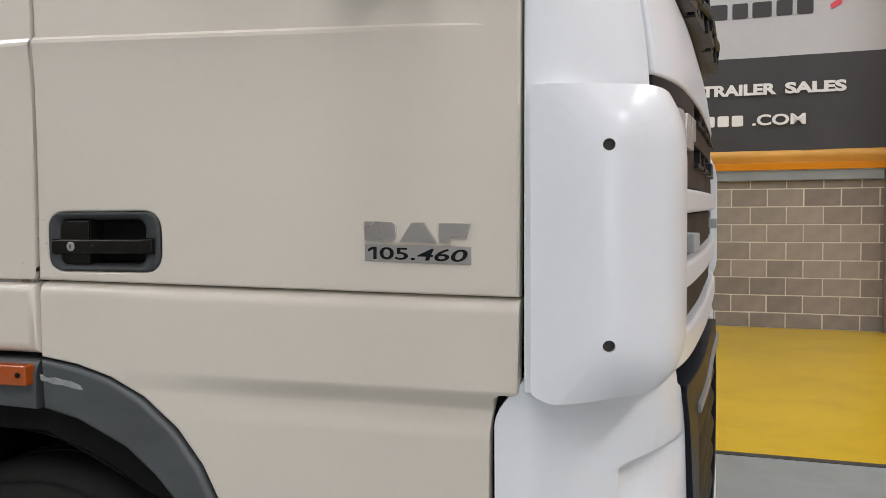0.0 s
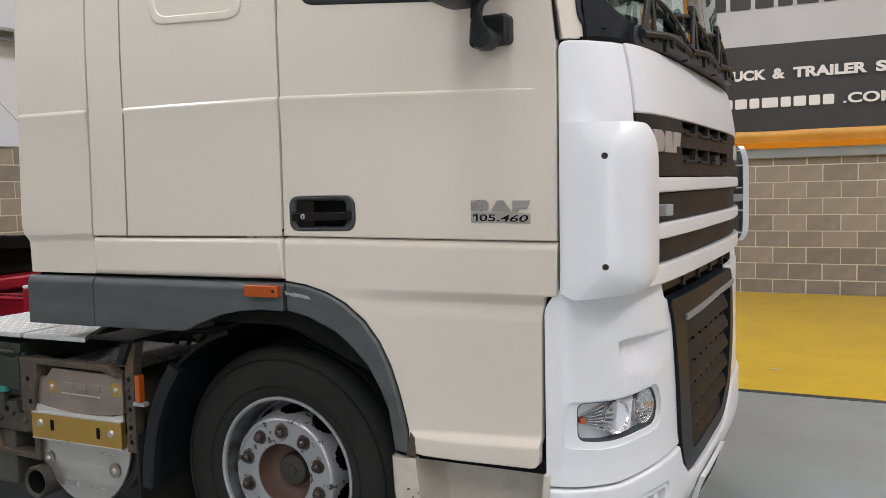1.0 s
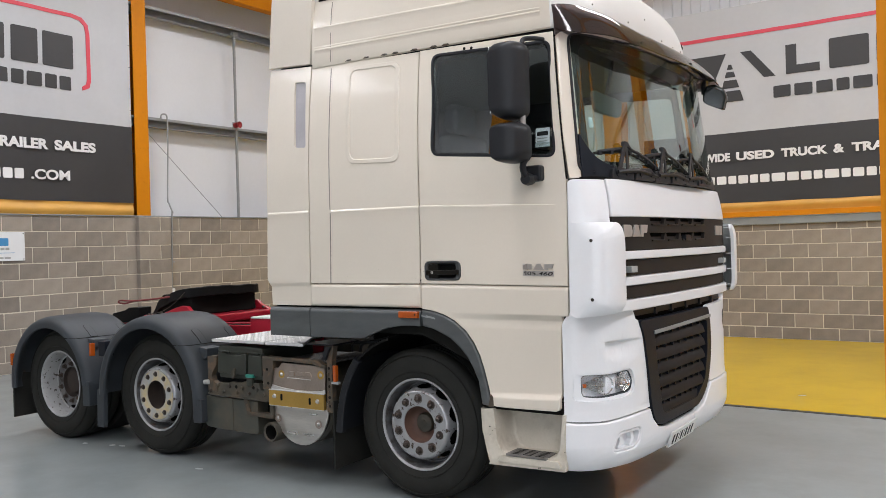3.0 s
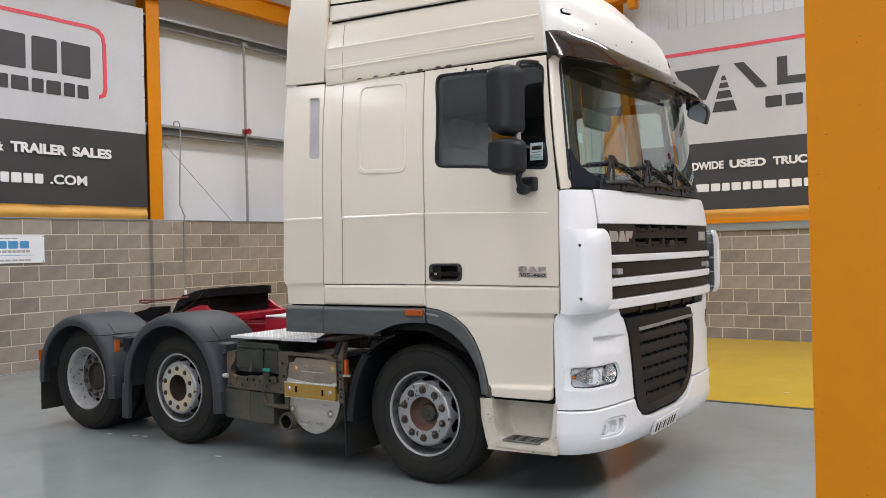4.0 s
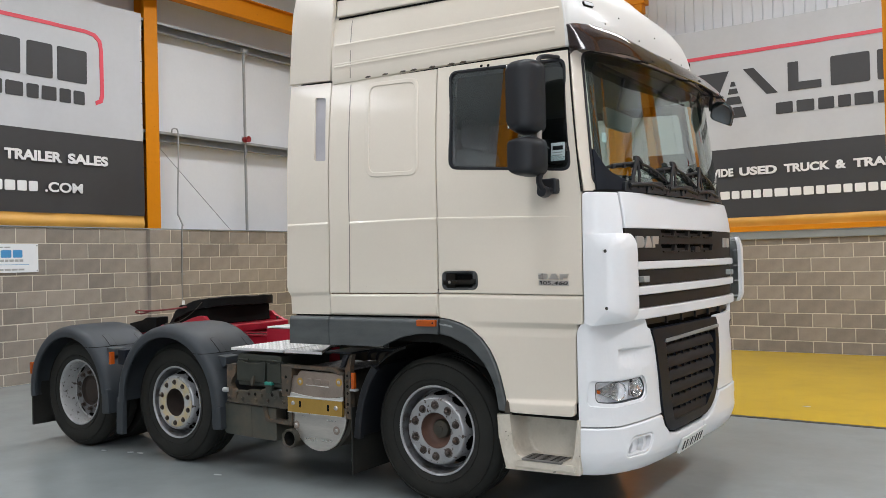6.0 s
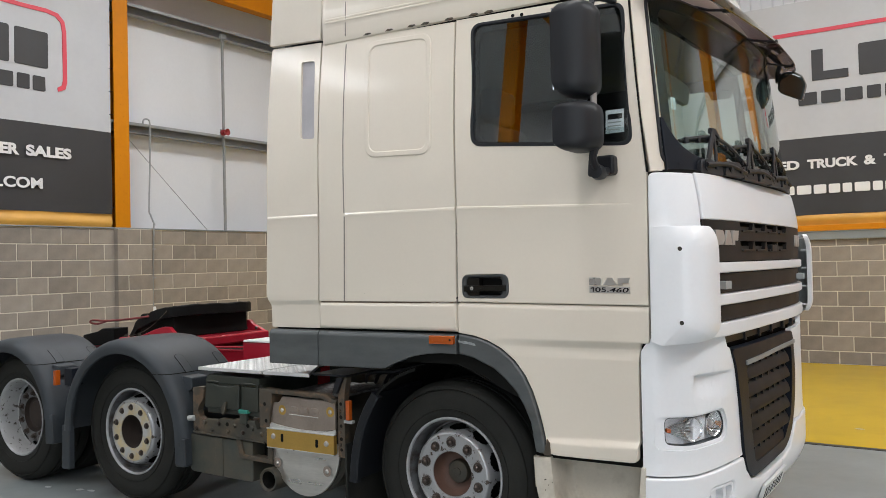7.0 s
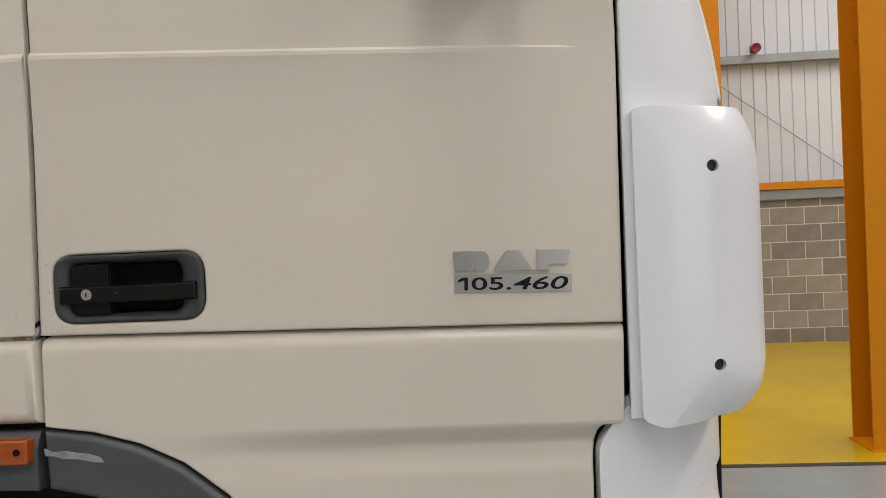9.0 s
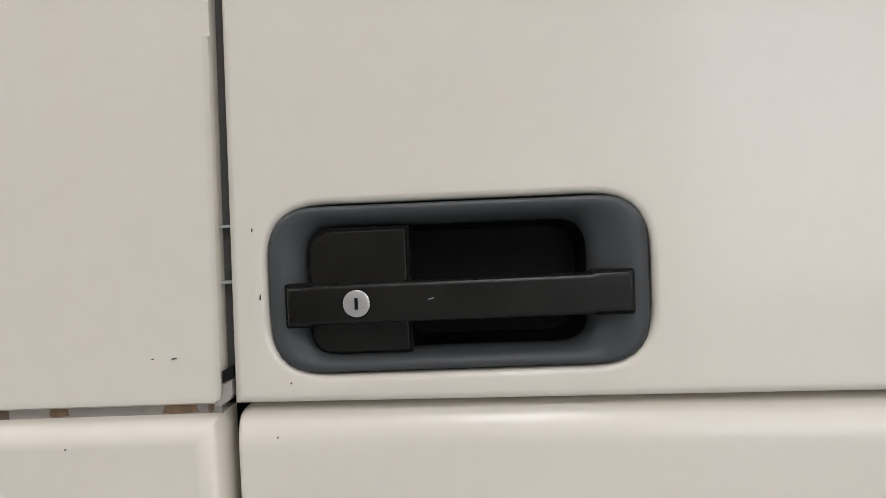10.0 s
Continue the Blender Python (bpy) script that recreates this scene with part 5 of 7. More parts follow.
# -- windscreen, pillars, cowl, wipers
for mirror in (False, True):
    sb = (lambda u, d, v: screen_bend(SCR_L - u, d, v)) if mirror else screen_bend
    e = scr_s(0.085)
    part("windscreen_pillar", slab([(0.030, 2.022), (e - 0.02, 2.024), (e - 0.012, 2.30), (e - 0.018, 2.86), (0.018, 2.90), (0.012, 2.3)], (), 0.0, 0.035, sb, steps(0, e, 0.02), steps(2.03, 2.9, 0.15), 0.006, 3), CREAM, truck, "cream windscreen pillar")
    c0, c1 = e - 0.020, scr_s(0.42)
    part("cowl_corner", slab(round_poly([(c0, 2.024), (c1, 2.024), (c1, 2.085), (c0 + 0.20, 2.105), (c0 + 0.095, 2.150), (c0 + 0.032, 2.225), (c0 + 0.008, 2.275), (c0 - 0.006, 2.275)], [0.005, 0.005, 0.01, 0.06, 0.06, 0.05, 0.004, 0.004], 4), (), -0.014, 0.03, sb, steps(c0, c1, 0.03), (2.07, 2.1, 2.15, 2.2), 0.008, 3), NAVY, truck, "dark plastic cowl corner")
part("pillar_gap", slab([(1.1415, 2.02), (1.1465, 2.02), (1.0985, 2.45), (1.0520, 2.886), (1.0475, 2.886), (1.0940, 2.45)], (), -0.0012, 0.012, side, (), TUMBLE_CUTS, 0), VOID, truck, "dark gap between door and pillar")
W0, W1 = scr_s(0.062), SCR_L - scr_s(0.062)
wcut, vcut = steps(W0, W1, 0.06), steps(2.06, 2.86, 0.2)
pane = part("windscreen", slab(round_poly([(W0, 2.06), (W1, 2.06), (W1, 2.868), (W0, 2.868)], 0.06, 6), (), -0.004, 0.002, screen_bend, wcut, vcut, 0), GLASS_GREEN, truck, "green-tinted curved windscreen")
pane.visible_shadow = False
part("windscreen_border", slab(round_poly([(W0 - 0.012, 2.05), (W1 + 0.012, 2.05), (W1 + 0.012, 2.876), (W0 - 0.012, 2.876)], 0.065, 6), [round_poly([(W0 + 0.075, 2.125), (W1 - 0.075, 2.125), (W1 - 0.060, 2.815), (W0 + 0.060, 2.815)], 0.07, 6)], 0.003, 0.02, screen_bend, wcut, vcut, 0), FRIT, truck, "black border of the windscreen")
part("screen_seal", slab(round_poly([(W0 - 0.013, 2.05), (W1 + 0.013, 2.05), (W1 + 0.013, 2.878), (W0 - 0.013, 2.878)], 0.067, 6), [round_poly([(W0 + 0.001, 2.061), (W1 - 0.001, 2.061), (W1 - 0.001, 2.866), (W0 + 0.001, 2.866)], 0.06, 6)], -0.009, 0.018, screen_bend, wcut, vcut, 0.002, 1), BLACK, truck, "black rubber windscreen seal")
part("cowl", slab(rect(scr_s(0.40), 2.022, SCR_L - scr_s(0.40), 2.078, 0.006), (), -0.02, 0.04, screen_bend, wcut, (), 0.008), BLACK, truck, "black cowl strip under the windscreen")
for y0 in (0.31, 0.80, 1.29):
    s0 = scr_s(y0) if y0 < CY else SCR_L - scr_s(2 * CY - y0)
    wip = new("wiper")
    wip.parent = truck
    tagged(wip, "black wiper with arm and pivot")
    P = lambda u, d, v: screen_bend(s0 + u, 0.45 * d - 0.004, v)
    part("pivot", tube([P(0, -0.02, 2.062), P(0, -0.085, 2.062)], 0.030, 14), BLACK, wip)
    part("pivot_block", slab(round_poly([(-0.07, 2.018), (0.16, 2.018), (0.16, 2.066), (0.03, 2.095), (-0.05, 2.085)], 0.014, 3), (), -0.075, -0.012, P, (), (), 0.010), BLACK, wip)
    # two slender bars rise from the pivot and meet above it
    part("arm", slab(round_poly([(-0.024, 2.05), (0.010, 2.05), (0.060, 2.150), (0.105, 2.232), (0.080, 2.243), (0.030, 2.160)], 0.006, 2), (), -0.092, -0.070, P, (), (), 0.005), BLACK, wip)
    part("arm", slab(round_poly([(0.075, 2.045), (0.100, 2.045), (0.112, 2.140), (0.108, 2.228), (0.090, 2.228), (0.088, 2.140)], 0.006, 2), (), -0.085, -0.066, P, (), (), 0.004), BLACK, wip)
    part("arm_head", slab(round_poly([(0.072, 2.222), (0.118, 2.216), (0.150, 2.196), (0.156, 2.210), (0.118, 2.246), (0.078, 2.250)], 0.006, 2), (), -0.090, -0.040, P, (), (), 0.005), BLACK, wip)
    part("blade_spine", tube([P(-0.13, -0.036, 2.180), P(0.12, -0.052, 2.205), P(0.34, -0.048, 2.165), P(0.52, -0.034, 2.100)], 0.010, 6, 4), BLACK, wip)
    part("blade", tube([P(-0.17, -0.018, 2.168), P(0.12, -0.020, 2.186), P(0.34, -0.020, 2.146), P(0.55, -0.018, 2.085)], 0.009, 6, 4), RUBBER, wip)
    for q in range(7):
        u = -0.13 + 0.10 * q
        v = float(np.interp(u, (-0.13, 0.12, 0.34, 0.52), (2.172, 2.194, 2.154, 2.094)))
        part("blade_claw", slab(rect(u - 0.012, v - 0.014, u + 0.012, v + 0.014, 0.004, 2), (), -0.056, -0.012, P, (), (), 0.003, 1), BLACK, wip)
    part("linkage", slab(round_poly([(0.16, 2.022), (0.40, 2.022), (0.42, 2.062), (0.36, 2.100), (0.20, 2.094)], 0.016, 3), (), -0.095, -0.02, P, (), (), 0.014, 3), BLACK, wip)
    part("link_rod", tube([P(-0.02, -0.088, 2.062), P(0.20, -0.10, 2.075), P(0.44, -0.088, 2.052)], 0.012, 8, 3), BLACK, wip)
    for u, r in ((0.23, 0.020), (0.36, 0.017)):
        part("link_pin", tube([P(u, -0.112, 2.060), P(u, -0.03, 2.060)], r, 12), BLACK, wip)
        part("pin_cap", tube([P(u, -0.116, 2.060), P(u, -0.110, 2.060)], r * 0.55, 10), NAVY, wip)

# -- sun visor: a thin smoked blade, hung from the roof on arms
VIS, vis_s, VIS_L, vis_at = plan([(1.055, 0.082), (1.11, 0.070), (1.20, 0.083), (1.264, 0.115), (1.355, 0.21), (1.41, 0.33), (1.475, 0.70), (1.493, 1.0), (1.50, CY)], 0.03)
TOP, top_s, TOP_L, top_at = plan([(1.045, 0.080), (1.075, 0.082), (1.11, 0.11), (1.16, 0.19), (1.205, 0.36), (1.243, 0.73), (1.258, 1.0), (1.262, CY)])


def visor_foot(y):
    return float(np.interp(min(y, 2 * CY - y), (0.07, 0.083, 0.115, 0.21, 0.33, 0.7, CY), (2.872, 2.85, 2.842, 2.83, 2.812, 2.792, 2.795)))


def visor_head(y):
    return float(np.interp(min(y, 2 * CY - y), (0.07, 0.2, 0.36, 0.73, CY), (3.035, 3.032, 3.022, 2.99, 2.985)))


rows = []
for k in range(73):
    f = k / 72
    a, c = TOP(TOP_L * f, -0.004, 0), VIS(VIS_L * f, 0.0, 0)
    end = min(1, min(f, 1 - f) / 0.10)
    row = []
    for j in range(10):
        t = j / 9
        bulge = (0.006 + 0.030 * end) * math.sin(math.pi * t)
        row.append((a[0] + (c[0] - a[0]) * t + bulge * 0.6, a[1] + (c[1] - a[1]) * t, visor_head(a[1]) + (visor_foot(c[1]) - visor_head(a[1])) * t + bulge * 0.75))
    rows.append(row)
vis = loft(rows)
bmesh.ops.recalc_face_normals(vis, faces=vis.faces)
bmesh.ops.solidify(vis, geom=list(vis.faces), thickness=0.005)
visor = part("sun_visor", vis, SMOKE, truck, "smoked brown acrylic sun visor", 60)
lining = [[TOP(TOP_L * k / 40, 0.002, 2.99), [(p + q) / 2 for p, q in zip(TOP(TOP_L * k / 40, 0.004, 2.935), screen_bend(SCR_L * k / 40, 0.012, 2.935))], screen_bend(SCR_L * k / 40, 0.004, 2.874)] for k in range(2, 39)]
part("screen_header", loft(lining), CREAM, truck, "cream panel over the windscreen", 60)
for y0 in (0.50, 1.24, 1.98):
    near = min(y0, 2 * CY - y0)
    s = vis_s(near) if y0 <= CY else VIS_L - vis_s(near)
    p, r = VIS(s, 0.25, visor_foot(y0) + 0.10), VIS(s, 0.035, visor_foot(y0) + 0.028)
    part("visor_arm", tube([p, [(i + j) / 2 - (0.012 if q == 2 else 0) for q, (i, j) in enumerate(zip(p, r))], r], 0.007, 6), BLACK, truck, "black visor arm")
    b_ = bmesh.new()
    add_box(b_, r[0] - 0.03, r[0] + 0.022, y0 - 0.016, y0 + 0.016, r[2] - 0.010, r[2] + 0.006, 0.003, 1)
    part("visor_clamp", b_, BLACK, truck)

# -- roof: lofted cap; the front is white, the flanks are cream
LEVELS = [(2.905, 0.098, 1.235, 1.07, 0), (2.912, 0.084, 1.245, 1.072, 0), (2.95, 0.077, 1.25, 1.075, 0), (3.05, 0.078, 1.25, 1.07, 0), (3.13, 0.082, 1.235, 1.062, 0), (3.21, 0.088, 1.205, 1.05, 0),
          (3.30, 0.098, 1.15, 1.03, 0), (3.37, 0.112, 1.09, 1.0, 0), (3.43, 0.15, 1.0, 0.95, 0), (3.48, 0.22, 0.88, 0.87, 0), (3.52, 0.34, 0.72, 0.74, 0), (3.545, 0.55, 0.5, 0.5, 0)]


def roof_row(z, inset, xm, xc, _):
    pts = [(-1.13, inset), (-0.795, inset), (-0.3, inset), (0.2, inset), (0.7, inset), (xc - 0.07, inset), (xc - 0.03, inset + 0.005), (xc + 0.0, inset + 0.022),
           (xc + (xm - xc) * 0.30, inset + 0.09), (xc + (xm - xc) * 0.62, inset + 0.28), (xc + (xm - xc) * 0.87, inset + 0.6), (xm, CY)]
    line = [(p.x, p.y) for p in smooth_line([(*q, 0) for q in pts], 4)]
    line += [(x, 2 * CY - y) for x, y in reversed(line[:-1])]
    return [(x, y, z + 0.012 * min(1.0, max(0.0, (0.95 - x) / 0.9)) * max(0, 3.0 - z) / 0.1) for x, y in line]


grid = [roof_row(*lv) for lv in LEVELS]
n = len(grid[0])
front_from = 5 * 4 + 1
for nm, a, b_, mat, lab in (("roof_side", 4, front_from, CREAM, "cream roof flank with pressed lines"), ("roof_front", front_from, n - 1 - front_from, ROOF_WHITE, "white rounded roof front"), ("roof_side", n - 1 - front_from, n - 5, CREAM, "cream roof flank")):
    bm = loft([r[a:b_ + 1] for r in grid])
    bmesh.ops.recalc_face_normals(bm, faces=bm.faces)
    part(nm, bm, mat, truck, lab, 50)
bm = bmesh.new()
bm.faces.new([bm.verts.new((x, y, z + 0.001)) for x, y, z in grid[-1]])
part("roof_top", bm, CREAM, truck)
# pressed lines on the flank
def flank(u, d, v):
    return (u, float(np.interp(v, [lv[0] for lv in LEVELS], [lv[1] for lv in LEVELS])) + d, v)


for z0, z1, reach, high in ((3.195, 3.146, 0.6, 0.009), (3.058, 3.030, 0.06, 0.004), (3.041, 3.010, 0.25, 0.007)):
    belt("roof_crease", -0.77, z0, 1.0 if reach > 0.5 else 0.97, z1, truck, 0.001, flank, high, reach)
for x, z in ((0.447, 2.872), (0.498, 2.868)):
    part("plug", lathe([(0, 0.0), (0.009, 0.001), (0.011, 0.008)], 14, (x, side(x, -0.004, z)[1], z)), VOID, door, "small black plug")
part("roof_seam", slab([(-0.628, 2.945), (-0.623, 2.945), (-0.617, 3.36), (-0.622, 3.36)], (), -0.0015, 0.004, flank, (), [lv[0] for lv in LEVELS[2:8]], 0), GROOVE, truck)
part("roof_gap", box(-0.80, 1.04, 0.108, 0.13, 2.872, 2.96, 0), VOID, truck, "dark gap under the roof")
for k in range(7):
    x = -0.5 + 0.13 * k + 0.02 * (k % 3)
    z = 2.932 - 0.016 * (x + 0.5)
    part("gap_rust", slab([(x, z - 0.004), (x + 0.03, z - 0.006), (x + 0.055, z - 0.003), (x + 0.05, z + 0.004), (x + 0.02, z + 0.006)], (), 0.080, 0.10, plain, (), (), 0), BROWN, truck, "rust in the roof gap")
# rear fairing top and roof deflector
part("rear_fairing", slab([(-1.210, 2.973), (-0.812, 2.953), (-0.775, 3.40), (-0.765, 3.45), (-0.765, 3.80), (-1.12, 3.80), (-1.135, 3.58), (-1.160, 3.49)], (), 0.0, 0.03, lambda u, d, v: (u, 0.074 + d + 0.03 * max(0, v - 3.4), v), (), (3.4,), 0.006), CREAM, truck, "cream upper side fairing")
part("roof_deflector", slab([(-0.757, 3.402), (0.54, 3.352), (0.74, 3.346), (0.86, 3.39), (0.80, 3.60), (0.60, 3.80), (-0.757, 3.80)], (), 0.0, 0.03, lambda u, d, v: (u, 0.092 + d + 0.10 * max(0, v - 3.40) + 0.10 * max(0, u - 0.4) ** 2, v), steps(-0.7, 0.88, 0.12), (3.5, 3.6), 0.012, 3), CREAM, truck, "cream roof air deflector")
part("roof_deflector", loft([[(-1.1, 0.09, 3.80), (-1.1, 2.40, 3.80)], [(0.60, 0.14, 3.80), (0.60, 2.35, 3.80)], [(0.80, 0.13, 3.60), (0.80, 2.36, 3.60)], [(0.88, 0.2, 3.44), (0.88, 2.29, 3.44)]]), CREAM, truck, "cream roof air deflector")
part("deflector_gap", box(-0.75, 0.80, 0.15, 0.2, 3.345, 3.41, 0), VOID, truck)
part("deflector_gap", slab([(-0.755, 3.388), (0.54, 3.339), (0.74, 3.334), (0.74, 3.350), (0.54, 3.356), (-0.755, 3.406)], (), -0.006, 0.01, flank, steps(-0.7, 0.7, 0.2), (3.37,), 0), VOID, truck, "dark gap under the roof deflector")
part("deflector_gap", slab([(-0.757, 3.520), (0.70, 3.408), (0.70, 3.416), (-0.757, 3.536)], (), -0.002, 0.01, lambda u, d, v: (u, 0.092 + d + 0.10 * max(0, v - 3.40) + 0.10 * max(0, u - 0.4) ** 2, v), steps(-0.757, 0.70, 0.12), (), 0), VOID, truck, "dark joint across the roof deflector")
def roof_front(y, z):
    """The roof's front skin at a place across it and a height: its x and how far it runs aside there."""
    i = max(k for k, lv in enumerate(LEVELS) if lv[0] <= z)
    f = (z - LEVELS[i][0]) / (LEVELS[i + 1][0] - LEVELS[i][0])
    row = [(p[0] + (q[0] - p[0]) * f, p[1] + (q[1] - p[1]) * f) for p, q in zip(grid[i], grid[i + 1])]
    row = [p for p in row if p[0] > 0.98]
    ys, xs = [p[1] for p in row], [p[0] for p in row]
    x0, x1 = (float(np.interp(y + e, ys, xs)) for e in (-0.02, 0.02))
    return (x0 + x1) / 2, (x1 - x0) / 0.04


for y0 in (0.225, 2.265):
    x, k = roof_front(y0, 3.174)
    lie = Matrix.Translation((x, y0, 3.174)) @ Matrix.Rotation(math.atan(-k), 4, "Z") @ Matrix.Rotation(radians(-14), 4, "Y")
    for nm, w, h, d, mat_, lab in (("roof_marker", 0.046, 0.017, 0.010, VOID, "small roof marker lamp in a dark rim"), ("marker_lens", 0.040, 0.011, 0.014, SIGN, "pale marker lens")):
        bm = slab(rect(-w, -h, w, h, h * 0.95, 5), (), -d, 0.01, lambda u, dd, v: (-dd, u, v), (), (), 0.003, 2)
        bmesh.ops.transform(bm, matrix=lie, verts=bm.verts)
        part(nm, bm, mat_, truck, lab)
for y0, z0 in ((0.36, 3.075), (0.55, 3.150), (0.80, 3.050), (1.12, 3.135), (1.42, 3.045), (1.70, 3.055), (1.95, 3.07)):
    x, k = roof_front(y0, z0)
    part("roof_bolt", lathe([(0, 0.006), (0.005, 0.004), (0.007, -0.004)], 10, (x, y0, z0), "x"), GRIME, truck, "small dark bolt")

# -- mirrors
mir = new("mirror_assembly")
mir.parent = truck
tagged(mir, "black twin door mirror on a bent arm")


def housing(x0, x1, z0, z1, y0, y1, r):
    """A rounded shell between the inner end y0 and the outer end y1."""
    rows = []
    for t, sx, sz in ((0.0, 0.62, 0.80), (0.05, 0.86, 0.94), (0.16, 0.98, 0.99), (0.45, 1.0, 1.0), (0.72, 0.93, 0.98), (0.88, 0.78, 0.93), (0.97, 0.52, 0.83), (1.0, 0.30, 0.72)):
        cz, hx, hz = (z0 + z1) / 2, (x1 - x0) * sx, (z1 - z0) / 2 * sz
        rows.append([(u, y0 + (y1 - y0) * t, v) for u, v in rect(x0, cz - hz, x0 + hx, cz + hz, r * min(sx, sz), 6)])
    return loft(rows, True, True)


for nm, x0, x1, z0, z1, r in (("upper_housing", 0.808, 0.986, 2.362, 2.795, 0.065), ("lower_housing", 0.808, 0.990, 2.116, 2.342, 0.065)):
    part(nm, housing(x0, x1, z0, z1, -0.07, -0.27, r), BLACK, mir, "black plastic mirror housing", 60)
    part("mirror_glass", box(x0 - 0.003, x0 + 0.004, -0.25, -0.09, z0 + 0.03, z1 - 0.03, 0.003), MIRROR, mir)
part("arm", tube([(0.955, -0.13, 2.14), (0.945, -0.14, 2.09), (0.95, -0.12, 2.05), (0.965, -0.08, 2.03), (0.975, -0.03, 2.035)], 0.019, 10, 5), BLACK, mir)
part("arm_top", tube([(0.95, -0.13, 2.78), (0.955, -0.11, 2.812), (0.97, -0.03, 2.832), (0.985, 0.075, 2.842)], 0.014, 10, 4), BLACK, mir)
part("arm_chrome", tube([(0.955, -0.14, 2.38), (0.955, -0.14, 2.33)], 0.015, 10), CHROME, mir, "chrome stub between the housings")
part("mount", slab(round_poly([(0.875, 2.012), (1.008, 2.016), (1.006, 2.108), (0.882, 2.106)], 0.02, 4), (), -0.05, 0.002, side, (), (), 0.014, 3), BLACK, mir, "black mirror mount on the door")
part("mount_cap", lathe([(0, -0.10), (0.03, -0.095), (0.036, -0.06), (0.03, -0.02)], 16, (0.950, -0.03, 2.025), "y"), BLACK, mir)
# kerb mirror hanging over the far windscreen corner
km = new("kerb_mirror")
km.parent = truck
tagged(km, "black kerb mirror hanging from a bent arm")
part("arm", tube([(1.27, 2.03, 2.985), (1.30, 2.01, 2.945), (1.345, 1.995, 2.895), (1.378, 1.985, 2.850), (1.366, 1.98, 2.795), (1.372, 1.985, 2.755)], 0.015, 8, 5), BLACK, km)
part("arm", tube([(1.25, 1.86, 2.965), (1.29, 1.94, 2.955), (1.30, 2.01, 2.945), (1.34, 2.10, 2.925)], 0.012, 8, 4), BLACK, km)
part("clamp", lathe([(0, -0.03), (0.024, -0.026), (0.028, 0.0), (0.024, 0.026), (0, 0.03)], 12, (1.30, 2.01, 2.945), "y"), BLACK, km)
part("joint", tube([(1.372, 1.985, 2.785), (1.376, 1.985, 2.735)], 0.024, 10), BLACK, km)
# the shell is drawn about its own middle
shell = [(-0.080, -0.012), (-0.070, 0.055), (-0.045, 0.096), (0.010, 0.098), (0.066, 0.062), (0.088, 0.004), (0.062, -0.098), (-0.010, -0.066), (-0.062, -0.040)]
rows = []
for y, k, drop in ((-0.050, 0.80, 0.010), (-0.042, 0.95, 0.004), (-0.025, 1.0, 0.0), (0.015, 0.97, 0.0), (0.055, 0.80, 0.004), (0.080, 0.50, 0.010)):
    rows.append([(1.447 + u * k, 2.0 + y + 0.25 * u, 2.700 + v * k - drop) for u, v in round_poly(shell, 0.016, 4)])
part("housing", loft(rows, True, True), MIRROR_SHELL, km, "glossy dark faceted shell", 28)

# -- inside of the cab, seen through the glass
cab = new("cab_interior")
cab.parent = truck
tagged(cab, "dark cab interior with seats and pale trim")
part("cab_floor", box(-1.1, 1.15, 0.06, 2.43, 1.15, 1.20, 0), BLACK, cab)
part("rear_wall", box(-1.16, -1.1, 0.15, 2.34, 1.2, 3.4, 0), CABTRIM, cab, "grey rear wall of the cab")
part("headliner", box(-1.1, 1.0, 0.12, 2.37, 2.89, 2.92, 0), CABTRIM, cab, "grey headliner")
part("dashboard", loft([[(1.26, 0.12, 2.06), (1.36, CY, 2.06), (1.26, 2.37, 2.06)], [(1.05, 0.12, 2.10), (1.1, CY, 2.12), (1.05, 2.37, 2.10)], [(0.86, 0.12, 2.06), (0.95, CY, 2.05), (0.86, 2.37, 2.06)], [(0.80, 0.12, 1.85), (0.9, CY, 1.85), (0.80, 2.37, 1.85)], [(0.95, 0.12, 1.2), (1.0, CY, 1.2), (0.95, 2.37, 1.2)]]), BLACK, cab, "black dashboard", 60)
for y0 in (0.42, 1.70):
    part("seat_base", box(0.05, 0.55, y0, y0 + 0.52, 1.55, 1.72, 0.05, 3), SEAT, cab, "dark cloth seat")
    bm = box(-0.02, 0.12, y0 + 0.02, y0 + 0.50, 1.70, 2.42, 0.05, 3)
    part("seat_back", bm, SEAT, cab, "dark cloth seat back")
    part("headrest", box(-0.02, 0.09, y0 + 0.12, y0 + 0.40, 2.44, 2.64, 0.04, 3), SEAT, cab)
    part("seat_plinth", box(0.1, 0.5, y0 + 0.08, y0 + 0.44, 1.2, 1.56, 0.02), BLACK, cab)
whl = bmesh.new()
add_lathe(whl, [(0.215 + 0.014 * math.cos(a * math.pi / 4), 0.014 * math.sin(a * math.pi / 4)) for a in range(8)], 36, (0, 0, 0), "z", close=True)
bmesh.ops.transform(whl, matrix=Matrix.Translation((0.72, 0.68, 2.02)) @ Matrix.Rotation(radians(-38), 4, "Y"), verts=whl.verts)
part("steering_wheel", whl, BLACK, cab, "black steering wheel", 60)
part("column_shroud", tube([(0.95, 0.68, 1.85), (0.74, 0.68, 2.01)], 0.05, 10), BLACK, cab)
part("bunk", box(-1.08, -0.35, 0.12, 2.36, 1.6, 1.85, 0.05, 3), SEAT, cab, "dark bunk mattress")
part("bunk_curtain", box(-0.36, -0.33, 0.12, 0.55, 1.9, 2.86, 0.01), SEAT, cab, "dark curtain")
part("window_sticker", slab(rect(0.945, 2.215, 1.035, 2.325), (), 0.0165, 0.018, side, (), (), 0), SIGN, door, "white window sticker with dark bars")
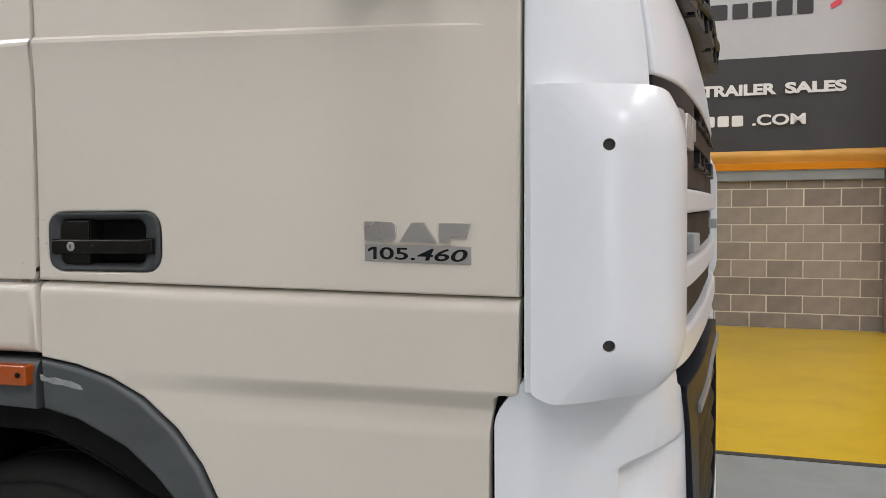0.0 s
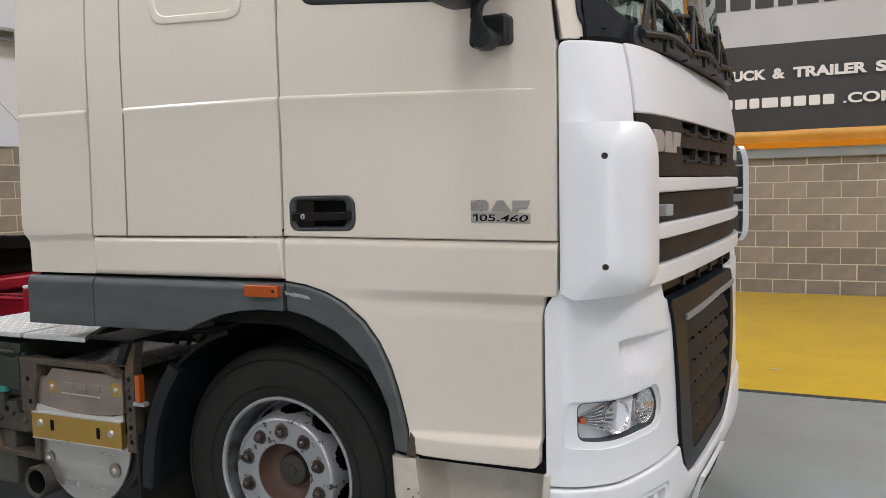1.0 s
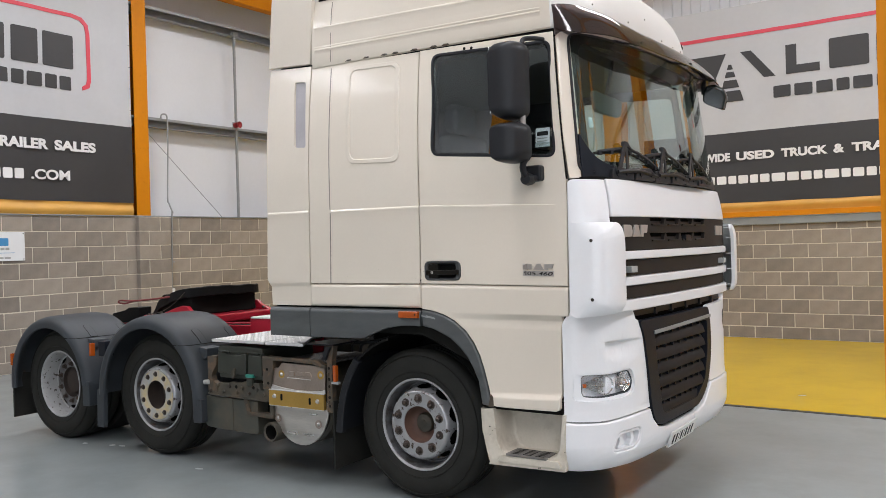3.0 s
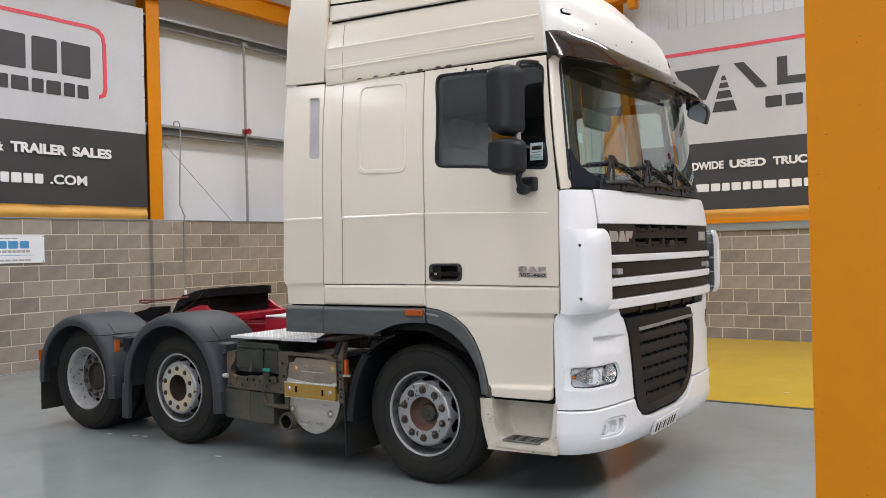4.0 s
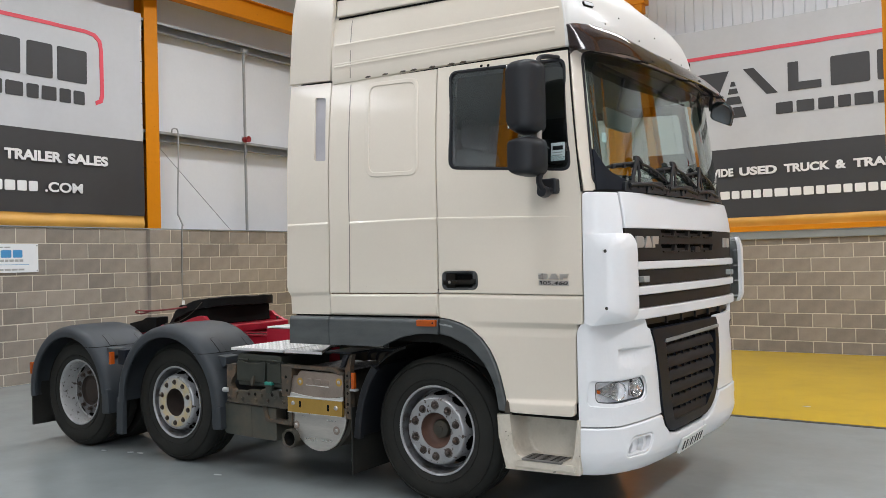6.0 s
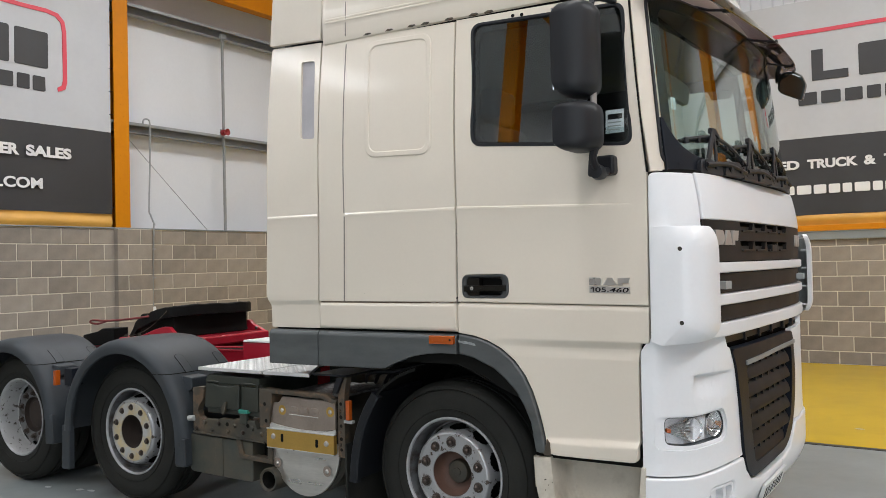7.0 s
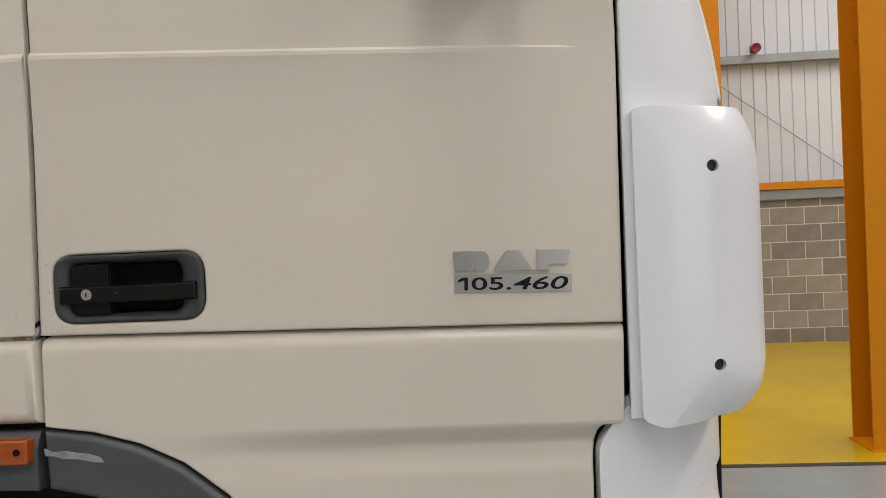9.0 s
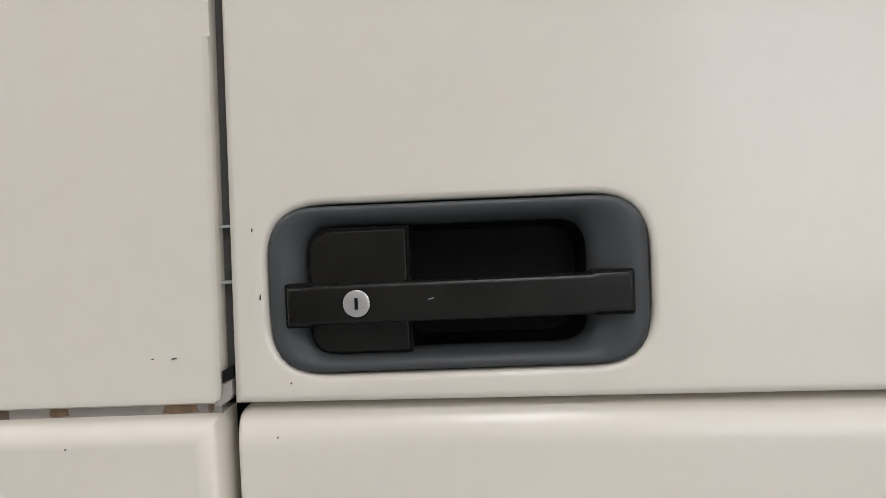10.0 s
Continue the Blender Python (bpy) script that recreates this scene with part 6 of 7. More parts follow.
part("sticker_bar", slab(rect(0.955, 2.280, 1.025, 2.305), (), 0.0155, 0.017, side, (), (), 0), INK, door)
for z in (2.262, 2.245, 2.228):
    part("sticker_line", slab(rect(0.955, z, 1.02, z + 0.006), (), 0.0158, 0.017, side, (), (), 0), TRIMGREY, door)
# pale rounded panel on a stem behind the windscreen
part("inner_panel", slab(round_poly([(-0.17, -0.055), (0.17, -0.055), (0.20, 0.05), (-0.20, 0.06)], 0.04, 5), (), 0, 0.03, lambda u, d, v: (1.02 - d, 0.98 + 1.25 * u, 2.57 + 1.15 * v), (), (), 0.01), TRIMGREY, cab, "pale grey rounded panel inside the windscreen")
part("panel_stem", tube([(1.0, 0.98, 2.62), (1.05, 0.98, 2.86)], 0.012, 8), BLACK, cab)
part("screen_tag", slab(rect(scr_s(0.15), 2.32, scr_s(0.15) + 0.035, 2.38), (), 0.0142, 0.016, screen_bend, (), (), 0), SIGN, truck, "small white windscreen tag")

# -- step under the door
step = new("entry_step")
step.parent = truck
tagged(step, "scuffed cream step moulding with a grey tread")
notch = [(1.085, 0.682), (1.065, 0.50), (1.045, 0.445), (1.0, 0.425), (0.74, 0.42), (0.685, 0.44), (0.655, 0.50), (0.635, 0.684)]
part("step_shell", slab(round_poly([(0.585, 0.347), (1.096, 0.358), (1.102, 0.682)], [0.02, 0.01, 0.004], 4) + notch + round_poly([(0.53, 0.682), (0.548, 0.50)], [0.012, 0.05], 4), (), -0.006, 0.03, lambda u, d, v: (u, d + 0.10 * max(0, (0.60 - u) / 0.07) ** 2 * 0.3, v), steps(0.54, 0.62, 0.02), (), 0.012, 3), DIRTY_CREAM, step, "scuffed cream step shell")
rows = []
for d, k in ((0.012, 0.0), (0.06, 0.015), (0.12, 0.03), (0.16, 0.06), (0.175, 0.12)):
    rows.append([(u + (0.86 - u) * k * 1.6, d, v + (0.06 * k if v < 0.6 else 0)) for u, v in notch])
bm = loft(rows)
bm.faces.new([bm.verts[-len(notch) + i] for i in range(len(notch))] if bm.verts.ensure_lookup_table() is None else [])
part("step_pocket", bm, DIRTY_CREAM, step, "cream recessed pocket", 60)
part("step_lip", slab(round_poly([(0.66, 0.375), (1.075, 0.375), (1.06, 0.417), (0.69, 0.413)], 0.01, 3), (), -0.020, 0.03, plain, (), (), 0.010, 3), DIRTY_CREAM, step)
part("tread", box(0.72, 0.985, -0.026, 0.125, 0.416, 0.430, 0.004), TREAD, step, "grey slotted tread")
for i in range(3):
    for j in range(5):
        part("tread_slot", box(0.745 + 0.08 * i, 0.802 + 0.08 * i, -0.012 + 0.028 * j, 0.002 + 0.028 * j, 0.4285, 0.4306, 0.001, 1), VOID, step)
for x, z, w in ((0.60, 0.57, 0.012), (0.62, 0.545, 0.006), (0.605, 0.52, 0.004), (0.64, 0.56, 0.005), (1.09, 0.47, 0.008), (0.92, 0.36, 0.02)):
    part("scuff_mark", slab([(x, z), (x + w, z + 0.003), (x + w * 0.9, z + 0.008), (x + w * 0.2, z + 0.006)], (), -0.0068, -0.003, plain, (), (), 0), GRIME, step, "dark scuff mark")
part("gap_filler", box(0.62, 1.10, 0.02, 0.05, 0.676, 0.72, 0), VOID, truck)
part("step_tank", box(0.58, 1.12, 0.3, 0.8, 0.36, 0.68, 0.01), VOID, truck)


# -- wheels
NUT_GRIME = chipped("grime_round_nuts", (0.20, 0.185, 0.17), (0.06, 0.045, 0.035), 0.6, 60, 0.5, soft=0.08)
FLANGE = material("worn_flange_steel", (0.43, 0.435, 0.445), 0.38, metal=0.5, vary=0.25, size=12, grain=120)


def wheel(name, x, yface, kind, label):
    w = new(name)
    w.parent = truck
    w.location = (x, yface, 0.497)
    tagged(w, label)
    R = 0.497
    prof = [(0.292, 0.012), (0.305, 0.0), (0.33, -0.012), (0.38, -0.022), (0.43, -0.018), (0.465, -0.004), (0.482, 0.012), (0.492, 0.028), (R, 0.045), (R, 0.075), (R - 0.012, 0.078), (R - 0.012, 0.088), (R, 0.091), (R, 0.125), (R - 0.012, 0.128), (R - 0.012, 0.138), (R, 0.141),
            (R, 0.18), (R - 0.012, 0.183), (R - 0.012, 0.193), (R, 0.196), (R, 0.25), (0.48, 0.285), (0.42, 0.305), (0.36, 0.30), (0.292, 0.28)]
    part("tyre", lathe(prof, 72), RUBBER, w, "worn black tyre", 40)
    for r in (0.345, 0.452):
        part("sidewall_ring", lathe([(r - 0.003, -0.012), (r, -0.0205), (r + 0.003, -0.012)], 72), RUBBER, w)
    rim = bmesh.new()
    paint = RIM if kind != "drive" else RIM_WHITE
    part("rim_flange", lathe([(0.286, 0.012), (0.289, -0.002), (0.296, -0.006), (0.302, -0.004), (0.304, 0.006), (0.300, 0.016)], 80), FLANGE, w, "bright worn rim flange", 60)
    def between(a, b, n):
        return [(a[0] + (b[0] - a[0]) * q / n, a[1] + (b[1] - a[1]) * q / n) for q in range(1, n)]

    if kind != "drive":
        wall = [(0.256, 0.112), (0.231, 0.012)]
        barrel = [(0.289, 0.004), (0.281, 0.016), (0.275, 0.06), (0.270, 0.118), (0.260, 0.120), wall[0]]
        face = [wall[1], (0.228, 0.002), (0.223, -0.007), (0.216, -0.0125), (0.209, -0.013), (0.207, -0.0105), (0.202, -0.0105), (0.198, -0.012), (0.128, -0.012), (0.121, -0.008), (0.120, 0.03)]
        cells, wide_, tall = 24, 7.8, 5.2
    else:
        wall = [(0.250, 0.138), (0.207, 0.119)]
        barrel = [(0.289, 0.004), (0.281, 0.012), (0.272, 0.05), (0.265, 0.10), (0.262, 0.135), wall[0]]
        face = [wall[1], (0.200, 0.118), (0.150, 0.118), (0.1405, 0.118), (0.1405, 0.16)]
        cells, wide_, tall = 24, 7.0, 5.2
    part("rim_barrel", lathe(barrel, 96), RIM_DARK if kind != "drive" else RIM_WHITE, w, "chipped painted rim barrel", 50)
    made = add_lathe(rim, [wall[0], *between(wall[0], wall[1], 13), wall[1], *face[1:]], 240)
    kill = [f for (k, i), f in made if f.is_valid and i < 13 and ((k % cells - 11.5) / wide_) ** 2 + ((i - 6) / tall) ** 2 < 1]
    bmesh.ops.delete(rim, geom=kill, context="FACES")
    part("rim", rim, RIM_DARK if kind == "drive" else RIM, w, "chipped silver painted steel rim", 50)
    nut_y = -0.012 if kind != "drive" else 0.118
    if kind == "middle":
        part("nut_ring", lathe([(0.117, 0.01), (0.1175, -0.015), (0.121, -0.017), (0.200, -0.017), (0.204, -0.014), (0.204, -0.004)], 64), NUT_RING, w, "yellowed flat nut ring", 40)
    for k in range(10):
        a = 2 * math.pi * (k + 0.5) / 10
        cx, cz = 0.1705 * math.cos(a), 0.1705 * math.sin(a)
        if kind == "middle":
            nb = lathe([(0, nut_y - 0.018), (0.011, nut_y - 0.019), (0.016, nut_y - 0.016), (0.018, nut_y - 0.009), (0.022, nut_y - 0.007), (0.0225, nut_y - 0.004)], 12, (cx, 0, cz))
        else:
            nb = lathe([(0, nut_y - 0.031), (0.009, nut_y - 0.031), (0.0135, nut_y - 0.027), (0.0165, nut_y - 0.024), (0.0175, nut_y - 0.007), (0.0245, nut_y - 0.005), (0.0255, nut_y)], 14, (cx, 0, cz))
        part("wheel_nut", nb, NUT, w)
        if kind == "front":
            part("nut_stain", lathe([(0.0, nut_y - 0.0012), (0.0275 + 0.002 * (k % 3), nut_y - 0.0012), (0.0295 + 0.002 * (k % 3), nut_y + 0.001)], 12, (cx, 0, cz)), NUT_GRIME, w)
    if kind == "front":
        part("hub", lathe([(0.0, 0.085), (0.07, 0.085), (0.09, 0.08), (0.108, 0.066), (0.116, 0.04), (0.1195, -0.004)], 40), HUB_TAN, w, "rust-brown hub bore", 50)
        part("hub_cap", lathe([(0.0, 0.044), (0.045, 0.045), (0.058, 0.050), (0.064, 0.06), (0.065, 0.09)], 32), GRIME, w, "dark hub cap", 30)
        part("cap_boss", lathe([(0.0, 0.040), (0.022, 0.041), (0.025, 0.046)], 8), GRIME, w)
    elif kind == "middle":
        part("hub", lathe([(0.0, 0.12), (0.09, 0.12), (0.105, 0.10), (0.112, 0.05), (0.1170, -0.008)], 40), RUST_DARK, w, "dark rusty hub bore", 50)
    else:
        part("hub", lathe([(0.0, 0.135), (0.085, 0.137), (0.10, 0.140), (0.108, 0.15), (0.13, 0.15), (0.139, 0.12)], 32), RUST_DARK, w, "grimy axle hub", 40)
    part("brake_drum", lathe([(0.0, 0.24), (0.26, 0.24), (0.26, 0.27)], 40), VOID, w)
    return w


wheel("front_wheel", -0.013, 0.150, "front", "front wheel with silver rim and rusty hub")
wheel("middle_wheel", -2.648, 0.150, "middle", "middle axle wheel with silver rim")
wheel("drive_wheel", -3.99, 0.130, "drive", "drive axle wheel with deep silver rim")
for x in (-0.013, -2.648, -3.99):
    far = new("far_wheel")
    far.parent = truck
    far.location = (x, 2.03, 0.497)
    tagged(far, "wheel of the far side")
    part("tyre", lathe([(0.29, 0.0), (0.40, -0.02), (0.48, 0.0), (0.497, 0.04), (0.497, 0.26), (0.48, 0.30), (0.40, 0.31), (0.29, 0.3)], 48), RUBBER, far, "", 40)
    part("rim", lathe([(0.0, 0.10), (0.29, 0.10), (0.30, 0.0)], 40), GRIME, far)
part("inner_drive_tyre", lathe([(0.29, 0.50), (0.40, 0.48), (0.48, 0.50), (0.497, 0.53), (0.497, 0.74), (0.48, 0.78), (0.29, 0.78)], 48, (-3.99, 0, 0.497)), RUBBER, truck)
for x in (-0.013, -2.648, -3.99):
    part("axle", tube([(x, 0.4, 0.497), (x, 2.1, 0.497)], 0.07, 12), GRIME, truck, "grimy axle beam")

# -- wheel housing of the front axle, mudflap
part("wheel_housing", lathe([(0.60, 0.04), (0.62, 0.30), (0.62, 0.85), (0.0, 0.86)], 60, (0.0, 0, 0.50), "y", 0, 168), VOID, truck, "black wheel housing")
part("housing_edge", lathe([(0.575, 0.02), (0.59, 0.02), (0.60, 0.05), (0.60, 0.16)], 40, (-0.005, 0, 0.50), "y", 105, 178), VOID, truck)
flap = new("mudflap")
flap.parent = truck
tagged(flap, "black moulded mudguard with a rubber flap")
curve = [(p.x, p.y) for p in smooth_line([(-0.612, 0.42, 0), (-0.595, 0.56, 0), (-0.562, 0.70, 0), (-0.505, 0.83, 0), (-0.44, 0.93, 0)], 5)]
for nm, wide, y0, y1, m_ in (("guard", 0.02, 0.02, 0.50, BLACK), ("guard_lip", 0.055, 0.004, 0.05, BLACK)):
    rows = []
    for k, (px, pz) in enumerate(curve):
        qx, qz = curve[min(k + 1, len(curve) - 1)]
        rx, rz = curve[max(k - 1, 0)]
        n = math.hypot(qx - rx, qz - rz)
        nx, nz = (qz - rz) / n * wide, -(qx - rx) / n * wide
        rows.append([(px, y0 + 0.008, pz), (px + nx * 0.15, y0, pz + nz * 0.15), (px + nx * 0.85, y0, pz + nz * 0.85), (px + nx, y0 + 0.008, pz + nz), (px + nx, y1, pz + nz), (px, y1, pz)])
    part(nm, loft(rows, True, True), m_, flap, "", 40)
part("rubber_flap", box(-0.655, -0.642, 0.03, 0.50, 0.15, 0.62, 0.004), RUBBER, flap)


# -- fenders over the rear axles
def fender(x, r, a0, a1, label, split):
    f = new("fender")
    f.parent = truck
    tagged(f, label)
    prof = [(r - 0.098, 0.022), (r - 0.100, 0.004), (r - 0.094, -0.004), (r - 0.06, -0.007), (r - 0.034, -0.002), (r - 0.014, 0.016), (r - 0.002, 0.045), (r + 0.006, 0.10), (r + 0.010, 0.30), (r + 0.008, 0.50), (r - 0.004, 0.57), (r - 0.03, 0.60), (r - 0.045, 0.59), (r - 0.02, 0.5), (r - 0.016, 0.12), (r - 0.04, 0.05), (r - 0.08, 0.026)]
    part("fender_shell", lathe(prof, int((a1 - a0) / 3), (x, 0, 0.50), "y", a0, a1, True), FENDER, f, "matt grey moulded fender shell", 40)
    h = 0.437
    e = [x + math.sqrt(q * q - h * h) for q in (r - 0.094, r - 0.034, r - 0.014, r - 0.002, r + 0.006, r + 0.010)]
    part("fender_joint", tube([(e[0], -0.005, 0.937), (e[1], -0.003, 0.937), (e[2], 0.016, 0.937), (e[3], 0.045, 0.937), (e[4], 0.10, 0.937), (e[5], 0.30, 0.937), (e[5], 0.5, 0.937)], 0.003, 6), VOID, f)
    # two narrow raised pads, round at their upper ends
    for y0, b0, b1 in ((0.150, split + 1, split + 16), (0.470, split + 4, split + 14)):
        for nm, g, e, mat_ in (("pad_groove", 0.0005, 0.0, VOID), ("fender_pad", 0.0022, 0.0035, FENDER)):
            loop = rect(y0 + e, b0 + e * 90, y0 + 0.072 - e, b1 - e * 90)[:2] + [(y0 + 0.036 + (0.036 - e) * math.cos(q * math.pi / 8), b1 - e * 90 - 2.2 * (1 - math.sin(q * math.pi / 8))) for q in range(9)]
            part(nm, slab(loop, (), -0.008, 0.0085 + g, lambda u, d, v: (x + (r + d) * math.cos(radians(v)), u, 0.50 + (r + d) * math.sin(radians(v))), (), steps(b0, b1, 3), 0), mat_, f)
    bx, bz = x + (r + 0.012) * math.cos(radians(split - 4)), 0.50 + (r + 0.012) * math.sin(radians(split - 4))
    part("pad_bracket", slab(round_poly([(bx - 0.02, bz + 0.03), (bx + 0.075, bz + 0.02), (bx + 0.08, bz - 0.05), (bx + 0.03, bz - 0.075), (bx - 0.01, bz - 0.05)], 0.012, 3), (), 0.10, 0.24, plain, (), (), 0.014, 3), FENDER, f, "grey bracket under the pad")
    return f


f1 = fender(-2.60, 0.655, -2, 182, "matt grey plastic fender over the middle wheel", 40)
f2 = fender(-3.98, 0.615, 4, 186, "matt grey plastic fender over the drive wheel", 44)
part("front_drop", slab(round_poly([(-2.040, 0.345), (-1.940, 0.350), (-1.948, 0.53), (-2.047, 0.53)], [0.015, 0.02, 0, 0], 3), (), -0.004, 0.58, plain, (), (), 0.030, 5), FENDER, f1, "grey drop panel")
part("rear_drop", slab(round_poly([(-3.262, 0.20), (-3.170, 0.20), (-3.165, 0.52), (-3.252, 0.52)], 0.012, 3), (), -0.002, 0.04, plain, (), (), 0.014, 4), FENDER, f1, "grey drop panel between the wheels")
part("front_drop", slab(round_poly([(-3.458, 0.36), (-3.362, 0.365), (-3.372, 0.58), (-3.460, 0.58)], 0.012, 3), (), -0.002, 0.10, plain, (), (), 0.028, 5), FENDER, f2, "grey drop panel")
part("rear_flap", box(-4.60, -4.575, 0.03, 0.36, 0.16, 0.62, 0.004), RUBBER, f2, "dark rear flap")
part("bracket", box(-3.24, -3.14, 0.012, 0.10, 0.80, 0.93, 0.01), NAVY, f2)
for x, r, a0, a1 in ((-2.60, 0.655, -2, 182), (-3.98, 0.615, 4, 186)):
    ff = new("far_fender")
    ff.parent = truck
    tagged(ff, "matt grey plastic fender on the far side")
    bm = lathe([(r - 0.10, 0.0), (r - 0.034, -0.002), (r - 0.002, 0.045), (r + 0.010, 0.30), (r - 0.004, 0.57), (r - 0.03, 0.60), (r - 0.016, 0.12), (r - 0.08, 0.026)], 60, (x, 0, 0.50), "y", a0, a1, True)
    bmesh.ops.transform(bm, matrix=Matrix.Translation((0, 2 * CY, 0)) @ Matrix.Diagonal((1, -1, 1, 1)), verts=bm.verts)
    bmesh.ops.recalc_face_normals(bm, faces=bm.faces)
    part("fender_shell", bm, FENDER, ff, "", 40)
for x, z in ((-3.335, 0.80), (-4.555, 0.655)):
    part("amber_marker", box(x, x + 0.03, -0.012, 0.03, z, z + 0.11, 0.005), AMBER, f2 if x < -4 else f1, "amber marker lamp")
part("hose_joint", tube([(-1.935, 0.03, 0.665), (-1.885, 0.03, 0.67)], 0.018, 8), TRIMGREY, f1, "pale hose joint")

# -- chassis: rails, fifth wheel, platform, battery box, silencer
rails = new("chassis_frame")
rails.parent = truck
tagged(rails, "red painted chassis frame")
for y0 in (0.86, 1.60):
    part("rail", box(-4.75, -1.45, y0, y0 + 0.03, 0.73, 1.0, 0.005), RED, rails)
    part("rail_flange", box(-4.75, -1.45, y0 - (0.0 if y0 < CY else 0.05), y0 + (0.08 if y0 < CY else 0.03), 0.988, 1.0, 0.003), RED, rails)
    part("front_rail", box(-1.45, 1.2, y0, y0 + 0.03, 0.70, 0.95, 0.005), GRIME, rails, "grimy front rail")
for x in (-4.7, -3.9, -2.9, -2.0):
    part("cross_member", box(x, x + 0.09, 0.89, 1.60, 0.80, 0.96, 0.01), RED, rails)
part("rear_box", box(-2.15, -1.88, 0.72, 1.95, 0.94, 1.088, 0.012), RED, rails, "red cross box behind the cab")
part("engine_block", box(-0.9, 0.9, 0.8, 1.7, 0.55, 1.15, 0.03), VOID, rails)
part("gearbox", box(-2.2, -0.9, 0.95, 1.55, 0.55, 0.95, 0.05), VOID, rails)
# unseen tank-sized box, added to keep far-side light from under the lorry
part("far_light_block", box(-1.95, -0.62, 1.85, 2.44, 0.33, 0.95, 0.06, 3), VOID, rails, "unseen tank-shaped box that stops light from the far side")
part("prop_shaft", tube([(-2.2, CY, 0.7), (-3.9, CY, 0.6)], 0.07, 12), GRIME, rails)

fw = new("fifth_wheel")
fw.parent = truck
tagged(fw, "greasy black coupling plate on a red bracket")
outline = round_poly([(-3.02, 0.79), (-2.95, 0.92), (-2.93, 1.245), (-2.95, 1.57), (-3.02, 1.70), (-3.30, 1.71), (-3.76, 1.56), (-3.76, 1.34), (-3.3, 1.28), (-3.3, 1.21), (-3.76, 1.15), (-3.76, 0.93), (-3.30, 0.78)], [0.06, 0.06, 0.1, 0.06, 0.06, 0.15, 0.05, 0.05, 0.04, 0.04, 0.05, 0.05, 0.15], 5)


def coupling(u, d, v):
    lump = 0.010 * noise.noise(Vector((u * 11, v * 11, 0.3))) + 0.005 * noise.noise(Vector((u * 31, v * 31, 4.3)))
    return (u, v, 1.345 + d + lump + 0.12 * max(u + 2.93, -0.19) + 0.28 * min(0, u + 3.12) + 0.55 * min(0, u + 3.5))


part("coupling_plate", slab(outline, (), 0.0, -0.085, coupling, steps(-3.76, -2.93, 0.04), steps(0.78, 1.71, 0.08), 0.034, 5), GREASE, fw, "black greased plate")
part("grease_skirt", slab(round_poly([(-3.16, 0.90), (-3.09, 1.0), (-3.07, 1.245), (-3.09, 1.50), (-3.16, 1.60), (-3.46, 1.60), (-3.46, 0.90)], 0.05, 3), (), -0.07, -0.185, coupling, steps(-3.42, -2.96, 0.06), (), 0.03, 3), GREASE, fw)
# two black blocks give the shade under the plate and between the rails
part("plate_shade", box(-3.44, -3.02, 0.835, 1.64, 1.08, 1.27, 0.02), VOID, fw)
part("frame_shade", box(-2.83, -2.16, 0.90, 1.59, 0.75, 0.984, 0.01), VOID, fw, "black block drawn as the shade between the rails")
for y0 in (0.79, 1.665):
    part("bracket", slab([(-3.50, 1.078), (-2.86, 1.078), (-2.90, 1.10), (-2.98, 1.13), (-3.03, 1.17), (-3.10, 1.172), (-3.20, 1.15), (-3.36, 1.10)], (), y0, y0 + 0.035, plain, (), (), 0.006), RED, fw, "red coupling bracket")
    for x in (-3.38, -3.26, -3.06, -2.94):
        part("bracket_bolt", lathe([(0, -0.012), (0.014, -0.012), (0.016, 0.0)], 6, (x, y0, 1.100)), GRIME, fw)
part("mount_plate", box(-3.62, -2.84, 0.76, 1.72, 1.002, 1.080, 0.016, 3), RED, fw)
for z in (1.004, 1.028):
    part("guide_bar", tube([(-2.75, 0.80, z), (-2.12, 0.80, z + 0.012)], 0.007, 6), RED, fw)
for x in (-2.88, -2.94, -3.5, -3.57):
    part("plate_bolt", lathe([(0, 0.0), (0.015, 0.0), (0.017, -0.016)], 6, (x, 0.80, 1.096), "z"), GRIME, fw)
part("pull_handle", tube([(-3.14, 0.84, 1.272), (-3.28, 0.79, 1.252), (-3.52, 0.76, 1.228), (-3.76, 0.75, 1.213), (-3.93, 0.745, 1.215), (-3.97, 0.75, 1.195), (-3.88, 0.755, 1.185), (-3.75, 0.75, 1.21)], 0.0085, 8, 4), DRY_RED, fw, "dark red pull handle")
part("cable", tube([(-3.05, 0.79, 1.30), (-3.14, 0.74, 1.20), (-3.28, 0.71, 1.125), (-3.48, 0.70, 1.09)], 0.0032, 6, 5), GRIME, fw, "thin dark cable")
part("rear_stub", slab(round_poly([(-4.12, 1.0), (-3.71, 1.0), (-3.70, 1.150), (-3.86, 1.145), (-3.92, 1.118), (-4.12, 1.082)], 0.012, 3), (), 0.78, 0.92, plain, (), (), 0.012), GREASE, rails, "grimy stub on the frame")
part("far_plate", box(-2.13, -1.2, 0.71, 1.50, 1.089, 1.103, 0.003), DECK, rails, "aluminium plate between the rails")

plat = new("deck_plate")
plat.parent = truck
tagged(plat, "bright aluminium chequer deck plates")
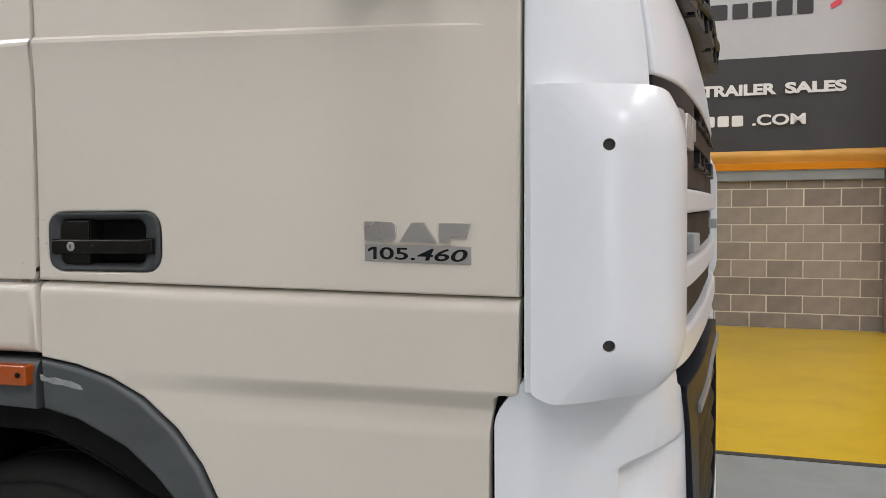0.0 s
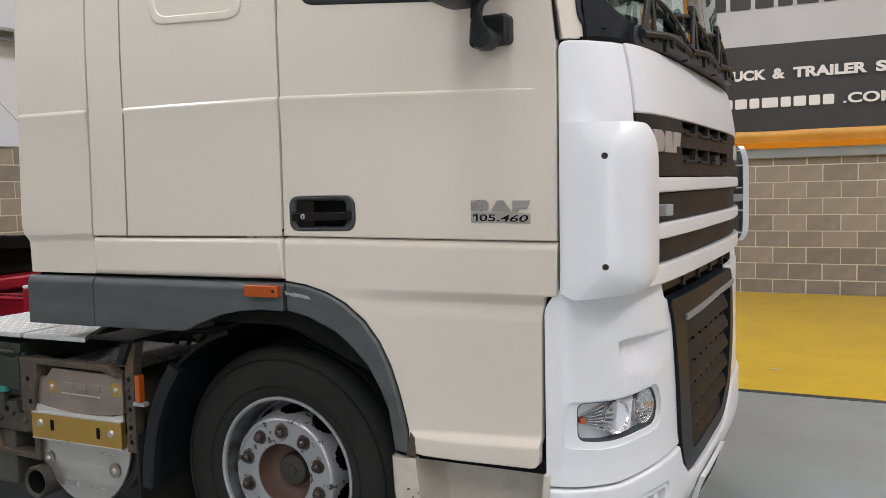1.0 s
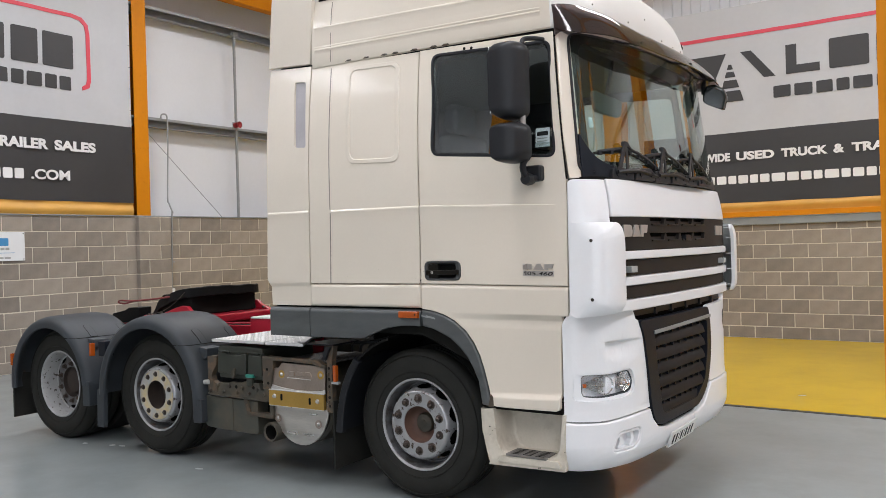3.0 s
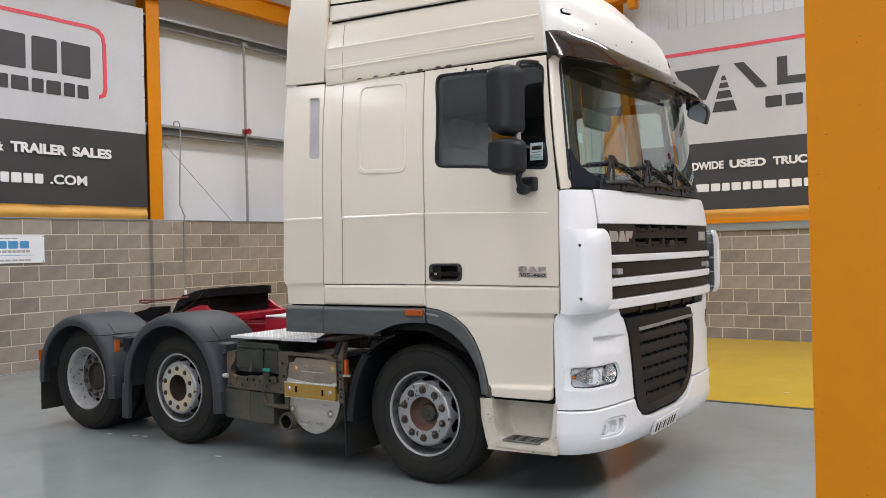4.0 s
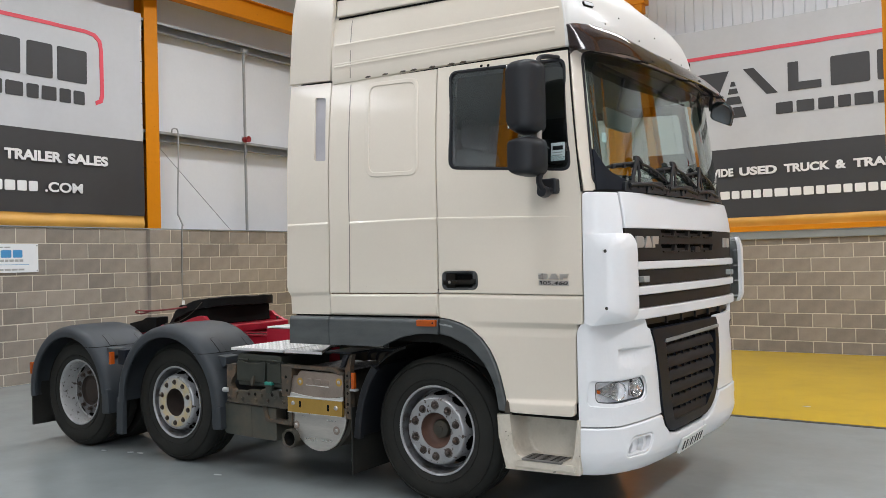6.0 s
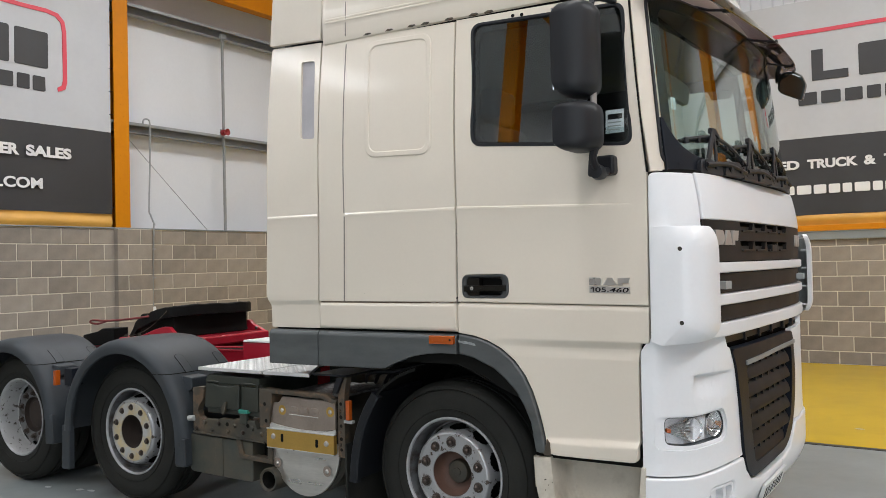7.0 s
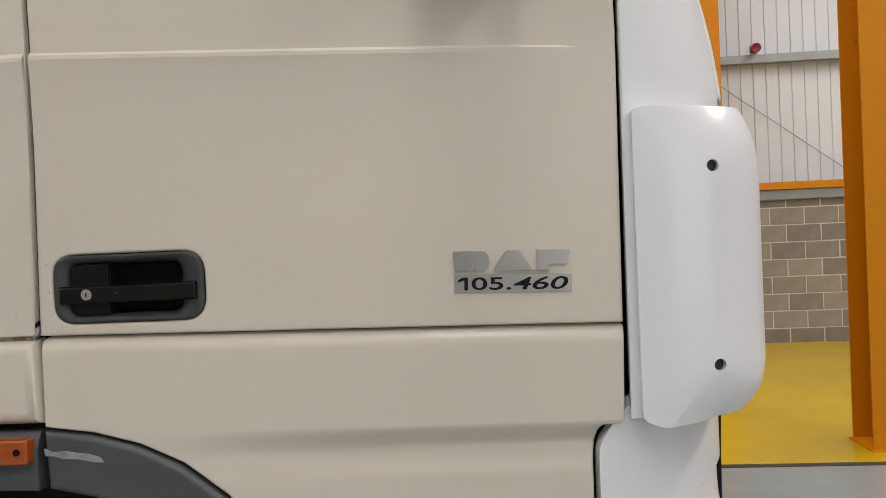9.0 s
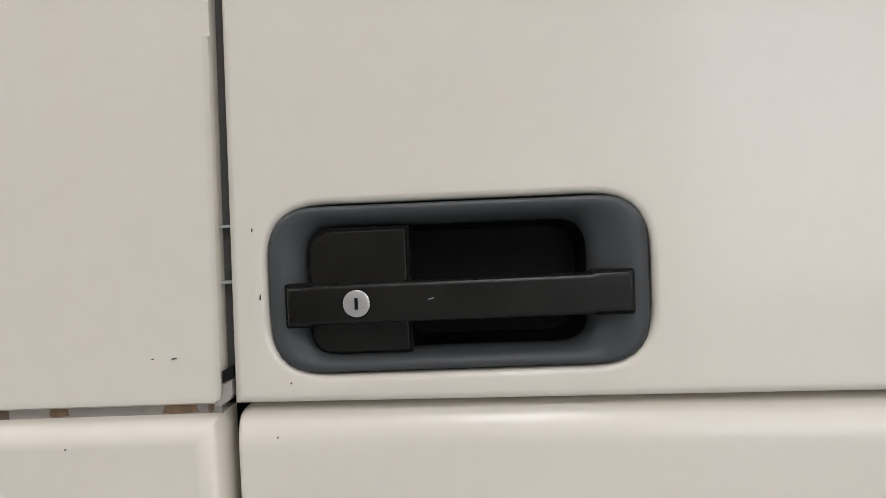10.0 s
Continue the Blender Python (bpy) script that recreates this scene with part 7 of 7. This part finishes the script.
# the front plate is cut off aslant behind its outer corner
for x0, x1, slope in ((-1.842, -1.294, 0.0), (-1.276, -0.908, 0.82)):
    ends = [(x0, 0.03), (x1, 0.03), (x1 - 0.03 * slope, 0.06), (x1 - 0.35 * slope, 0.46), (x1 - 0.40 * slope, 0.80), (x0, 0.80)] if slope else [(x0, 0.03), (x1, 0.03), (x1, 0.80), (x0, 0.80)]
    part("plate", slab(ends, (), 0.980, 1.0, lambda u, d, v: (u, v, d), (), (), 0.003), DECK_BASE, plat)
    lug = bmesh.new()
    for i in range(int((x1 - x0) / 0.038)):
        for j in range(19):
            cx, cy = x0 + 0.02 + 0.038 * i, 0.06 + 0.038 * j
            if cx + 0.02 > x1 - slope * min(cy - 0.03, 0.42):
                continue
            a = radians(45 if (i + j) % 2 else -45)
            c, s = math.cos(a) * 0.018, math.sin(a) * 0.018
            px, py = -s * 0.42, c * 0.42
            base = [lug.verts.new((cx + sx, cy + sy, 0.9998)) for sx, sy in ((c, s), (px, py), (-c, -s), (-px, -py))]
            tip = lug.verts.new((cx, cy, 1.0040))
            for k in range(4):
                lug.faces.new((base[k], base[(k + 1) % 4], tip))
    tagged(part("chequer_pattern", lug, DECK, plat), kind="stuff")
part("plate_support", box(-1.296, -1.215, 0.045, 0.70, 0.972, 0.992, 0.003), GRIME, plat, "grey end of the deck support")
part("end_plate", box(-0.90, -0.655, 0.05, 0.34, 0.992, 1.004, 0.003), BLACK, plat, "black end plate")

bat = new("battery_box")
bat.parent = truck
tagged(bat, "dirty dark plastic battery box in a steel tray")
part("box_body", box(-1.805, -1.325, 0.06, 0.60, 0.705, 0.925, 0.016, 3), BATTERY, bat)
part("box_lid", slab(round_poly([(-1.775, 0.955), (-1.325, 0.948), (-1.325, 0.905), (-1.80, 0.905)], 0.012, 3), (), 0.046, 0.62, plain, (), (), 0.012, 3), BATTERY, bat)
part("box_panel", slab(round_poly([(-1.80, 0.745), (-1.50, 0.742), (-1.492, 0.898), (-1.52, 0.902), (-1.56, 0.888), (-1.70, 0.890), (-1.73, 0.903), (-1.792, 0.902)], 0.012, 3), (), 0.040, 0.065, plain, (), (), 0.008, 3), BATTERY, bat, "ribbed front of the battery box")
part("box_panel", slab(round_poly([(-1.478, 0.742), (-1.335, 0.742), (-1.335, 0.900), (-1.36, 0.888), (-1.43, 0.888), (-1.470, 0.898)], 0.010, 3), (), 0.043, 0.065, plain, (), (), 0.008, 3), BATTERY, bat)
for x in (-1.71, -1.40):
    part("lid_handle", tube([(x - 0.05, 0.036, 0.905), (x - 0.045, 0.026, 0.915), (x + 0.045, 0.026, 0.914), (x + 0.05, 0.036, 0.904)], 0.006, 6, 3), BATTERY, bat)
part("green_clip", box(-1.49, -1.415, 0.028, 0.06, 0.728, 0.752, 0.004), material("green_clip_plastic", (0.03, 0.22, 0.17), 0.5), bat, "green cable clip")
part("clip_foot", box(-1.485, -1.425, 0.032, 0.06, 0.665, 0.726, 0.006), BATTERY, bat)
part("hook", slab(round_poly([(-1.645, 0.745), (-1.615, 0.790), (-1.600, 0.790), (-1.612, 0.725), (-1.635, 0.705)], 0.006, 2), (), 0.03, 0.045, plain, (), (), 0.003), GRIME, bat)
# steel tray: a hooked end post and an uneven front with bolts
part("tray_end", slab([(-1.905, 0.60), (-1.905, 0.862), (-1.855, 0.872), (-1.80, 0.874), (-1.812, 0.79), (-1.845, 0.755), (-1.862, 0.72), (-1.845, 0.68), (-1.80, 0.658), (-1.80, 0.60)], (), 0.036, 0.08, plain, (), (), 0.005), BROWN, bat, "rusty hooked end of the tray")
part("tray_front", slab([(-1.905, 0.575), (-1.28, 0.560), (-1.275, 0.640), (-1.345, 0.640), (-1.365, 0.690), (-1.45, 0.684), (-1.46, 0.696), (-1.53, 0.692), (-1.54, 0.680), (-1.66, 0.684), (-1.68, 0.672), (-1.80, 0.668), (-1.82, 0.640), (-1.905, 0.625)], (), 0.040, 0.075, plain, (), (), 0.005), GRIME, bat, "grimy steel tray")
part("tray_rail", slab([(-1.905, 0.575), (-1.28, 0.560), (-1.28, 0.572), (-1.905, 0.588)], (), 0.034, 0.05, plain, (), (), 0.002), GRIME, bat)
dice = random.Random(11)
for k in range(9):
    x, z = -1.875 + 0.07 * k + dice.uniform(-0.01, 0.01), 0.605 + 0.045 * (k % 2) + dice.uniform(-0.008, 0.008)
    part("tray_bolt", lathe([(0, 0.026), (0.010, 0.026), (0.013, 0.030), (0.015, 0.041)], 6, (x, 0, z)), GRIME if k % 3 else NUT, bat)
for x, z in ((-1.60, 0.650), (-1.42, 0.655)):
    part("tray_hole", lathe([(0, 0.0375), (0.012, 0.0375), (0.014, 0.042)], 12, (x, 0, z)), VOID, bat)
part("lower_tank", slab(round_poly([(-1.968, 0.318), (-1.40, 0.306), (-1.40, 0.555), (-1.968, 0.560)], [0.05, 0.02, 0.01, 0.01], 4), (), 0.055, 0.70, plain, (), (), 0.014, 3), TANK, bat, "dirty grey-green lower tank")
part("tank_band", box(-1.72, -1.655, 0.050, 0.058, 0.315, 0.556, 0.002), TANK, bat)
# brown steel upright beside the battery box, with the open bracket below it
part("bracket_upright", slab([(-1.322, 0.655), (-1.245, 0.655), (-1.235, 0.76), (-1.218, 0.80), (-1.216, 0.884), (-1.322, 0.888)], (), 0.038, 0.13, plain, (), (), 0.005), BROWN, bat, "brown steel upright")
part("upright_foot", slab([(-1.30, 0.56), (-1.245, 0.56), (-1.243, 0.66), (-1.32, 0.66)], (), 0.042, 0.10, plain, (), (), 0.004), GRIME, bat)
for x, z in ((-1.275, 0.80), (-1.265, 0.70)):
    part("bracket_hole", lathe([(0, 0.0365), (0.011, 0.0365), (0.0125, 0.040)], 12, (x, 0, z)), VOID, bat)
part("bracket_side", slab([(-1.535, 0.578), (-1.495, 0.578), (-1.462, 0.472), (-1.478, 0.448), (-1.50, 0.452)], (), 0.042, 0.085, plain, (), (), 0.004), BROWN, bat)
part("bracket_foot", slab([(-1.480, 0.448), (-1.235, 0.440), (-1.235, 0.468), (-1.466, 0.474)], (), 0.040, 0.10, plain, (), (), 0.004), BROWN, bat)
part("bracket_side", box(-1.262, -1.228, 0.042, 0.085, 0.440, 0.56, 0.004), GRIME, bat)
# black sheet as the shade inside the open bracket
part("bracket_shade", box(-1.50, -1.24, 0.16, 0.18, 0.44, 0.58, 0), VOID, bat)

sil = new("silencer")
sil.parent = truck
tagged(sil, "steel silencer with bright heat shields and a yellowed strip")
part("silencer_body", lathe([(0.0, 0.10), (0.27, 0.10), (0.29, 0.12), (0.29, 0.72), (0.0, 0.72)], 40, (-0.985, 0, 0.57)), GRIME, sil)
half = [(-0.983 + 0.265 * math.cos(radians(a)), 0.565 + 0.29 * math.sin(radians(a))) for a in range(180, 361, 9)]
part("lower_shield", slab(half + [(-0.718, 0.60), (-1.248, 0.60)], (), 0.062, 0.074, plain, (), (), 0.003), STEEL, sil, "bright steel half-round shield")
part("upper_shield", slab(round_poly([(-1.245, 0.690), (-1.12, 0.672), (-0.99, 0.664), (-0.86, 0.668), (-0.742, 0.684), (-0.740, 0.838), (-0.83, 0.846), (-1.145, 0.853), (-1.180, 0.812), (-1.220, 0.812)], 0.008, 3), (), 0.056, 0.072, plain, (), (), 0.003), BRONZE, sil, "heat-tinted steel upper shield")
# bright flange with a wavy upper edge over the yellowed strip
part("flange", slab([(-1.254, 0.650), (-0.733, 0.650), (-0.735, 0.686), (-0.80, 0.672), (-0.90, 0.667), (-1.01, 0.666), (-1.124, 0.675), (-1.18, 0.682), (-1.236, 0.691)], (), 0.046, 0.055, plain, (), (), 0.002), FLANGE_STEEL, sil, "bright wavy flange")
part("strip", box(-1.255, -0.732, 0.030, 0.056, 0.546, 0.658, 0.003), BRASS, sil, "yellowed steel strip")
part("strip_edge", box(-1.255, -0.732, 0.0285, 0.05, 0.655, 0.6615, 0.002), FLANGE_STEEL, sil, "bright upper edge of the strip")
part("strip_foot", box(-1.255, -0.732, 0.0285, 0.05, 0.543, 0.548, 0.001), FLANGE_STEEL, sil)
for x, z in ((-1.130, 0.610), (-0.861, 0.601)):
    part("strip_slot", slab(rect(x - 0.010, z - 0.024, x + 0.010, z + 0.024, 0.010, 4), (), 0.0285, 0.034, plain, (), (), 0), VOID, sil)
for x, z in ((-1.200, 0.614), (-0.789, 0.606)):
    part("strip_bolt", lathe([(0, 0.018), (0.012, 0.020), (0.015, 0.026), (0.018, 0.031)], 12, (x, 0, z)), CHROME, sil)
for x, z in ((-1.149, 0.770), (-0.778, 0.785), (-1.195, 0.45), (-0.81, 0.44)):
    part("bolt_dent", lathe([(0, 0.0555), (0.026, 0.0545), (0.031, 0.0565)], 16, (x, 0, z)), BRASS if z > 0.6 else BRONZE, sil)
    part("shield_bolt", lathe([(0, 0.046), (0.007, 0.047), (0.013, 0.053), (0.015, 0.0585)], 12, (x, 0, z)), CHROME, sil)
for k in range(3):
    a = -1.080 + 0.078 * k
    part("badge_block", slab(round_poly([(a, 0.768), (a + 0.064, 0.766), (a + 0.058, 0.796), (a + 0.006, 0.798)], 0.006, 3), (), 0.049, 0.06, plain, (), (), 0.0035), BRONZE, sil)
part("badge_line", slab([(-1.092, 0.746), (-0.868, 0.742), (-0.868, 0.748), (-1.092, 0.752)], (), 0.050, 0.06, plain, (), (), 0.002, 1), CHROME, sil)
# brown bar over the shield, bent down to the post at its end
part("bar", slab([(-1.322, 0.868), (-0.825, 0.862), (-0.80, 0.850), (-0.755, 0.838), (-0.715, 0.842), (-0.715, 0.862), (-0.745, 0.862), (-0.775, 0.880), (-0.80, 0.892), (-1.322, 0.892)], (), 0.036, 0.075, plain, (), (), 0.005), BROWN, sil, "brown steel bar")
part("silencer_cover", slab([(-1.18, 0.15), (-0.74, 0.15), (-0.74, 0.60), (-1.18, 0.60)], (), 0.858, 0.872, lambda u, d, v: (u, v, d + 0.006 * noise.noise(Vector((u * 16, v * 16, 1.0)))), steps(-1.18, -0.74, 0.04), steps(0.15, 0.60, 0.05), 0), GRIT, sil, "grit-covered silencer top")
part("post", slab([(-0.712, 0.535), (-0.662, 0.535), (-0.660, 0.89), (-0.640, 0.99), (-0.700, 0.99), (-0.722, 0.93), (-0.706, 0.885)], (), 0.040, 0.085, plain, (), (), 0.005), BROWN, sil, "rusty perforated post")
part("post_arm", slab([(-0.735, 0.90), (-0.700, 0.90), (-0.655, 0.99), (-0.70, 0.99)], (), 0.02, 0.040, plain, (), (), 0.004), BLACK, sil)
for k, z in enumerate((0.58, 0.64, 0.715, 0.765, 0.84)):
    part("post_hole", lathe([(0, 0.0385), (0.009 + 0.002 * (k % 2), 0.0385), (0.012, 0.042)], 10, (-0.686, 0, z)), VOID, sil)
for z in (0.61, 0.68, 0.80):
    part("post_bolt", lathe([(0, 0.028), (0.009, 0.028), (0.012, 0.041)], 6, (-0.692, 0, z)), BROWN, sil)
part("amber_marker", box(-0.637, -0.611, 0.020, 0.05, 0.754, 0.866, 0.004), AMBER, sil, "amber side marker lamp")
part("marker_bracket", box(-0.66, -0.60, 0.03, 0.06, 0.735, 0.752, 0.003), TRIMGREY, sil)
part("tail_pipe", lathe([(0.052, 0.02), (0.066, 0.012), (0.070, 0.02), (0.070, 0.30), (0.052, 0.30)], 28, (-1.235, 0, 0.350), "y"), GRIME, sil, "sooty exhaust outlet")
part("pipe_bore", lathe([(0, 0.20), (0.053, 0.20), (0.053, 0.02)], 24, (-1.235, 0, 0.350), "y"), VOID, sil)
for k in range(5):
    part("hose", tube([(-0.85 + 0.07 * k, 0.5, 0.90), (-0.70 + 0.06 * k, 0.35 + 0.03 * k, 0.98), (-0.45 + 0.05 * k, 0.4, 1.0 + 0.02 * k), (-0.3, 0.6, 1.05)], 0.012, 6, 4), BLACK, truck, "black hose")


# ---- small things in the hall ----
def wall_sign():
    s = thing("wall_sign", "white company sign with blue bars on the block wall", "sign")
    f = lambda u, d, v: (WX + 0.012 - d, u, v)
    part("board", slab(rect(0.45, 1.611, 2.145, 2.021), (), -0.006, 0.004, f, (), (), 0.001, 1), SIGN, s)
    u = 0.92
    for w in (0.17, 0.17, 0.18, 0.16, 0.17, 0.16):
        part("name_bar", slab(rect(u, 1.825, u + w - 0.02, 1.935, 0.018, 3), (), -0.0075, -0.005, f, (), (), 0), SIGN_BLUE, s)
        u += w
    u = 0.70
    for w in (0.07, 0.075, 0.08, 0.06, 0.07, 0.08, 0.07, 0.10, 0.07, 0.075, 0.06, 0.08, 0.07, 0.06, 0.075, 0.07, 0.07):
        part("line_bar", slab(rect(u, 1.765, u + w - 0.014, 1.80), (), -0.0075, -0.005, f, (), (), 0), TRIMGREY, s)
        u += w
    for v, h, a, b_ in ((1.965, 0.018, 0.95, 1.73), (1.640, 0.026, 0.75, 1.95)):
        u = a
        while u < b_:
            part("small_bar", slab(rect(u, v, u + 0.085, v + h), (), -0.0075, -0.005, f, (), (), 0), TRIMGREY, s)
            u += 0.10
    for a, b_ in ((0.70, 1.30), (1.48, 2.0)):
        part("line_rule", slab(rect(a, 1.722, b_, 1.728), (), -0.0075, -0.005, f, (), (), 0), SIGN_BLUE, s)
    part("small_bar", slab(rect(1.33, 1.715, 1.45, 1.737), (), -0.0075, -0.005, f, (), (), 0), TRIMGREY, s)
    for u, v in ((2.125, 2.0), (2.125, 1.632)):
        part("screw", lathe([(0, 0.026), (0.008, 0.024), (0.008, 0.016)], 8, (WX, u, v), "x"), INK, s)


wall_sign()

pipe = thing("conduit", "grey steel conduit running down to a socket box", "conduit")
part("tube", tube([(WU + 0.01, 4.79, 3.99), (WU + 0.02, 4.80, 4.05), (WU + 0.04, 4.85, 4.065), (WU + 0.04, 4.90, 4.0), (WU + 0.04, 4.90, 3.6), (WU + 0.04, 4.862, 2.66), (WU + 0.10, 4.84, 2.52), (WX + 0.03, 4.70, 2.34), (WX + 0.035, 4.68, 2.25), (WX + 0.035, 4.646, 1.05)], 0.014, 8, 4), GALV, pipe)
part("socket_box", box(WX + 0.002, WX + 0.06, 4.60, 4.69, 0.97, 1.06, 0.006), SIGN, pipe, "pale grey socket box")
for z in (1.5, 1.95):
    part("saddle", box(WX + 0.003, WX + 0.055, 4.63, 4.70, z, z + 0.02, 0.003), GALV, pipe)


def siren(x, y, z, turn, name="alarm_siren"):
    s = thing(name, "small red alarm siren on the wall rail", "siren", "alarm sirens", pose(x, y, z, 0, 0, turn))
    part("body", lathe([(0, 0.0), (0.05, 0.0), (0.055, 0.03), (0.05, 0.07)], 20, (0, -0.08, 0), "y"), SIREN, s)
    part("horn", lathe([(0.03, -0.07), (0.045, -0.10), (0.062, -0.13), (0.055, -0.13), (0.0, -0.08)], 20, (0, -0.02, 0), "y"), SIREN, s)
    part("bracket", box(-0.05, 0.05, -0.02, 0.0, -0.06, 0.06, 0.005), GALV, s)
    return s


siren(WU - 0.03, 6.46, 4.04, 90)
siren(4.28, NY - 0.02, 3.84, 0)
post = thing("wall_post", "slim grey steel post between the wall rails", "post")
part("shaft", box(WU - 0.06, WU - 0.02, 6.49, 6.53, 2.287, 5.80, 0.004), GALV, post)
part("clip", box(WU - 0.06, WU + 0.01, 6.45, 6.57, 5.72, 5.80, 0.006), GALV, post)
for p, q in (((WU - 0.03, 4.50, 3.76), (WU - 0.03, 6.11, 2.295)), ((3.75, NY + 0.10, 3.50), (5.62, NY + 0.10, 2.10))):
    w = thing("tie_rod", "thin dark diagonal tie rod before the cladding", "rod")
    part("rod", tube([p, q], 0.006, 6), GALV, w)


# pale scuffs on the floor beside the wheels
dice = random.Random(5)
for x, y, high in ((-3.46, -0.07, 0.0012), (-3.17, 0.01, 0.0012), (-3.06, 0.03, 0.0012), (-5.2, 1.14, 0.0012), (-1.84, -0.12, 0.0012), (1.444, 4.946, 0.0052)):
    n = dice.randrange(6, 9)
    ring_ = [(x + dice.uniform(0.5, 1) * 0.05 * math.cos(6.283 * k / n), y + dice.uniform(0.4, 1) * 0.028 * math.sin(6.283 * k / n)) for k in range(n)]
    bm = bmesh.new()
    lo = [bm.verts.new((p, q, -0.001)) for p, q in ring_]
    hi = [bm.verts.new((p, q, high)) for p, q in ring_]
    bm.faces.new(hi)
    for k in range(n):
        bm.faces.new((lo[k], lo[(k + 1) % n], hi[(k + 1) % n], hi[k]))
    structure("floor_scuff", bm, SCUFF, "pale scuff on the epoxy floor")
